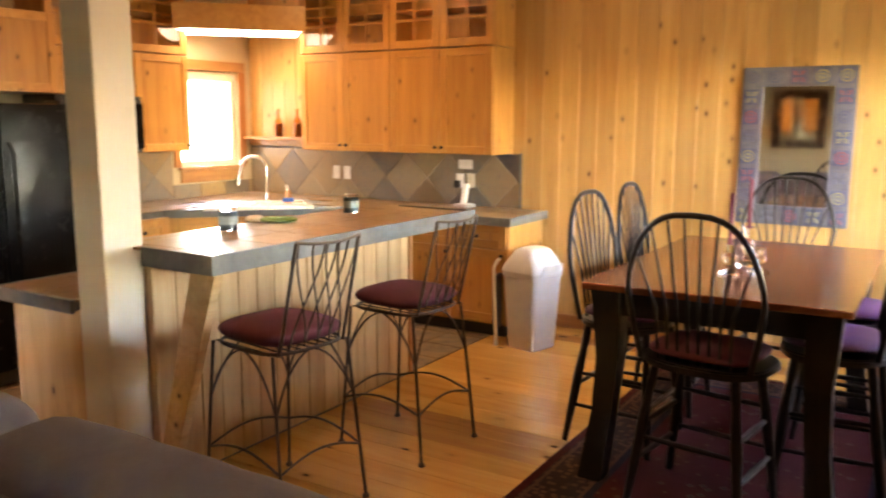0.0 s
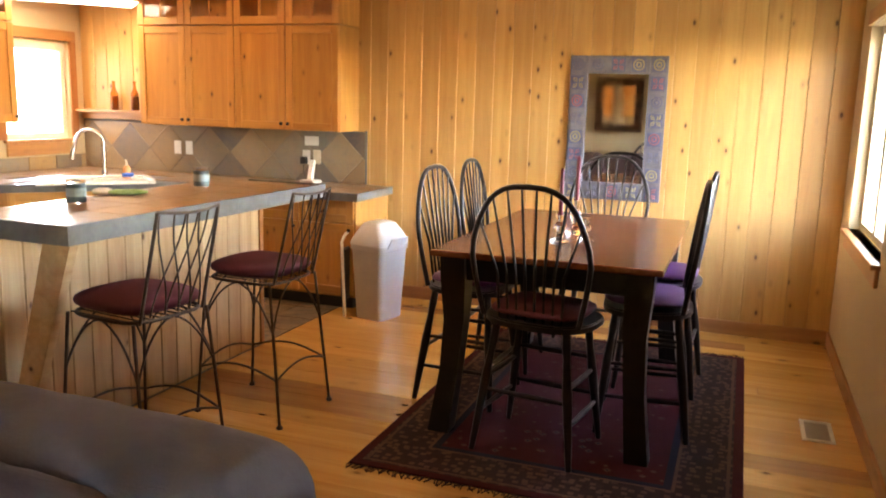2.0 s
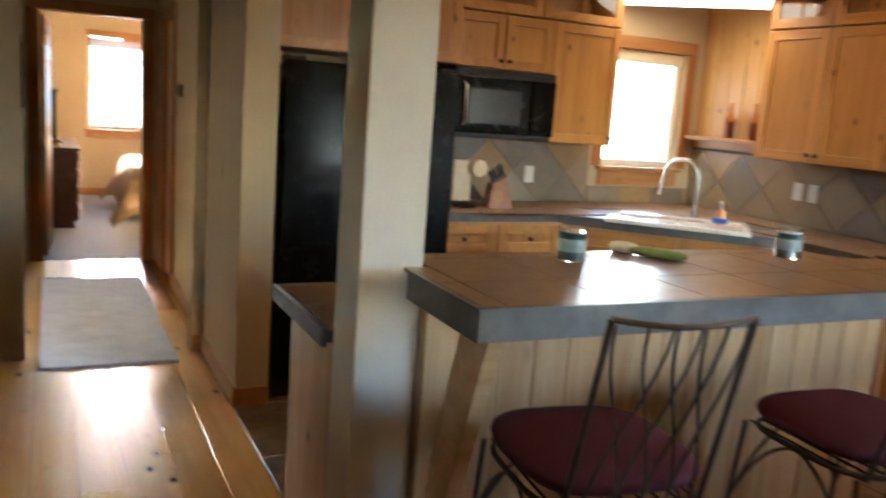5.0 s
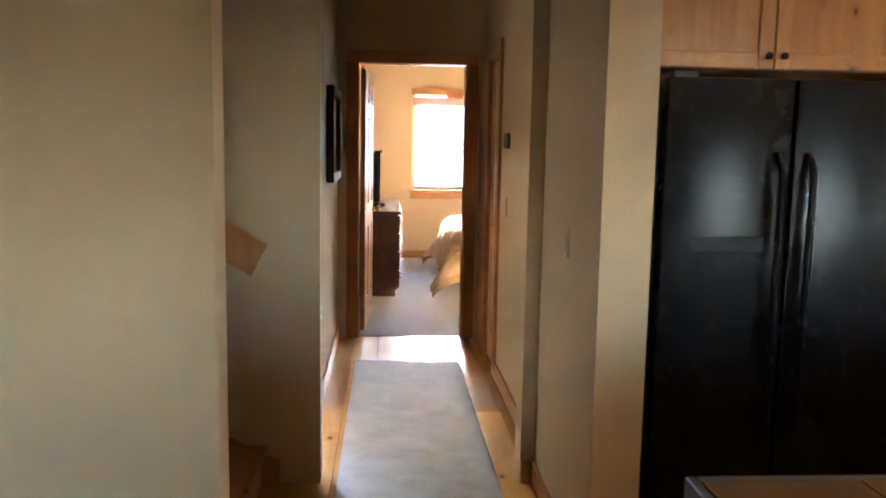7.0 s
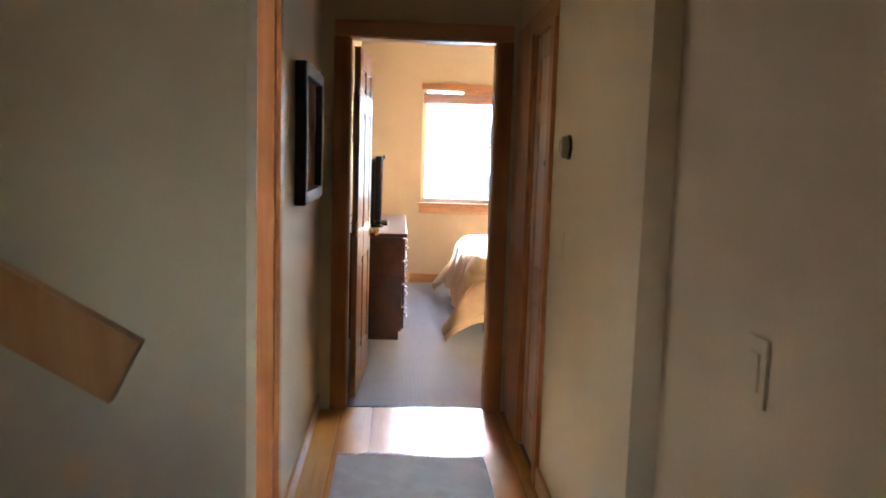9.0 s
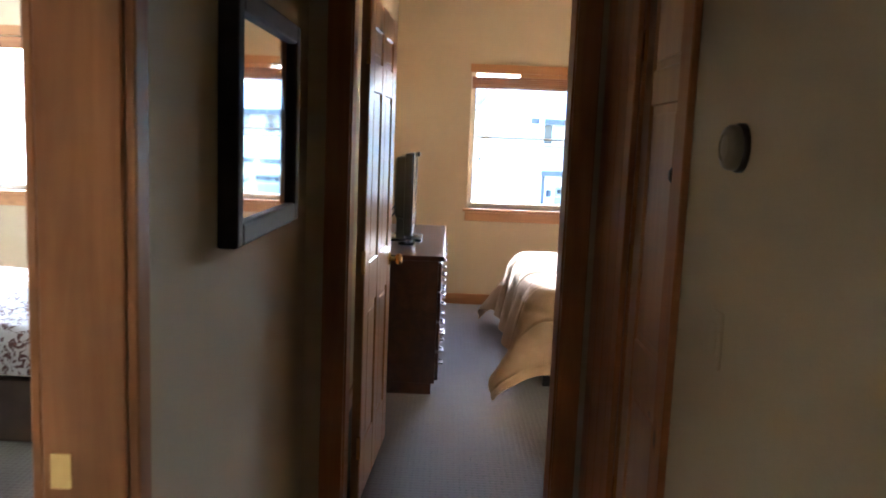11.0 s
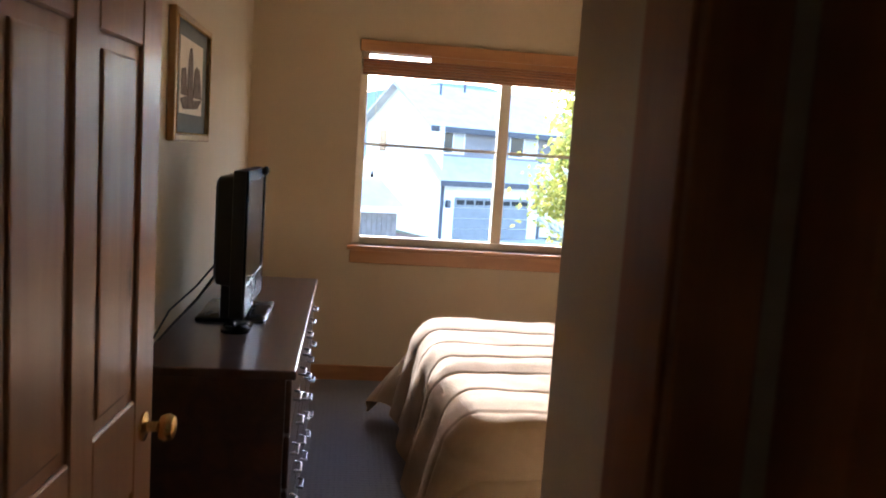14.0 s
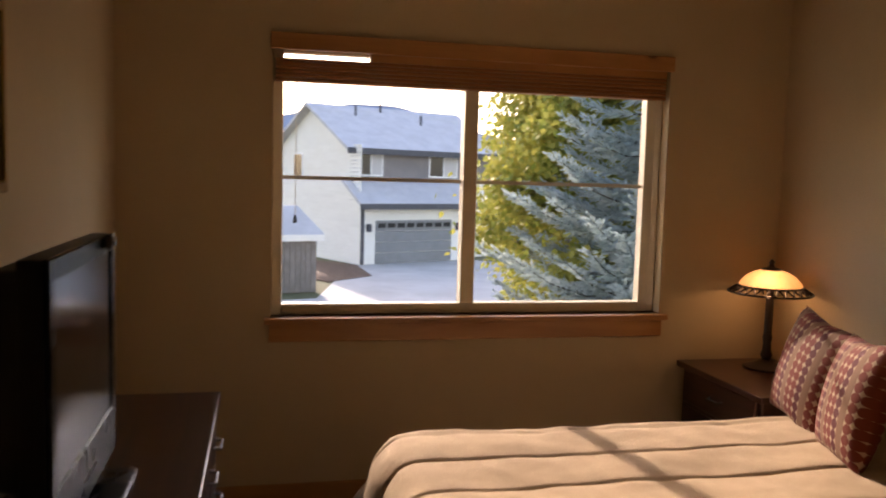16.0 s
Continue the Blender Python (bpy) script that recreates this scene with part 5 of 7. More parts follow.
runner = tagged(mesh_object("runner_rug", boxes(((-0.35, -1.075, 0), (0.35, 1.075, 0.009)), bevel=0.003), RUNNER), "faded blue-grey runner rug with fringed ends on the hall floor", "rug")
runner.matrix_world = pose(-5.785, 2.392, 0.001, 0, 0, 90)
fr_bm = bmesh.new()
rnd = random.Random(4)
for end in (-1, 1):
    for k in range(70):
        y = -0.346 + 0.01 * k
        a = Vector((y, end * 1.074, 0.005))
        tube([a, a + Vector((rnd.uniform(-0.01, 0.01), end * 0.02, 0.002)), a + Vector((rnd.uniform(-0.016, 0.016), end * rnd.uniform(0.035, 0.05), 0.0005))], 0.0022, 4, fr_bm)
fringe = part("fringe", fr_bm, RUNNER, runner, "knotted fringe")
tagged(fringe, kind="stuff")


def door_casing(name, axis, face, s, a0, a1, z1, depth0, depth1, label, w=0.085):
    """Jambs through the wall and casings on the face of it. s: the way that the face looks."""
    d = thing(name, Matrix.Identity(4), label, "door", kind="structure")
    def bx(u0, u1, q0, q1, z0, zz):
        a, b = ((q0, u0, z0), (q1, u1, zz)) if axis == "x" else ((u0, q0, z0), (u1, q1, zz))
        return boxes((a, b), bevel=0.003)
    q0, q1 = sorted((depth0, depth1))
    for u0, u1 in ((a0 - 0.019, a0), (a1, a1 + 0.019)):
        part("jamb", bx(u0, u1, q0, q1, 0.003, z1), PINE_TRIM, d)
    part("head_jamb", bx(a0 - 0.019, a1 + 0.019, q0, q1, z1 + 0.001, z1 + 0.019), PINE_TRIM_Y if axis == "x" else PINE_TRIM_X, d)
    for side in ((face, s),) + (((depth0 if abs(depth0 - face) > abs(depth1 - face) else depth1), -s),):
        f, sg = side
        f0, f1 = sorted((f + sg * 0.001, f + sg * 0.020))
        for u0, u1 in ((a0 - 0.006 - w, a0 - 0.006), (a1 + 0.006, a1 + 0.006 + w)):
            part("casing", bx(u0, u1, f0, f1, 0.003, z1 + 0.006), PINE_TRIM, d, "knotty pine casing")
        part("head_casing", bx(a0 - 0.006 - w, a1 + 0.006 + w, f0, f1, z1 + 0.007, z1 + 0.007 + w), PINE_TRIM_Y if axis == "x" else PINE_TRIM_X, d)
    return d


def six_panel(parent, w, h, t, hinge_z=(0.25, 1.0, 1.80), knob=True, knob_mat=BRASS):
    """A six-panel leaf in the parent's frame: hinge edge at x = 0, width along +x, thickness along y."""
    st, mid = 0.115, 0.10
    leaf = part("leaf", boxes(((0, -t / 2 + 0.008, 0.012), (w, t / 2 - 0.008, h))), DOOR_WOOD, parent)
    rails = [(0.012, 0.24), (0.80, 0.985), (1.66, 1.78), (h - 0.115, h)]
    cols = [(st, w / 2 - mid / 2), (w / 2 + mid / 2, w - st)]
    for x0, x1 in ((0, st), (w / 2 - mid / 2, w / 2 + mid / 2), (w - st, w)):
        part("stile", boxes(((x0, -t / 2, 0.012), (x1, t / 2, h)), bevel=0.004), DOOR_WOOD, leaf)
    for z0, z1 in rails:
        for x0, x1 in cols:
            part("rail", boxes(((x0, -t / 2 + 0.0005, z0), (x1, t / 2 - 0.0005, z1)), bevel=0.004), DOOR_WOOD, leaf)
    for (_, z0), (z1, _) in zip(rails, rails[1:]):
        for x0, x1 in cols:
            part("panel", boxes(((x0 + 0.025, -t / 2 + 0.003, z0 + 0.025), (x1 - 0.025, t / 2 - 0.003, z1 - 0.025)), bevel=0.006), DOOR_WOOD, leaf)
    for z in hinge_z:
        part("hinge", boxes(((-0.016, -t / 2 - 0.002, z - 0.045), (-0.001, -t / 2 + 0.012, z + 0.045))), BRASS, parent, "brass hinge")
    if knob:
        for s in (-1, 1):
            part("knob", lathe([(0.030, 0), (0.030, 0.005), (0.012, 0.010), (0.010, 0.030), (0.024, 0.036), (0.029, 0.050), (0.024, 0.062), (0.010, 0.066)], 16), knob_mat, parent, "round brass knob", smooth=50).matrix_local = pose(w - 0.062, s * t / 2, 0.915, -90 * s, 0, 0)
    return leaf


door_casing("doorway_1", "x", -7.57, 1, 2.04, 2.815, 2.04, -7.70, -7.57, "knotty pine casing of the bedroom doorway")
d1 = thing("door_1", pose(-7.762, 2.062, 0, 0, 0, 176.6), "open six-panel stained wood bedroom door with a brass knob", "door", kind="structure")
six_panel(d1, 0.772, 2.02, 0.036)
door_casing("doorway_2", "y", 1.88, 1, -5.92, -5.10, 2.04, 1.74, 1.88, "knotty pine casing of the guest bedroom doorway", w=0.055)
st_plate = thing("strike_plate", Matrix.Identity(4), "brass strike plate on the pine jamb", "strike plate")
part("plate", boxes(((-5.9195, 1.755, 0.885), (-5.917, 1.790, 0.945))), BRASS, st_plate)
door_casing("doorway_3", "y", 2.945, -1, -7.07, -6.60, 2.02, 2.945, 3.06, "knotty pine casing of the narrow closet door")
lining = thing("trim_hall_corner", Matrix.Identity(4), "dark pine boards lining the corner beside the closet", "trim", kind="structure")
for k in range(3):
    part("board", boxes(((-7.548 + 0.128 * k, 2.926, 0.003), (-7.422 + 0.128 * k, 2.944, 2.10)), bevel=0.003), PINE_TRIM, lining)
d3 = thing("door_2", pose(-7.068, 2.975, 0), "closed narrow stained wood closet door", "door", kind="structure")
w3 = 0.464
leaf = part("leaf", boxes(((0, -0.012, 0.012), (w3, 0.012, 2.01))), DOOR_WOOD, d3)
for x0, x1 in ((0, 0.09), (w3 - 0.09, w3)):
    part("stile", boxes(((x0, -0.02, 0.012), (x1, 0.02, 2.01)), bevel=0.004), DOOR_WOOD, leaf)
for z0, z1 in ((0.012, 0.22), (0.78, 0.93), (1.60, 1.70), (1.90, 2.01)):
    part("rail", boxes(((0.09, -0.0195, z0), (w3 - 0.09, 0.0195, z1)), bevel=0.004), DOOR_WOOD, leaf)
for z0, z1 in ((0.22, 0.78), (0.93, 1.60), (1.70, 1.90)):
    part("panel", boxes(((0.112, -0.017, z0 + 0.022), (w3 - 0.112, 0.017, z1 - 0.022)), bevel=0.006), DOOR_WOOD, leaf)
for z in (0.42, 1.15, 1.78):
    part("hinge", boxes(((-0.012, -0.030, z - 0.045), (0.004, -0.020, z + 0.045))), BRASS, d3, "brass hinge")
part("knob", lathe([(0.024, 0), (0.024, 0.005), (0.016, 0.010), (0.022, 0.018), (0.012, 0.026)], 14), BRONZE, d3, "dark bronze knob", smooth=50).matrix_local = pose(w3 - 0.03, -0.0195, 1.42, 90, 0, 0)

hm = thing("hall_mirror", pose(-6.795, 1.88, 1.512, 0, 0, 180), "mirror in a thick dark brown frame on the hall wall", "mirror")
part("glass", boxes(((-0.31, -0.032, -0.235), (0.31, -0.028, 0.235))), MIRROR, hm)
for a, b in (((-0.365, -0.050, -0.29), (-0.31, -0.002, 0.29)), ((0.31, -0.050, -0.29), (0.365, -0.002, 0.29)), ((-0.31, -0.050, 0.235), (0.31, -0.002, 0.29)), ((-0.31, -0.050, -0.29), (0.31, -0.002, -0.235))):
    part("frame", boxes((a, b), bevel=0.008), mottled("black_brown_frame", (0.016, 0.009, 0.008), (0.026, 0.016, 0.013), 14, 0.6, spec=0.15), hm)

th = thing("thermostat", pose(-6.19, 2.945, 1.49), "round gold-beige thermostat with a dark rim on the hall wall", "thermostat")
part("base", lathe([(0.047, 0.001), (0.047, 0.010), (0.044, 0.013)], 28), BRONZE, th, "dark back ring", smooth=40).matrix_local = pose(0, 0, 0, 90, 0, 0)
part("cover", lathe([(0.043, 0.013), (0.043, 0.026), (0.038, 0.033), (0.026, 0.037), (0.024, 0.034), (0.010, 0.036)], 28), mottled("gold_beige_plastic", (0.17, 0.135, 0.085), (0.21, 0.17, 0.11), 8, 0.3), th, "gold-beige round cover", smooth=40).matrix_local = pose(0, 0, 0, 90, 0, 0)
plate(-6.24, 2.945, 1.11, "-y", "almond switch plate beside the closet door", mat=PAINT_CREAM)
plate(-4.40, 2.90, 1.12, "-y", "almond switch plate at the hall mouth", mat=PAINT_CREAM)

# ---- bedroom ----
PEWTER = plain("dark_pewter", (0.20, 0.19, 0.18), 0.38, 1.0)
dr = thing("dresser", pose(-9.23, 1.905, 0.002), "dark brown wooden dresser with metal pulls against the bedroom wall", "dresser")
L, D, H = 1.73, 0.468, 0.823
part("body", boxes(((-L + 0.015, 0.012, 0.07), (-0.015, D - 0.02, H - 0.03)), bevel=0.003), MAHOGANY_X, dr)
part("top", boxes(((-L, 0, H - 0.029), (0, D + 0.012, H)), bevel=0.006), MAHOGANY_X, dr, "polished dark top")
part("plinth", boxes(((-L + 0.03, 0.02, 0.0), (-0.03, D - 0.04, 0.069))), MAHOGANY_X, dr)
for c in range(3):
    for r in range(4):
        x0, x1 = -L + 0.03 + c * 0.56, -L + 0.03 + (c + 1) * 0.56 - 0.012
        z0 = 0.085 + r * 0.177
        q = part("drawer", boxes(((x0, D - 0.0195, z0), (x1, D - 0.002, z0 + 0.167)), bevel=0.004), MAHOGANY_X, dr)
        for hx in (x0 + 0.13, x1 - 0.13):
            part("pull", tube([(hx - 0.045, D - 0.003, z0 + 0.085), (hx - 0.04, D + 0.022, z0 + 0.08), (hx + 0.04, D + 0.022, z0 + 0.08), (hx + 0.045, D - 0.003, z0 + 0.085)], 0.005, 6), PEWTER, q, "dark pewter bail pull", smooth=60)

tv = thing("television", pose(-9.97, 2.12, 0.8255, 0, 0, 180), "black flat television on a glossy stand on the dresser", "television")
part("stand", loft([(0.0, 0.195, 0.128, 0.02, -0.075), (0.010, 0.195, 0.128, 0.02, -0.075), (0.016, 0.187, 0.120, 0.02, -0.075)]), BLACK_GLOSS, tv, "glossy rectangular stand plate", smooth=40).matrix_local = pose(0.155, 0.02, 0)
part("stand_foot", loft([(0.0, 0.10, 0.05, 0.045, 0), (0.010, 0.10, 0.05, 0.045, 0), (0.014, 0.09, 0.04, 0.04, 0)]), BLACK_GLOSS, tv, smooth=40).matrix_local = pose(-0.205, -0.02, 0)
part("neck", boxes(((-0.13, 0.0, 0.016), (0.13, 0.055, 0.20)), bevel=0.01), BLACK_MATT, tv)
part("cabinet", boxes(((-0.30, -0.044, 0.055), (0.30, 0.0, 0.57)), bevel=0.008), BLACK_MATT, tv, smooth=40)
part("back_housing", loft([(0.0, 0.285, 0.195, 0.02, 0), (0.05, 0.275, 0.19, 0.03, 0), (0.062, 0.255, 0.175, 0.03, 0)]), BLACK_MATT, tv, smooth=40).matrix_local = Matrix.Translation((0, 0.0005, 0.355)) @ pose(0, 0, 0, -90, 0, 0)
part("bezel", boxes(((-0.30, -0.053, 0.055), (-0.262, -0.0445, 0.57)), ((0.262, -0.053, 0.055), (0.30, -0.0445, 0.57)), ((-0.262, -0.053, 0.53), (0.262, -0.0445, 0.57)), ((-0.262, -0.053, 0.055), (0.262, -0.0445, 0.165)), bevel=0.003), BLACK_GLOSS, tv)
part("screen", boxes(((-0.262, -0.0485, 0.165), (0.262, -0.0447, 0.53))), SCREEN, tv, "dark switched-off screen")
for k in range(4):
    part("button", boxes(((-0.05 + 0.03 * k, -0.055, 0.100), (-0.034 + 0.03 * k, -0.0531, 0.106))), GREY_PLASTIC, tv)
webcam = part("webcam", boxes(((0.16, -0.072, 0.542), (0.20, -0.054, 0.577)), bevel=0.008), BLACK_MATT, tv, "small webcam clipped on the top edge")
part("lens", lathe([(0.009, 0), (0.009, 0.004), (0.004, 0.005)], 12, at=(0, 0, 0)), CHROME, webcam).matrix_local = pose(0.18, -0.0725, 0.560, 90, 0, 0)
cable = thing("power_cord", Matrix.Identity(4), "black television cords hanging behind the dresser", "cable")
part("cord", tube([(-9.86, 2.055, 1.02), (-9.74, 2.0, 0.93), (-9.62, 1.94, 0.86), (-9.5, 1.897, 0.80)], 0.005, 6), BLACK_MATT, cable)
part("cord", tube([(-9.88, 2.055, 1.06), (-9.78, 1.99, 0.97), (-9.68, 1.92, 0.90), (-9.55, 1.897, 0.83)], 0.004, 6), BLACK_MATT, cable)

pf = thing("framed_picture", pose(-10.03, 1.89, 1.706, 0, 0, 180), "gold-framed print of rock towers with a grey-green mat", "picture")
part("mat", boxes(((-0.325, -0.012, -0.20), (0.325, -0.006, 0.20))), mottled("grey_green_mat", (0.16, 0.17, 0.14), (0.18, 0.19, 0.155), 8, 0.9), pf)
part("print", boxes(((-0.22, -0.0155, -0.125), (0.22, -0.0125, 0.145))), CREAM_PAPER, pf, "pale printed sheet")
GOLD_LEAF = mottled("worn_gold_frame", (0.30, 0.17, 0.055), (0.42, 0.26, 0.09), 20, 0.4, 0.35)
INK = mottled("sepia_ink", (0.11, 0.075, 0.05), (0.24, 0.17, 0.11), 30, 0.9)
for pts in ([(-0.2, -0.06), (-0.19, 0.03), (-0.12, 0.04), (-0.10, 0.0), (-0.08, -0.06)], [(-0.08, -0.07), (-0.07, 0.07), (-0.045, 0.115), (-0.01, 0.12), (0.01, 0.08), (0.03, -0.07)], [(0.03, -0.06), (0.05, 0.04), (0.09, 0.06), (0.15, 0.05), (0.18, 0.0), (0.21, -0.06)], [(-0.21, -0.075), (-0.1, -0.062), (0.05, -0.07), (0.21, -0.062), (0.12, -0.10), (-0.15, -0.11)]):
    part("rock_shape", prism(pts, 0.0, 0.0015), INK, pf).matrix_local = pose(0, -0.0157, 0, 90, 0, 0)
for a, b in (((-0.35, -0.028, -0.225), (-0.325, -0.002, 0.225)), ((0.325, -0.028, -0.225), (0.35, -0.002, 0.225)), ((-0.325, -0.028, 0.20), (0.325, -0.002, 0.225)), ((-0.325, -0.028, -0.225), (0.325, -0.002, -0.20))):
    part("frame", boxes((a, b), bevel=0.004), GOLD_LEAF, pf)
part("fillet", tube([(-0.322, -0.026, -0.197), (0.322, -0.026, -0.197), (0.322, -0.026, 0.197), (-0.322, -0.026, 0.197)], 0.005, 6, closed=True), BRASS, pf, "thin gold fillet")


def comforter(x0, x1, y0, y1, top, over, channels, seed, sides=(1, 1, 1, 0)):
    """A quilt that lies on a mattress and hangs over its edges; sides: -x, +x, -y, +y."""
    rnd = random.Random(seed)
    step = 0.03
    us = np.arange(x0 - over * sides[0], x1 + over * sides[1] + 0.006, 0.0125)
    vs = np.arange(y0 - over * sides[2], y1 + over * sides[3] + step / 2, step)
    bm = bmesh.new()
    grid = []
    for u in us:
        row = []
        for v in vs:
            ex, ey = max(0, x0 - u, u - x1), max(0, y0 - v, v - y1)
            sx, sy = (-1 if u < x0 else 1), (-1 if v < y0 else 1)
            e = math.hypot(ex, ey)
            R = 0.13
            if e < R * math.pi / 2:
                out, drop = R * math.sin(e / R), R * (1 - math.cos(e / R))
            else:
                k = e - R * math.pi / 2
                flare = 0.22 + 0.36 * min(1, 2 * ex * ey / (e * e))
                out, drop = R + k * flare, R + k * (1 - flare * flare) ** 0.5
            bx_, by_ = min(max(u, x0), x1), min(max(v, y0), y1)
            nx, ny = (sx * ex / e, sy * ey / e) if e > 0 else (0, 0)
            fold = 0.018 * math.sin(14 * (u if ey > ex else v) + seed) * min(1, e / 0.3)
            px, py, pz = bx_ + nx * (out + fold), by_ + ny * (out + fold), top - drop
            ph = (u - x0) / channels
            puff = abs(math.sin(math.pi * ph)) ** 0.22 * 0.012
            wob = 0.012 * noise.noise(Vector((u * 3, v * 3, seed))) + 0.006 * noise.noise(Vector((u * 9, v * 9, seed)))
            lift = puff + wob
            pz = pz + lift * (1 if e < 0.1 else 0.25)
            px, py = px + nx * lift, py + ny * lift
            row.append(bm.verts.new((px, py, max(pz, 0.012))))
        grid.append(row)
    for a, b in zip(grid, grid[1:]):
        for j in range(len(vs) - 1):
            bm.faces.new((a[j], a[j + 1], b[j + 1], b[j]))
    bmesh.ops.recalc_face_normals(bm, faces=bm.faces)
    bmesh.ops.solidify(bm, geom=bm.faces[:], thickness=0.012)
    return bm


bed = thing("bed", Matrix.Identity(4), "queen bed with a dark headboard under a tan comforter", "bed")
part("mattress", boxes(((-10.95, 2.98, 0.34), (-9.48, 5.04, 0.605)), bevel=0.05), WHITE_PLASTIC, bed)
part("box_spring", boxes(((-10.93, 2.99, 0.10), (-9.50, 5.03, 0.335)), bevel=0.02), BLACK_MATT, bed, "dark box spring")
part("headboard", boxes(((-11.0, 5.05, 0.10), (-9.42, 5.11, 1.08)), bevel=0.02), MAHOGANY_X, bed, "dark wooden headboard")
for x in (-10.9, -9.55):
    for y in (3.05, 4.95):
        part("leg", boxes(((x - 0.03, y - 0.03, 0.003), (x + 0.03, y + 0.03, 0.099))), BLACK_MATT, bed)
cf = tagged(mesh_object("comforter", comforter(-10.97, -9.47, 3.02, 4.98, 0.632, 0.5625, 0.25, 3), SUEDE, 60), "tan suede channel-quilted comforter draped over the bed", "bedding")


def pillow(m, w, h, d, mat, label, name="throw_pillow"):
    bm = bmesh.new()
    n_ = 22
    for s in (-1, 1):
        g = []
        for i in range(n_ + 1):
            row = []
            for j in range(n_ + 1):
                a, b = -1 + 2 * i / n_, -1 + 2 * j / n_
                k = (1 - a * a) ** 0.5 * (1 - b * b) ** 0.5
                pinch = 1 - 0.10 * (1 - abs(a)) * abs(b) ** 3 - 0.0
                pz = 1 - 0.10 * (1 - abs(b)) * abs(a) ** 3
                row.append(bm.verts.new((a * w / 2 * pz, s * d / 2 * k ** 0.85, b * h / 2 * pinch)))
            g.append(row)
        for p, q in zip(g, g[1:]):
            for j in range(n_):
                bm.faces.new((p[j], p[j + 1], q[j + 1], q[j]))
    bmesh.ops.remove_doubles(bm, verts=bm.verts, dist=1e-4)
    bmesh.ops.recalc_face_normals(bm, faces=bm.faces)
    ob = tagged(mesh_object(name, bm, mat, 80), label, "pillow", "throw pillows")
    ob.matrix_world = m
    return ob


pillow(pose(-10.96, 4.60, 0.830, -14, 6, -12), 0.44, 0.44, 0.17, DOTS, "throw pillow with red and brown dots on the bed")
pillow(pose(-10.60, 4.50, 0.825, -14, -5, -22), 0.44, 0.44, 0.17, DOTS, "throw pillow with red and brown dots on the bed")
for x in (-10.6, -9.85):
    pillow(pose(x, 4.88, 0.840, -20, 0, 0), 0.62, 0.42, 0.16, SUEDE, "tan suede bed pillow against the headboard", "bed_pillow")

ns = thing("nightstand", pose(-11.62, 4.86, 0.002), "dark brown wooden nightstand in the bedroom corner", "nightstand")
part("top", boxes(((-0.365, -0.27, 0.615), (0.365, 0.265, 0.645)), bevel=0.006), MAHOGANY_X, ns)
part("body", boxes(((-0.34, -0.24, 0.07), (0.335, 0.26, 0.614)), bevel=0.004), MAHOGANY_X, ns)
part("plinth", boxes(((-0.32, -0.22, 0), (0.315, 0.25, 0.069))), MAHOGANY_X, ns)
for z0 in (0.09, 0.27, 0.45):
    q = part("drawer", boxes(((-0.31, -0.256, z0), (0.305, -0.2405, z0 + 0.16)), bevel=0.004), MAHOGANY_X, ns)
    part("pull", tube([(-0.05, -0.255, z0 + 0.085), (-0.045, -0.278, z0 + 0.08), (0.045, -0.278, z0 + 0.08), (0.05, -0.255, z0 + 0.085)], 0.005, 6), PEWTER, q, "dark pewter bail pull", smooth=60)

tl = thing("table_lamp", pose(-11.76, 4.95, 0.647) @ Matrix.Diagonal((1, 1, 0.92, 1)), "lit bronze table lamp with an amber glass shade", "lamp")
part("base", lathe([(0.105, 0), (0.108, 0.012), (0.085, 0.022), (0.050, 0.035), (0.022, 0.05)], 24), BRONZE, tl, smooth=50)
part("column", lathe([(0.020, 0.05), (0.030, 0.075), (0.022, 0.10), (0.019, 0.14), (0.024, 0.17), (0.019, 0.19), (0.018, 0.42)], 14), BRONZE, tl, smooth=50)
shade = bmesh.new()
prof = [(0.150, 0.445), (0.140, 0.470), (0.115, 0.500), (0.080, 0.522), (0.048, 0.533)]
for (r0, z0), (r1, z1) in zip(prof, prof[1:]):
    for k in range(32):
        t0, t1 = 2 * math.pi * k / 32, 2 * math.pi * (k + 1) / 32
        shade.faces.new([shade.verts.new((r * math.cos(t), r * math.sin(t), z)) for r, t, z in ((r0, t0, z0), (r0, t1, z0), (r1, t1, z1), (r1, t0, z1))])
bmesh.ops.remove_doubles(shade, verts=shade.verts, dist=1e-5)
m_, n_, l_, p_ = base_material("alabaster_glass", 0.3)
v_, _ = coords(n_, l_, (1, 1, 1))
f_ = noise_node(n_, l_, v_, 12, 4, 0.6, 1.0)
l_.new(mix(n_, l_, f_, (0.70, 0.42, 0.20), (0.88, 0.66, 0.42)), p_.inputs["Base Color"])
p_.inputs["Transmission Weight"].default_value = 0.0
tr = n_.new("ShaderNodeBsdfTranslucent")
l_.new(mix(n_, l_, f_, (0.80, 0.46, 0.22), (0.95, 0.72, 0.48)), tr.inputs[0])
ms = n_.new("ShaderNodeMixShader")
ms.inputs[0].default_value = 0.7
l_.new(p_.outputs[0], ms.inputs[1])
l_.new(tr.outputs[0], ms.inputs[2])
l_.new(ms.outputs[0], n_["Material Output"].inputs[0])
part("shade", shade, m_, tl, "amber alabaster glass shade", smooth=80)
part("rim", tube([(0.150 * math.cos(t), 0.150 * math.sin(t), 0.445) for t in (2 * math.pi * k / 32 for k in range(32))], 0.006, 6, closed=True), BRONZE, tl)
skirt = bmesh.new()
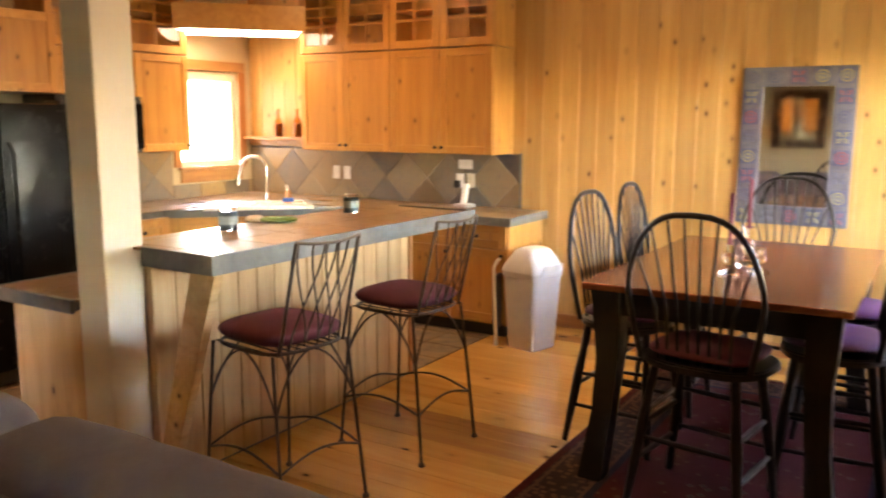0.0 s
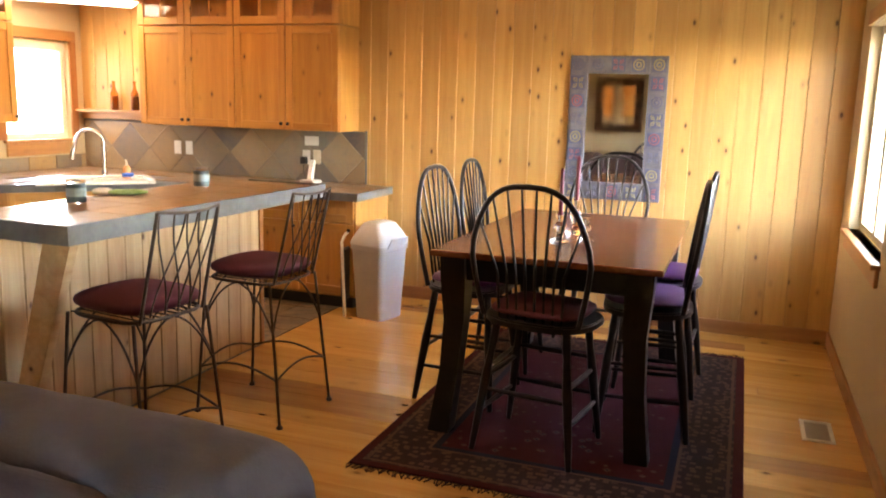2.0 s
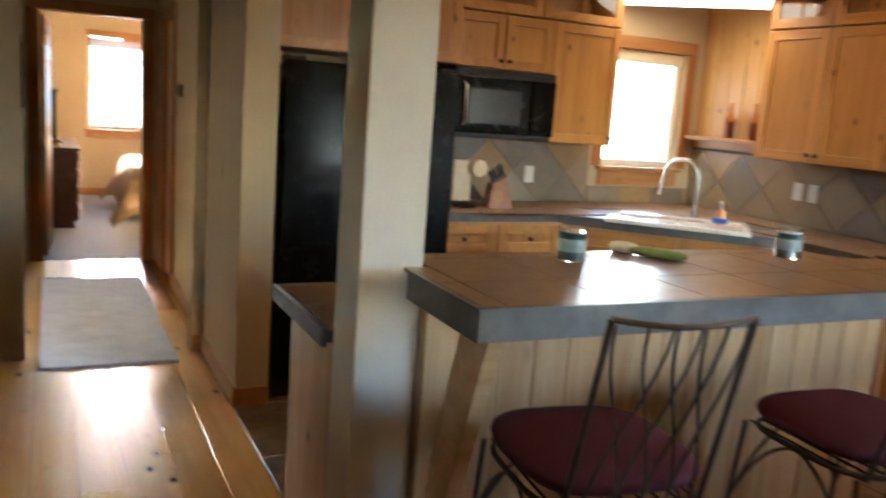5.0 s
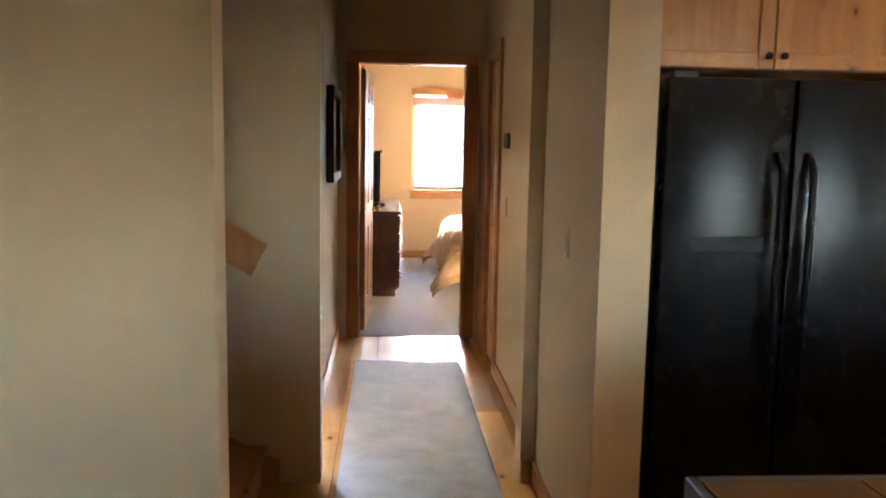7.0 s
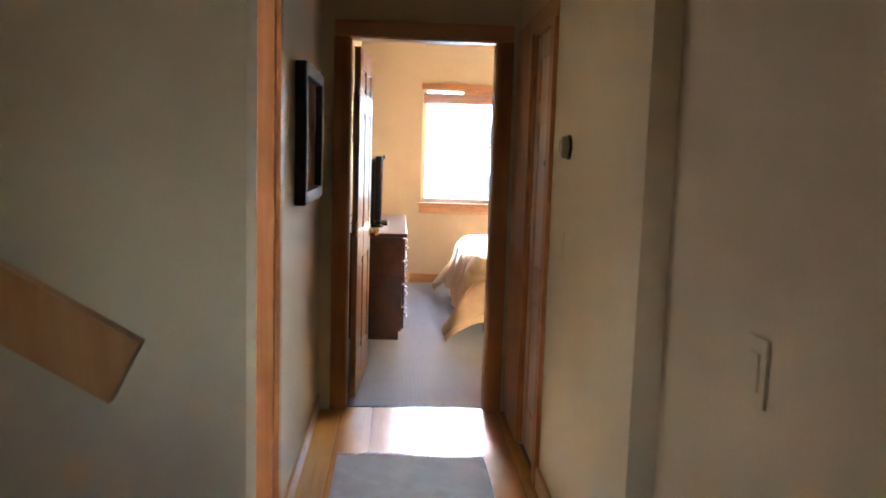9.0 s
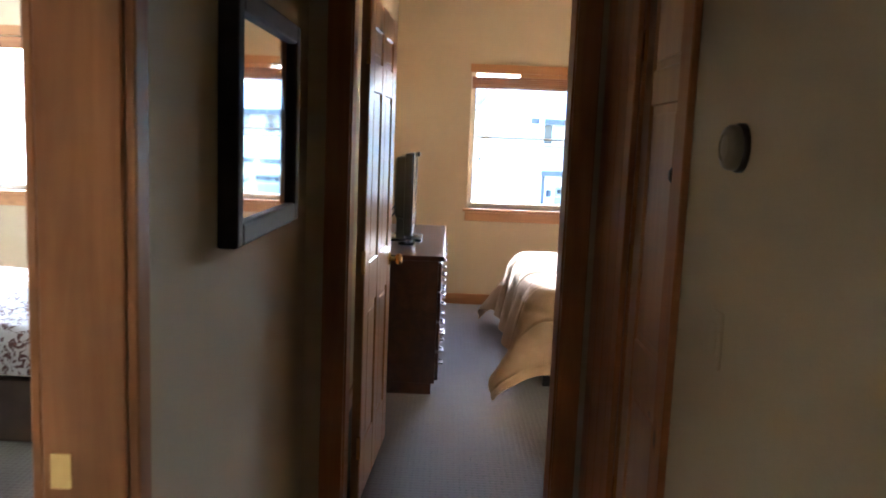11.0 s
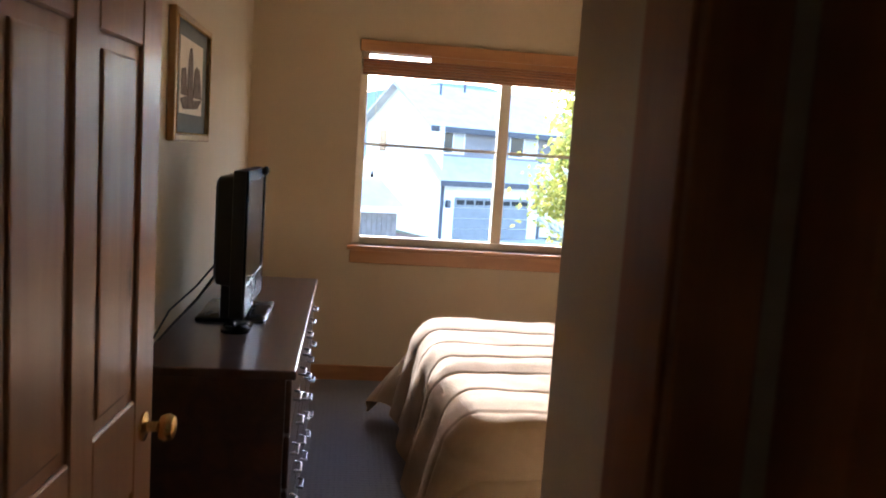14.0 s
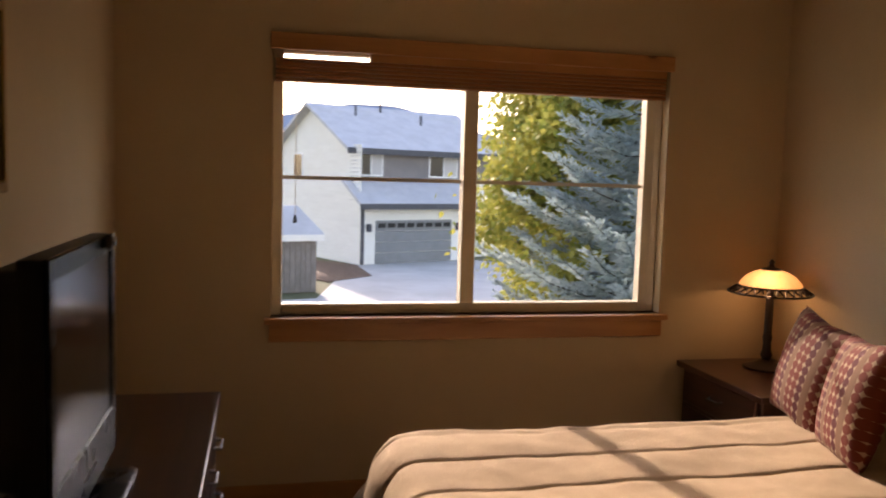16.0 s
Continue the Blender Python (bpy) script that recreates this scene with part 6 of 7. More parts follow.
for k in range(26):
    t, dt = 2 * math.pi * k / 26, math.pi / 26
    tube([(0.152 * math.cos(t - dt), 0.152 * math.sin(t - dt), 0.443), (0.192 * math.cos(t), 0.192 * math.sin(t), 0.414), (0.152 * math.cos(t + dt), 0.152 * math.sin(t + dt), 0.443)], 0.0055, 5, skirt)
tube([(0.196 * math.cos(t), 0.196 * math.sin(t), 0.411) for t in (2 * math.pi * k / 32 for k in range(32))], 0.006, 6, skirt, True)
part("pierced_skirt", skirt, BRONZE, tl, "pierced bronze skirt of the shade", smooth=60)
part("finial", lathe([(0.050, 0.532), (0.046, 0.540), (0.018, 0.548), (0.010, 0.562), (0.014, 0.572), (0.006, 0.588)], 14), BRONZE, tl, smooth=50)
part("bulb", lathe([(0.012, 0.425), (0.026, 0.445), (0.030, 0.465), (0.020, 0.488), (0.006, 0.495)], 14), glow("lamp_bulb", (1.0, 0.55, 0.22), 3.0), tl, "glowing bulb", smooth=60)
lamp("table_lamp_light", "POINT", 0.25, (1.0, 0.63, 0.34), Matrix.Translation((-11.70, 4.90, 0.647 + 0.405)), 0.03)

bl = thing("window_blind", Matrix.Identity(4), "raised reddish bamboo blind and pine valance at the bedroom window", "blind")
part("valance", boxes(((-11.998, 2.545, 2.092), (-11.976, 4.495, 2.165)), bevel=0.003), PINE_TRIM_Y, bl, "pine head board")
part("headrail", boxes(((-12.055, 2.99, 2.060), (-12.01, 4.47, 2.135))), PINE_TRIM_Y, bl)
for k in range(6):
    part("slat", boxes(((-12.085 + 0.002 * (k % 2), 2.568, 1.957 + 0.0175 * k), (-12.015 + 0.003 * (k % 2), 4.472, 1.971 + 0.0175 * k)), bevel=0.002), BLIND, bl)
part("cord", tube([(-12.02, 2.66, 1.96), (-12.02, 2.66, 1.36)], 0.0018, 5), CREAM_PAPER, bl)
part("tassel", lathe([(0.004, 1.355), (0.010, 1.325), (0.008, 1.318)], 8, at=(-12.02, 2.66, 0)), BRONZE, bl, "dark cord tassel")
for dy in (0.0, 0.012, 0.024):
    part("cord", tube([(-12.02, 4.43 + dy * 0.6, 1.96), (-12.015, 4.425 + dy, 0.93)], 0.0016, 5), CREAM_PAPER, bl)
kbl = thing("window_blind", Matrix.Identity(4), "raised pale pleated shade at the top of the kitchen window", "blind")
part("folded_shade", boxes(((W - 0.07, 5.73, 1.93), (W - 0.02, 6.42, 2.015)), bevel=0.004), CREAM_PAPER, kbl)

# ---- guest bedroom seen from the hall ----
gb = thing("guest_bed", Matrix.Identity(4), "guest bed with a brown skirt and a floral quilt", "bed")
part("mattress", boxes(((-9.75, -2.2, 0.30), (-8.30, 0.62, 0.53)), bevel=0.05), WHITE_PLASTIC, gb)
part("bed_skirt", boxes(((-9.76, -2.2, 0.004), (-8.28, 0.63, 0.30)), bevel=0.004), mottled("brown_bed_skirt", (0.075, 0.05, 0.04), (0.10, 0.07, 0.055), 6, 0.9), gb, "brown pleated bed skirt")
tagged(mesh_object("guest_quilt", comforter(-9.75, -8.30, -2.1, 0.62, 0.56, 0.26, 0.35, 7, (1, 1, 0, 1)), quilt_material("floral_quilt_cloth"), 60), "white quilt with brown floral print on the guest bed", "bedding")
gd = thing("guest_dresser", Matrix.Identity(4), "low dark wooden chest in the guest bedroom", "dresser")
part("body", boxes(((-8.57, 1.05, 0.003), (-7.75, 1.50, 0.60)), bevel=0.004), MAHOGANY_X, gd)
part("top", boxes(((-8.60, 1.02, 0.601), (-7.72, 1.53, 0.63)), bevel=0.005), MAHOGANY_X, gd)
gbl = thing("window_blind", Matrix.Identity(4), "raised blind at the guest bedroom window", "blind")
part("folded_blind", boxes(((-12.08, -1.89, 2.14), (-12.01, -0.40, 2.245)), bevel=0.004), BLIND, gbl)

# ---- outdoors ----
GZ = -3.05
structure("ground", boxes(((-900, -700, GZ - 0.5), (700, 700, GZ))), mottled("dry_lawn", (0.075, 0.085, 0.028), (0.13, 0.12, 0.05), 0.35, 0.95, 0, 30, 0.4, 0.02), "dry green lawn reaching the horizon")
CONC = mottled("pale_concrete", (0.42, 0.40, 0.36), (0.52, 0.50, 0.46), 0.6, 0.85, 0, 40, 0.3, 0.004)
structure("road_driveway", prism([(-49.3, 7.0), (-53.0, 13.2), (-45.0, 18.5), (-27, 21.0), (-22.0, 16.0), (-24, -6.0), (-34, -8.0), (-38, 4.5)], GZ, GZ + 0.03), CONC, "sunlit pale concrete driveway and road")
structure("ground_mulch", prism([(-49.0, 7.2), (-44.5, 7.4), (-42.5, 5.3), (-48, 2.0), (-60, -2.5)], GZ, GZ + 0.05), mottled("bark_mulch", (0.10, 0.055, 0.03), (0.16, 0.09, 0.05), 3, 0.95, 0, 40, 0.6, 0.03), "brown bark mulch bed beside the house")

SIDING = mottled("cream_siding", (0.76, 0.73, 0.65), (0.82, 0.79, 0.71), 0.6, 0.8)
SIDING2 = mottled("brown_siding", (0.20, 0.18, 0.17), (0.25, 0.225, 0.21), 0.8, 0.85)
SHINGLE = mottled("grey_shingles", (0.46, 0.455, 0.46), (0.54, 0.535, 0.54), 1.5, 0.9, 0, 18, 0.5, 0.02)
GARAGE = mottled("grey_garage_door", (0.19, 0.195, 0.19), (0.23, 0.235, 0.23), 2, 0.6)
FASCIA = mottled("dark_fascia", (0.06, 0.06, 0.065), (0.08, 0.08, 0.085), 4, 0.6)
house = thing("neighbour_house", Matrix(((-0.423, -0.906, 0, -49.0), (0.906, -0.423, 0, 7.4), (0, 0, 1, GZ), (0, 0, 0, 1))), "two-storey house with cream siding, grey roof and garage", "house")
# local x runs along the front to the far end, local y into the house
part("wall", boxes(((0, 0, 0), (6.6, 9.0, 3.2)), ((0, 1.2, 3.2), (9.5, 9.0, 6.1))), SIDING, house, "cream lap siding")
part("wall", boxes(((6.6, 1.2, 0), (9.5, 9.0, 3.2))), SIDING, house)
for k in range(30):
    part("siding_board", boxes(((-0.03, 0.02, 0.1 + 0.2 * k), (-0.002, 8.98, 0.28 + 0.2 * k))), SIDING, house)
part("wall_panel", boxes(((0.05, 1.16, 4.3), (9.5, 1.199, 6.05))), SIDING2, house, "brown siding of the upper front")
gable = bmesh.new()
g0 = [gable.verts.new((0, y, z)) for y, z in ((1.2, 6.1), (9.0, 6.1), (5.1, 8.2))]
g1 = [gable.verts.new((9.5, y, z)) for y, z in ((1.2, 6.1), (9.0, 6.1), (5.1, 8.2))]
gable.faces.new(g0), gable.faces.new(g1[::-1])
for i in range(3):
    gable.faces.new((g0[i], g0[(i + 1) % 3], g1[(i + 1) % 3], g1[i]))
bmesh.ops.recalc_face_normals(gable, faces=gable.faces)
part("gable", gable, SIDING, house)
def slope(x0, x1, ya, za, yb, zb, t=0.18):
    return prism([(ya, za), (yb, zb), (yb, zb + t), (ya, za + t)], x0, x1)
TURN_X = Matrix(((0, 0, 1, 0), (1, 0, 0, 0), (0, 1, 0, 0), (0, 0, 0, 1)))
part("roof", slope(-0.5, 10.0, 0.6, 5.75, 5.1, 8.22), SHINGLE, house, "grey shingled roof slope").matrix_local = TURN_X
part("roof", slope(-0.5, 10.0, 9.6, 5.75, 5.1, 8.22), SHINGLE, house).matrix_local = TURN_X
part("porch_roof", slope(-0.5, 7.1, -0.7, 3.0, 1.25, 4.25), SHINGLE, house, "lower grey roof over the garage").matrix_local = TURN_X
part("fascia", boxes(((-0.5, 0.52, 5.62), (10.0, 0.60, 5.92)), ((-0.5, -0.78, 2.86), (7.1, -0.70, 3.14))), FASCIA, house)
for x in (-0.03, 6.45):
    part("corner_board", boxes(((x, -0.04, 0), (x + 0.2, -0.002, 3.0))), FASCIA, house)
for k in range(4):
    gd_ = part("garage_panel", boxes(((0.85, -0.05, 0.04 + 0.56 * k), (5.75, -0.003, 0.58 + 0.56 * k)), bevel=0.015), GARAGE, house)
for k in range(8):
    part("garage_window", boxes(((0.98 + 0.6 * k, -0.06, 1.88), (1.46 + 0.6 * k, -0.051, 2.12))), SCREEN, house)
for x0, x1, y0, z0, z1 in ((0.5, 2.0, 1.13, 4.5, 5.7), (5.0, 7.0, 1.13, 4.5, 5.7)):
    w_ = part("window", boxes(((x0, y0, z0), (x1, y0 + 0.028, z1))), WHITE_PLASTIC, house, "white framed window")
    part("pane", boxes(((x0 + 0.08, y0 - 0.01, z0 + 0.08), ((x0 + x1) / 2 - 0.04, y0 - 0.001, z1 - 0.08))), SCREEN, w_)
    part("pane", boxes((((x0 + x1) / 2 + 0.04, y0 - 0.01, z0 + 0.08), (x1 - 0.08, y0 - 0.001, z1 - 0.08))), GREY_PLASTIC, w_)
sw_ = part("window", boxes(((-0.06, 6.2, 4.3), (-0.031, 7.3, 5.7))), WHITE_PLASTIC, house)
part("pane", boxes(((-0.07, 6.3, 4.4), (-0.061, 7.2, 5.6))), SCREEN, sw_)
for x in (0.4, 6.15):
    part("wall_lantern", boxes(((x - 0.1, -0.25, 1.7), (x + 0.1, -0.003, 2.1)), bevel=0.03), FASCIA, house)
for x, y, z in ((2.0, 4.0, 7.6), (6.0, 3.4, 7.2), (4.0, 4.6, 7.9)):
    part("vent_pipe", tube([(x, y, z), (x, y, z + 0.8)], 0.07, 8), FASCIA, house)

hut = thing("utility_shed", pose(-40.4, 3.45, GZ, 0, 0, 14), "small grey wooden shed with a pale roof", "shed")
part("wall", boxes(((-0.9, -0.95, 0), (0.9, 0.95, 2.0))), mottled("weathered_boards", (0.16, 0.14, 0.12), (0.24, 0.21, 0.18), 2, 0.9), hut)
for k in range(9):
    part("board", boxes(((0.901, -0.94 + 0.21 * k, 0.02), (0.93, -0.75 + 0.21 * k, 2.0))), mottled("weathered_board", (0.18, 0.155, 0.13), (0.25, 0.22, 0.19), 2, 0.9) if k == 0 else bpy.data.materials["weathered_board"], hut)
part("eave", boxes(((-1.15, -1.2, 2.0), (1.15, 1.2, 2.25))), SIDING, hut)
rf = bmesh.new()
base_ = [rf.verts.new(v) for v in ((-1.15, -1.2, 2.25), (1.15, -1.2, 2.25), (1.15, 1.2, 2.25), (-1.15, 1.2, 2.25))]
tip_ = [rf.verts.new(v) for v in ((-0.2, -0.4, 3.3), (0.2, -0.4, 3.3), (0.2, 0.4, 3.3), (-0.2, 0.4, 3.3))]
rf.faces.new(base_[::-1]), rf.faces.new(tip_)
for i in range(4):
    rf.faces.new((base_[i], base_[(i + 1) % 4], tip_[(i + 1) % 4], tip_[i]))
part("roof", rf, SHINGLE, hut, "pale grey roof")

ridge = thing("far_ridge", Matrix.Identity(4), "distant wooded ridge on the skyline, tinted blue for haze", "hill", kind="structure")
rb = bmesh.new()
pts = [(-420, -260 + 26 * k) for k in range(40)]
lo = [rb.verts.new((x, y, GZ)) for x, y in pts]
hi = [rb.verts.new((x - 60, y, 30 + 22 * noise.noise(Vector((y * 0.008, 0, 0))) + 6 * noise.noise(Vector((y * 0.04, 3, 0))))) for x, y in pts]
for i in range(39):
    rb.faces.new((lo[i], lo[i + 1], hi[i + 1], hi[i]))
# distance haze is painted into the slope as a pale blue-grey base colour
part("slope", rb, mottled("haze_tinted_woods", (0.22, 0.26, 0.33), (0.26, 0.30, 0.37), 0.05, 1.0), ridge)


def leaves(name, points, size, seed, flat=False):
    """Many small leaf blades at the points given; each a bent diamond."""
    rs = np.random.RandomState(seed)
    k = len(points)
    P = np.array(points)
    a = rs.normal(size=(k, 3))
    a /= np.linalg.norm(a, axis=1)[:, None]
    b = np.cross(a, rs.normal(size=(k, 3)))
    b /= np.linalg.norm(b, axis=1)[:, None]
    s = size * rs.uniform(0.6, 1.35, (k, 1))
    quad = np.stack([P - a * s, P - b * s * 0.7 + 0.2 * s, P + a * s, P + b * s * 0.7 + 0.2 * s], 1).reshape(-1, 3)
    me = bpy.data.meshes.new(name)
    me.from_pydata(quad.tolist(), [], (np.arange(4 * k).reshape(-1, 4)).tolist())
    return me


def leaf_material(name, a, b):
    m, n, l, p = base_material(name, 0.6, spec=0.3)
    g = n.new("ShaderNodeNewGeometry")
    l.new(mix(n, l, g.outputs["Random Per Island"], a, b), p.inputs["Base Color"])
    p.inputs["Subsurface Weight"].default_value = 0.0
    tr = n.new("ShaderNodeBsdfTranslucent")
    l.new(mix(n, l, g.outputs["Random Per Island"], a, b), tr.inputs[0])
    ms = n.new("ShaderNodeMixShader")
    ms.inputs[0].default_value = 0.35
    l.new(p.outputs[0], ms.inputs[1])
    l.new(tr.outputs[0], ms.inputs[2])
    l.new(ms.outputs[0], n["Material Output"].inputs[0])
    return m


BARK = mottled("grey_bark", (0.20, 0.18, 0.15), (0.34, 0.31, 0.26), 5, 0.9, 0, 40, 0.5, 0.01)
SPRUCE_BARK = mottled("spruce_bark", (0.08, 0.06, 0.045), (0.12, 0.09, 0.07), 8, 0.95)
ASPEN_LEAF = leaf_material("aspen_leaf", (0.26, 0.30, 0.06), (0.50, 0.44, 0.10))
NEEDLE = leaf_material("blue_spruce_needles", (0.34, 0.42, 0.40), (0.56, 0.63, 0.61))


def aspen(m, seed, height, spread):
    rs = np.random.RandomState(seed)
    t = thing("aspen_tree", m, "aspen with yellow-green autumn leaves outside the window", "tree")
    part("trunk", tube([(0, 0, 0), (0.05, 0.03, height * 0.35), (-0.05, 0.05, height * 0.7), (0, 0, height * 0.97)], [0.16, 0.12, 0.07, 0.015], 10), BARK, t, smooth=60)
    pts = []
    limb = bmesh.new()
    for k in range(46):
        z = height * (0.12 + 0.84 * (k + rs.rand()) / 46)
        a = rs.rand() * 6.283
        r = spread * (0.45 + 0.65 * rs.rand()) * math.sin(math.pi * (0.10 + 0.86 * (z / height)) ** 0.8) ** 0.7
        e = Vector((r * math.cos(a), r * math.sin(a), z + r * 0.35))
        mid = e * 0.5 + Vector((0, 0, z * 0.5 - r * 0.04))
        tube([(0, 0, z), mid, e], [0.03, 0.018, 0.005], 5, limb)
        for j in range(700):
            f = 0.25 + 0.8 * rs.rand() ** 0.7
            c = Vector((0, 0, z)).lerp(e, f)
            pts.append(c + Vector(rs.normal(0, 0.24, 3)))
    part("limbs", limb, BARK, t)
    me = leaves("crown", pts, 0.066, seed)
    me.materials.append(ASPEN_LEAF)
    cr = new("crown", me)
    cr.parent = t
    tagged(cr, "yellow-green leaves", kind="stuff")


def spruce(m, seed, height, spread):
    rs = np.random.RandomState(seed)
    t = thing("blue_spruce", m, "blue spruce with dense silvery branches outside the window", "tree")
    part("trunk", tube([(0, 0, 0), (0, 0, height * 0.5), (0, 0, height)], [0.17, 0.10, 0.01], 10), SPRUCE_BARK, t, smooth=60)
    V, F = [], []
    limb = bmesh.new()
    def blade(p, d, up, ln, w):
        side = d.cross(up)
        side = side.normalized() if side.length > 1e-4 else Vector((1, 0, 0))
        i = len(V)
        nrm = side.cross(d).normalized()
        V.extend([p, p + d * ln * 0.45 + side * w, p + d * ln, p + d * ln * 0.45 - side * w, p + d * ln * 0.4 + nrm * w, p + d * ln * 0.4 - nrm * w])
        F.extend([(i, i + 1, i + 2, i + 3), (i, i + 4, i + 2, i + 5)])
    tiers = 36
    for k in range(tiers):
        z = height * (0.04 + 0.93 * k / tiers)
        R = spread * (1 - z / height) ** 0.85
        for q in range(max(5, int(11 * (1 - k / tiers)) + 4)):
            a = rs.rand() * 6.283
            r = R * rs.uniform(0.75, 1.12)
            pts = [Vector((r * f * math.cos(a), r * f * math.sin(a), z - 0.10 * r * math.sin(math.pi * f) + 0.16 * r * f * f)) for f in (0, 0.25, 0.5, 0.75, 1.0)]
            tube(pts, [0.022, 0.017, 0.012, 0.008, 0.004], 5, limb)
            steps = max(4, int(r / 0.10))
            for s in range(steps):
                f = 0.2 + 0.8 * s / steps
                j = min(3, int(f * 4))
                p = pts[j].lerp(pts[j + 1], f * 4 - j)
                d = (pts[j + 1] - pts[j]).normalized()
                for sg in (-1, 1, 0):
                    side = d.cross(Vector((0, 0, 1))).normalized() * sg
                    twig = (d * 0.8 + side * 0.9 + Vector((0, 0, rs.uniform(-0.15, 0.35)))).normalized()
                    ln = (0.34 * (1.05 - f) + 0.14) * rs.uniform(0.7, 1.2)
                    for u in range(4):
                        dd = (twig + Vector(rs.normal(0, 0.32, 3))).normalized()
                        blade(p + twig * ln * u * 0.26, dd, Vector((0, 0, 1)), ln * 0.55, 0.016)
    part("limbs", limb, SPRUCE_BARK, t)
    me = bpy.data.meshes.new("needles")
    me.from_pydata([tuple(v) for v in V], [], F)
    me.materials.append(NEEDLE)
    nd = new("needles", me)
    nd.parent = t
    tagged(nd, "silvery blue needle sprays", kind="stuff")


spruce(pose(-19.4, 8.35, GZ), 5, 8.3, 3.7)
aspen(pose(-23.4, 8.7, GZ), 8, 10.2, 2.8)
aspen(pose(-24.6, 10.9, GZ), 9, 10.2, 3.3)
aspen(pose(-21.6, 7.75, GZ), 12, 9.0, 1.5)

# ---- boards, planks and tiles ----
def chamfered(name, sx, sy, sz, c, material):
    """A slab with its origin at one corner whose top or front edges are eased."""
    bm = boxes(((0, 0, 0), (sx, sy, sz)))
    me = bpy.data.meshes.new(name)
    bmesh.ops.bevel(bm, geom=bm.edges[:], offset=c, segments=1, affect="EDGES")
    bm.to_mesh(me)
    bm.free()
    me.materials.append(material)
    return me


def piece(name, me, parent, at, rz=0):
    ob = new(name, me)
    ob.parent = parent
    ob.matrix_basis = pose(*at, 0, 0, rz)
    return ob


rnd = random.Random(11)
# north wall: vertical pine boards with eased edges
BW = 0.1457
me = chamfered("board", BW - 0.002, 0.020, TOP - 0.002, 0.0045, PINE_WALL)
for k in range(44):
    piece("board", me, wall_north, (W + BW * k, N - 0.0005, 0.001))
# bar wall boards, facing the dining side and the hall end
me = chamfered("bar_board", 0.018, 0.1205, 1.003, 0.004, PINE_BAR)
for k in range(16):
    piece("board", me, bar_wall, (-2.15, 3.036 + 0.1225 * k, 0.001))

# pine floor planks along x
floor = structure("floor", boxes(((-7.63, 1.60, -0.0205), (E, 2.884, -0.019)), ((-2.12, 2.87, -0.0205), (E, N, -0.019)), ((-3.45, -2.5, -0.0205), (E, 1.60, -0.019))), GROUT, "honey-coloured knotty pine plank floor")
PW = 5.385 / 31
rest = bmesh.new()
y = -2.5
while y < N - 0.01:
    y1 = min(y + PW, N)
    x0 = -3.45 if y < 1.60 else (-7.62 if y1 < 2.95 and y > 1.6 else -2.12)
    if 1.6 <= y < 2.87 and y1 > 2.89:
        x0 = -2.12
    x = x0
    while x < E - 0.02:
        ln = min(rnd.uniform(1.6, 3.4), E - x)
        if E - (x + ln) < 0.4:
            ln = E - x
        if y < 0.2:
            box(rest, (x + 0.001, y + 0.001, -0.0185), (x + ln - 0.001, y1 - 0.001, 0.0))
        else:
            piece("plank", chamfered("plank", ln - 0.002, y1 - y - 0.0016, 0.0185, 0.0007, PINE_FLOOR_DARK if rnd.random() < 0.07 else PINE_FLOOR), floor, (x + 0.001, y + 0.001, -0.0185))
        x += ln
    y += PW
box(rest, (-7.57, 2.8855, -0.0185), (-5.035, 2.944, 0.0))
tagged(part("rest_of_planks", rest, PINE_FLOOR, floor), kind="stuff")

# slate floor tiles of the kitchen
slate_floor = structure("floor_slate", boxes(((W, 2.885, -0.0205), (-2.125, N, -0.006))), GROUT, "dark slate kitchen floor tiles")
T = 0.305
me = chamfered("tile", T - 0.006, T - 0.006, 0.010, 0.002, SLATE_FLOOR)
for i in range(10):
    for j in range(13):
        x, yy = -2.128 - T * (i + 1), 2.888 + T * j
        if x < W - 0.2 or yy + T > N + 0.1:
            continue
        piece("tile", me, slate_floor, (x + 0.003, yy + 0.003, -0.0095))


def clip(poly, axis, limit, keep_less):
    out = []
    for a, b in zip(poly, poly[1:] + poly[:1]):
        ia, ib = (a[axis] <= limit) == keep_less, (b[axis] <= limit) == keep_less
        if ia:
            out.append(a)
        if ia != ib:
            t = (limit - a[axis]) / (b[axis] - a[axis])
            out.append((a[0] + t * (b[0] - a[0]), a[1] + t * (b[1] - a[1])))
    return out


def tile_field(parent, u0, u1, v0, v1, size, turn, depth, material, place, origin=(0, 0), gap=0.006, skip=None):
    """Flat tiles of a size, turned by so many degrees, cut to a rectangle; place(ob) sets each into the world."""
    c, s = math.cos(radians(turn)), math.sin(radians(turn))
    reach = int((abs(u1 - u0) + abs(v1 - v0)) / size) + 2
    for i in range(-reach, reach):
        for j in range(-reach, reach):
            h = size / 2 - gap / 2
            cx, cy = (i + 0.5) * size, (j + 0.5) * size
            poly = [(origin[0] + c * (cx + a) - s * (cy + b), origin[1] + s * (cx + a) + c * (cy + b)) for a, b in ((-h, -h), (h, -h), (h, h), (-h, h))]
            for axis, lim, less in ((0, u0, False), (0, u1, True), (1, v0, False), (1, v1, True)):
                poly = clip(poly, axis, lim, less) if poly else poly
            if len(poly) < 3:
                continue
            area = 0.5 * abs(sum(p[0] * q[1] - q[0] * p[1] for p, q in zip(poly, poly[1:] + poly[:1])))
            mu, mv = sum(p[0] for p in poly) / len(poly), sum(p[1] for p in poly) / len(poly)
            if area < 0.0006 or (skip and skip(mu, mv)):
                continue
            ob = part("tile", prism([(p[0] - mu, p[1] - mv) for p in poly], 0, depth), material, parent)
            place(ob, mu, mv)


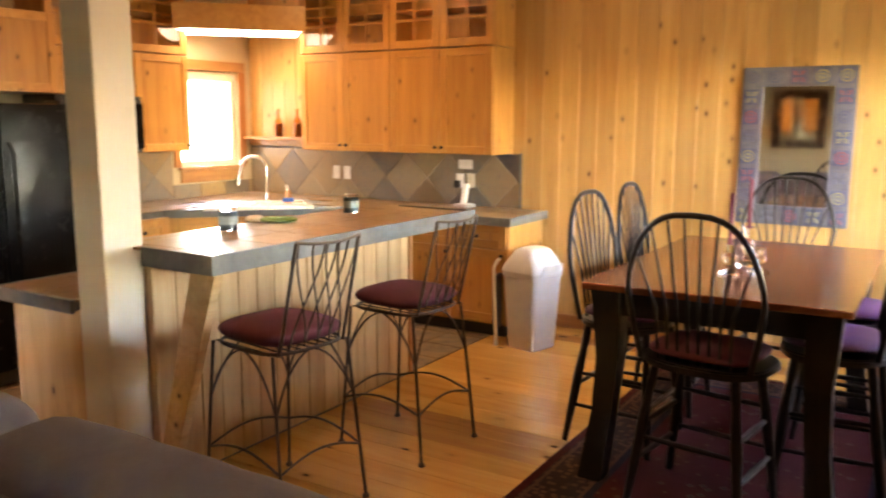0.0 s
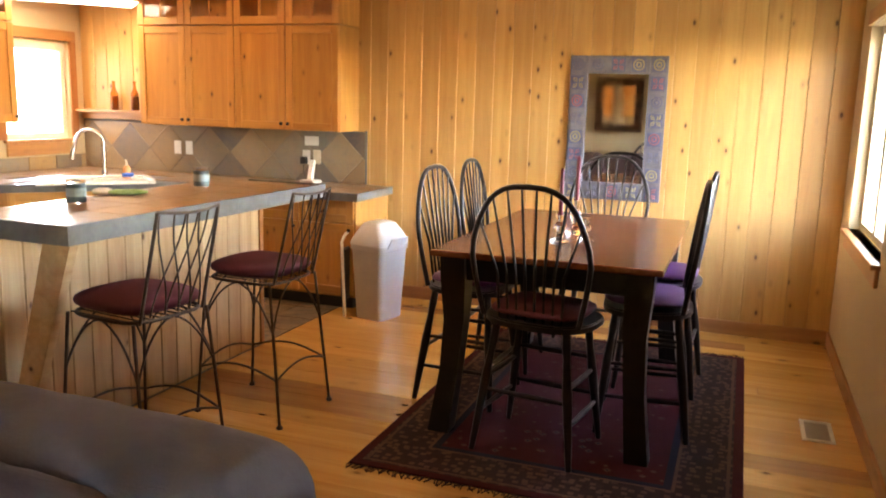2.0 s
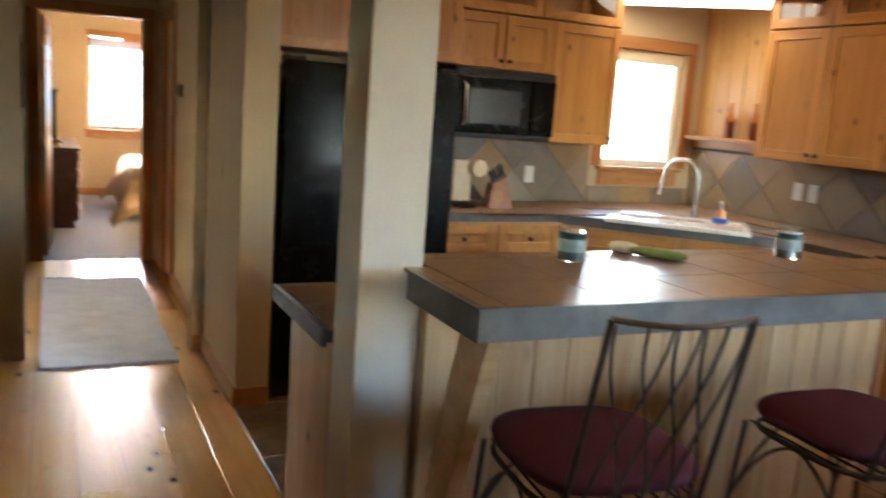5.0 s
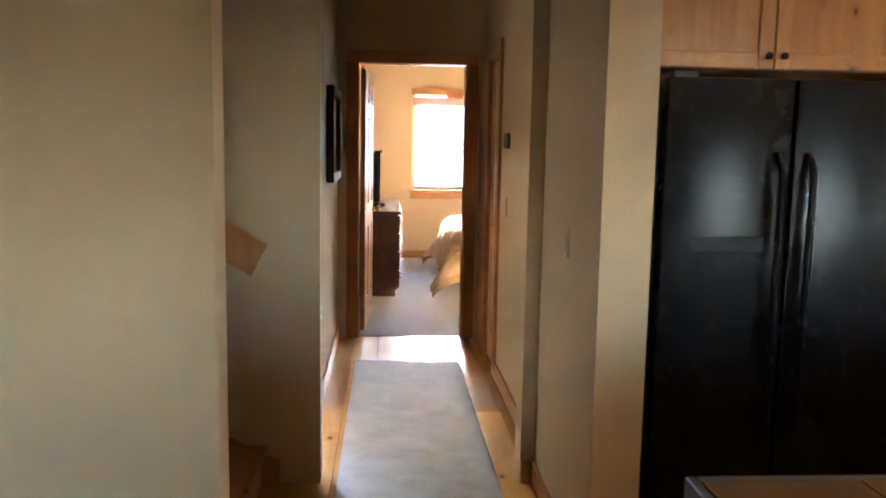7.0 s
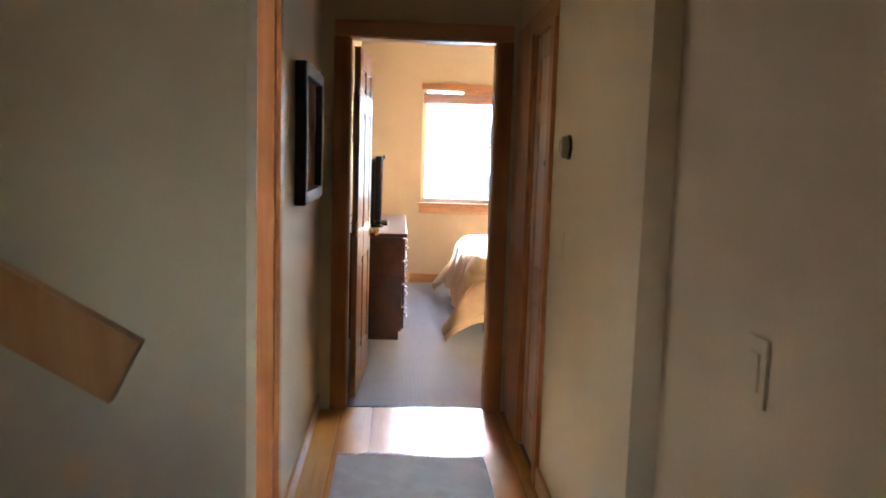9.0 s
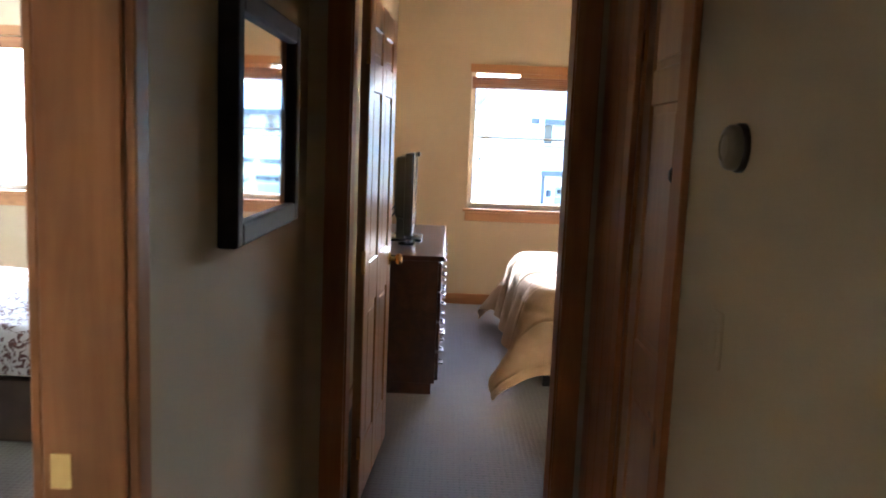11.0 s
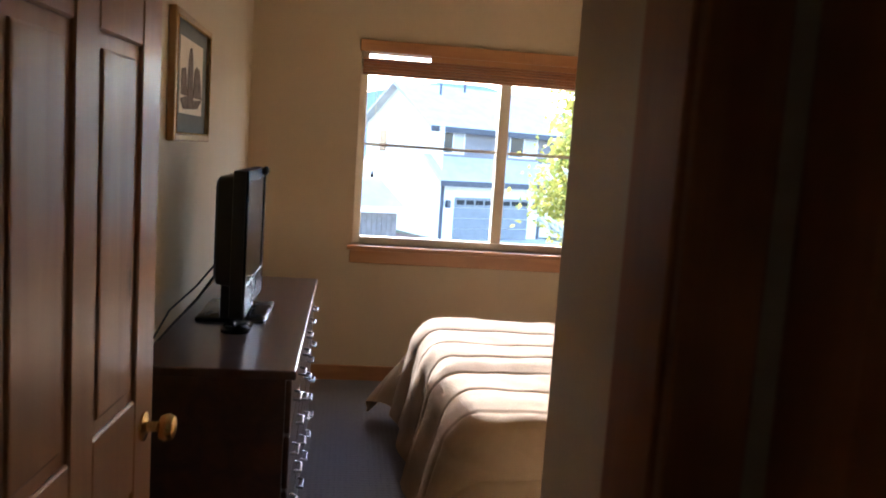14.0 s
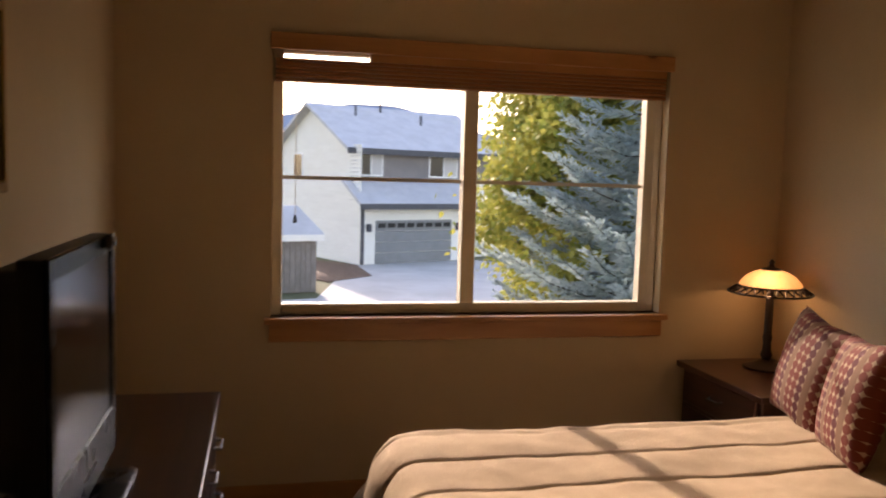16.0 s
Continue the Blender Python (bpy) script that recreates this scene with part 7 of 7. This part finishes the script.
# slate backsplash, laid on the diagonal
bs = structure("trim_backsplash", boxes(((W + 0.001, N - 0.0045, CT + 0.001), (-2.16, N - 0.001, 1.327)), ((-5.037, N - 0.0045, 1.3275), (-4.105, N - 0.001, 1.345)), ((W + 0.0005, 4.02, CT + 0.001), (W + 0.0045, N - 0.005, 1.02)), ((W + 0.0005, 4.02, 1.021), (W + 0.0045, 5.62, 1.33))), GROUT, "slate tile backsplash laid on the diagonal")
def on_north(ob, u, v):
    ob.matrix_basis = Matrix.Translation((u, N - 0.0046, v)) @ Matrix.Rotation(radians(90), 4, "X")
def on_west(ob, u, v):
    ob.matrix_basis = Matrix.Translation((W + 0.0046, u, v)) @ Matrix(((0, 0, 1, 0), (1, 0, 0, 0), (0, 1, 0, 0), (0, 0, 0, 1)))
tile_field(bs, W + 0.012, -2.165, CT + 0.004, 1.325, 0.300, 45, 0.007, SLATE_WALL, on_north, (-3.45, 1.11))
tile_field(bs, 4.02, 5.62, CT + 0.004, 1.325, 0.300, 45, 0.007, SLATE_WALL, on_west, (5.0, 1.11))
tile_field(bs, 5.625, N - 0.014, CT + 0.004, 1.018, 0.300, 0, 0.007, SLATE_WALL, on_west, (5.625, CT))
part("edge_strip", boxes(((-2.162, N - 0.014, CT + 0.001), (-2.148, N - 0.0008, 1.335))), SLATE_EDGE, bs, "grey slate end strip")

# slate tiles on the bar, the low counter and the kitchen counter
def on_top(z):
    def put(ob, u, v):
        ob.matrix_basis = Matrix.Translation((u, v, z))
    return put
tile_field(bar, -2.165, -1.672, 2.972, 3.045, 0.305, 0, 0.011, SLATE_TOP, on_top(1.0585), (-1.665, 2.972), gap=0.004)
tile_field(bar, -2.352, -1.662, 3.047, 4.69, 0.305, 0, 0.011, SLATE_TOP, on_top(1.0585), (-1.665, 3.047), gap=0.004)
tile_field(bar, -2.145, -1.655, 4.69, 4.886, 0.305, 0, 0.011, SLATE_TOP, on_top(1.0585), (-1.665, 4.69), gap=0.004)
tile_field(lt, -2.908, -2.365, 2.832, 4.955, 0.305, 0, 0.010, SLATE_TOP, on_top(0.8385), (-2.948, 2.832), gap=0.004)
def off_counter(u, v):
    return (v < 5.95 and u > -4.40 and (u + 4.40) - (v - 4.97) > -0.12) or (abs((u + 3.93) * 0.695 + (v - 5.52) * 0.72) < 0.47 and -0.18 < -(u + 3.93) * 0.72 + (v - 5.52) * 0.695 < 0.5)
tile_field(counter, W + 0.006, -1.945, 4.03, N - 0.016, 0.305, 0, 0.008, SLATE_TOP, on_top(CT - 0.0078), (-1.945, 5.965), skip=off_counter)
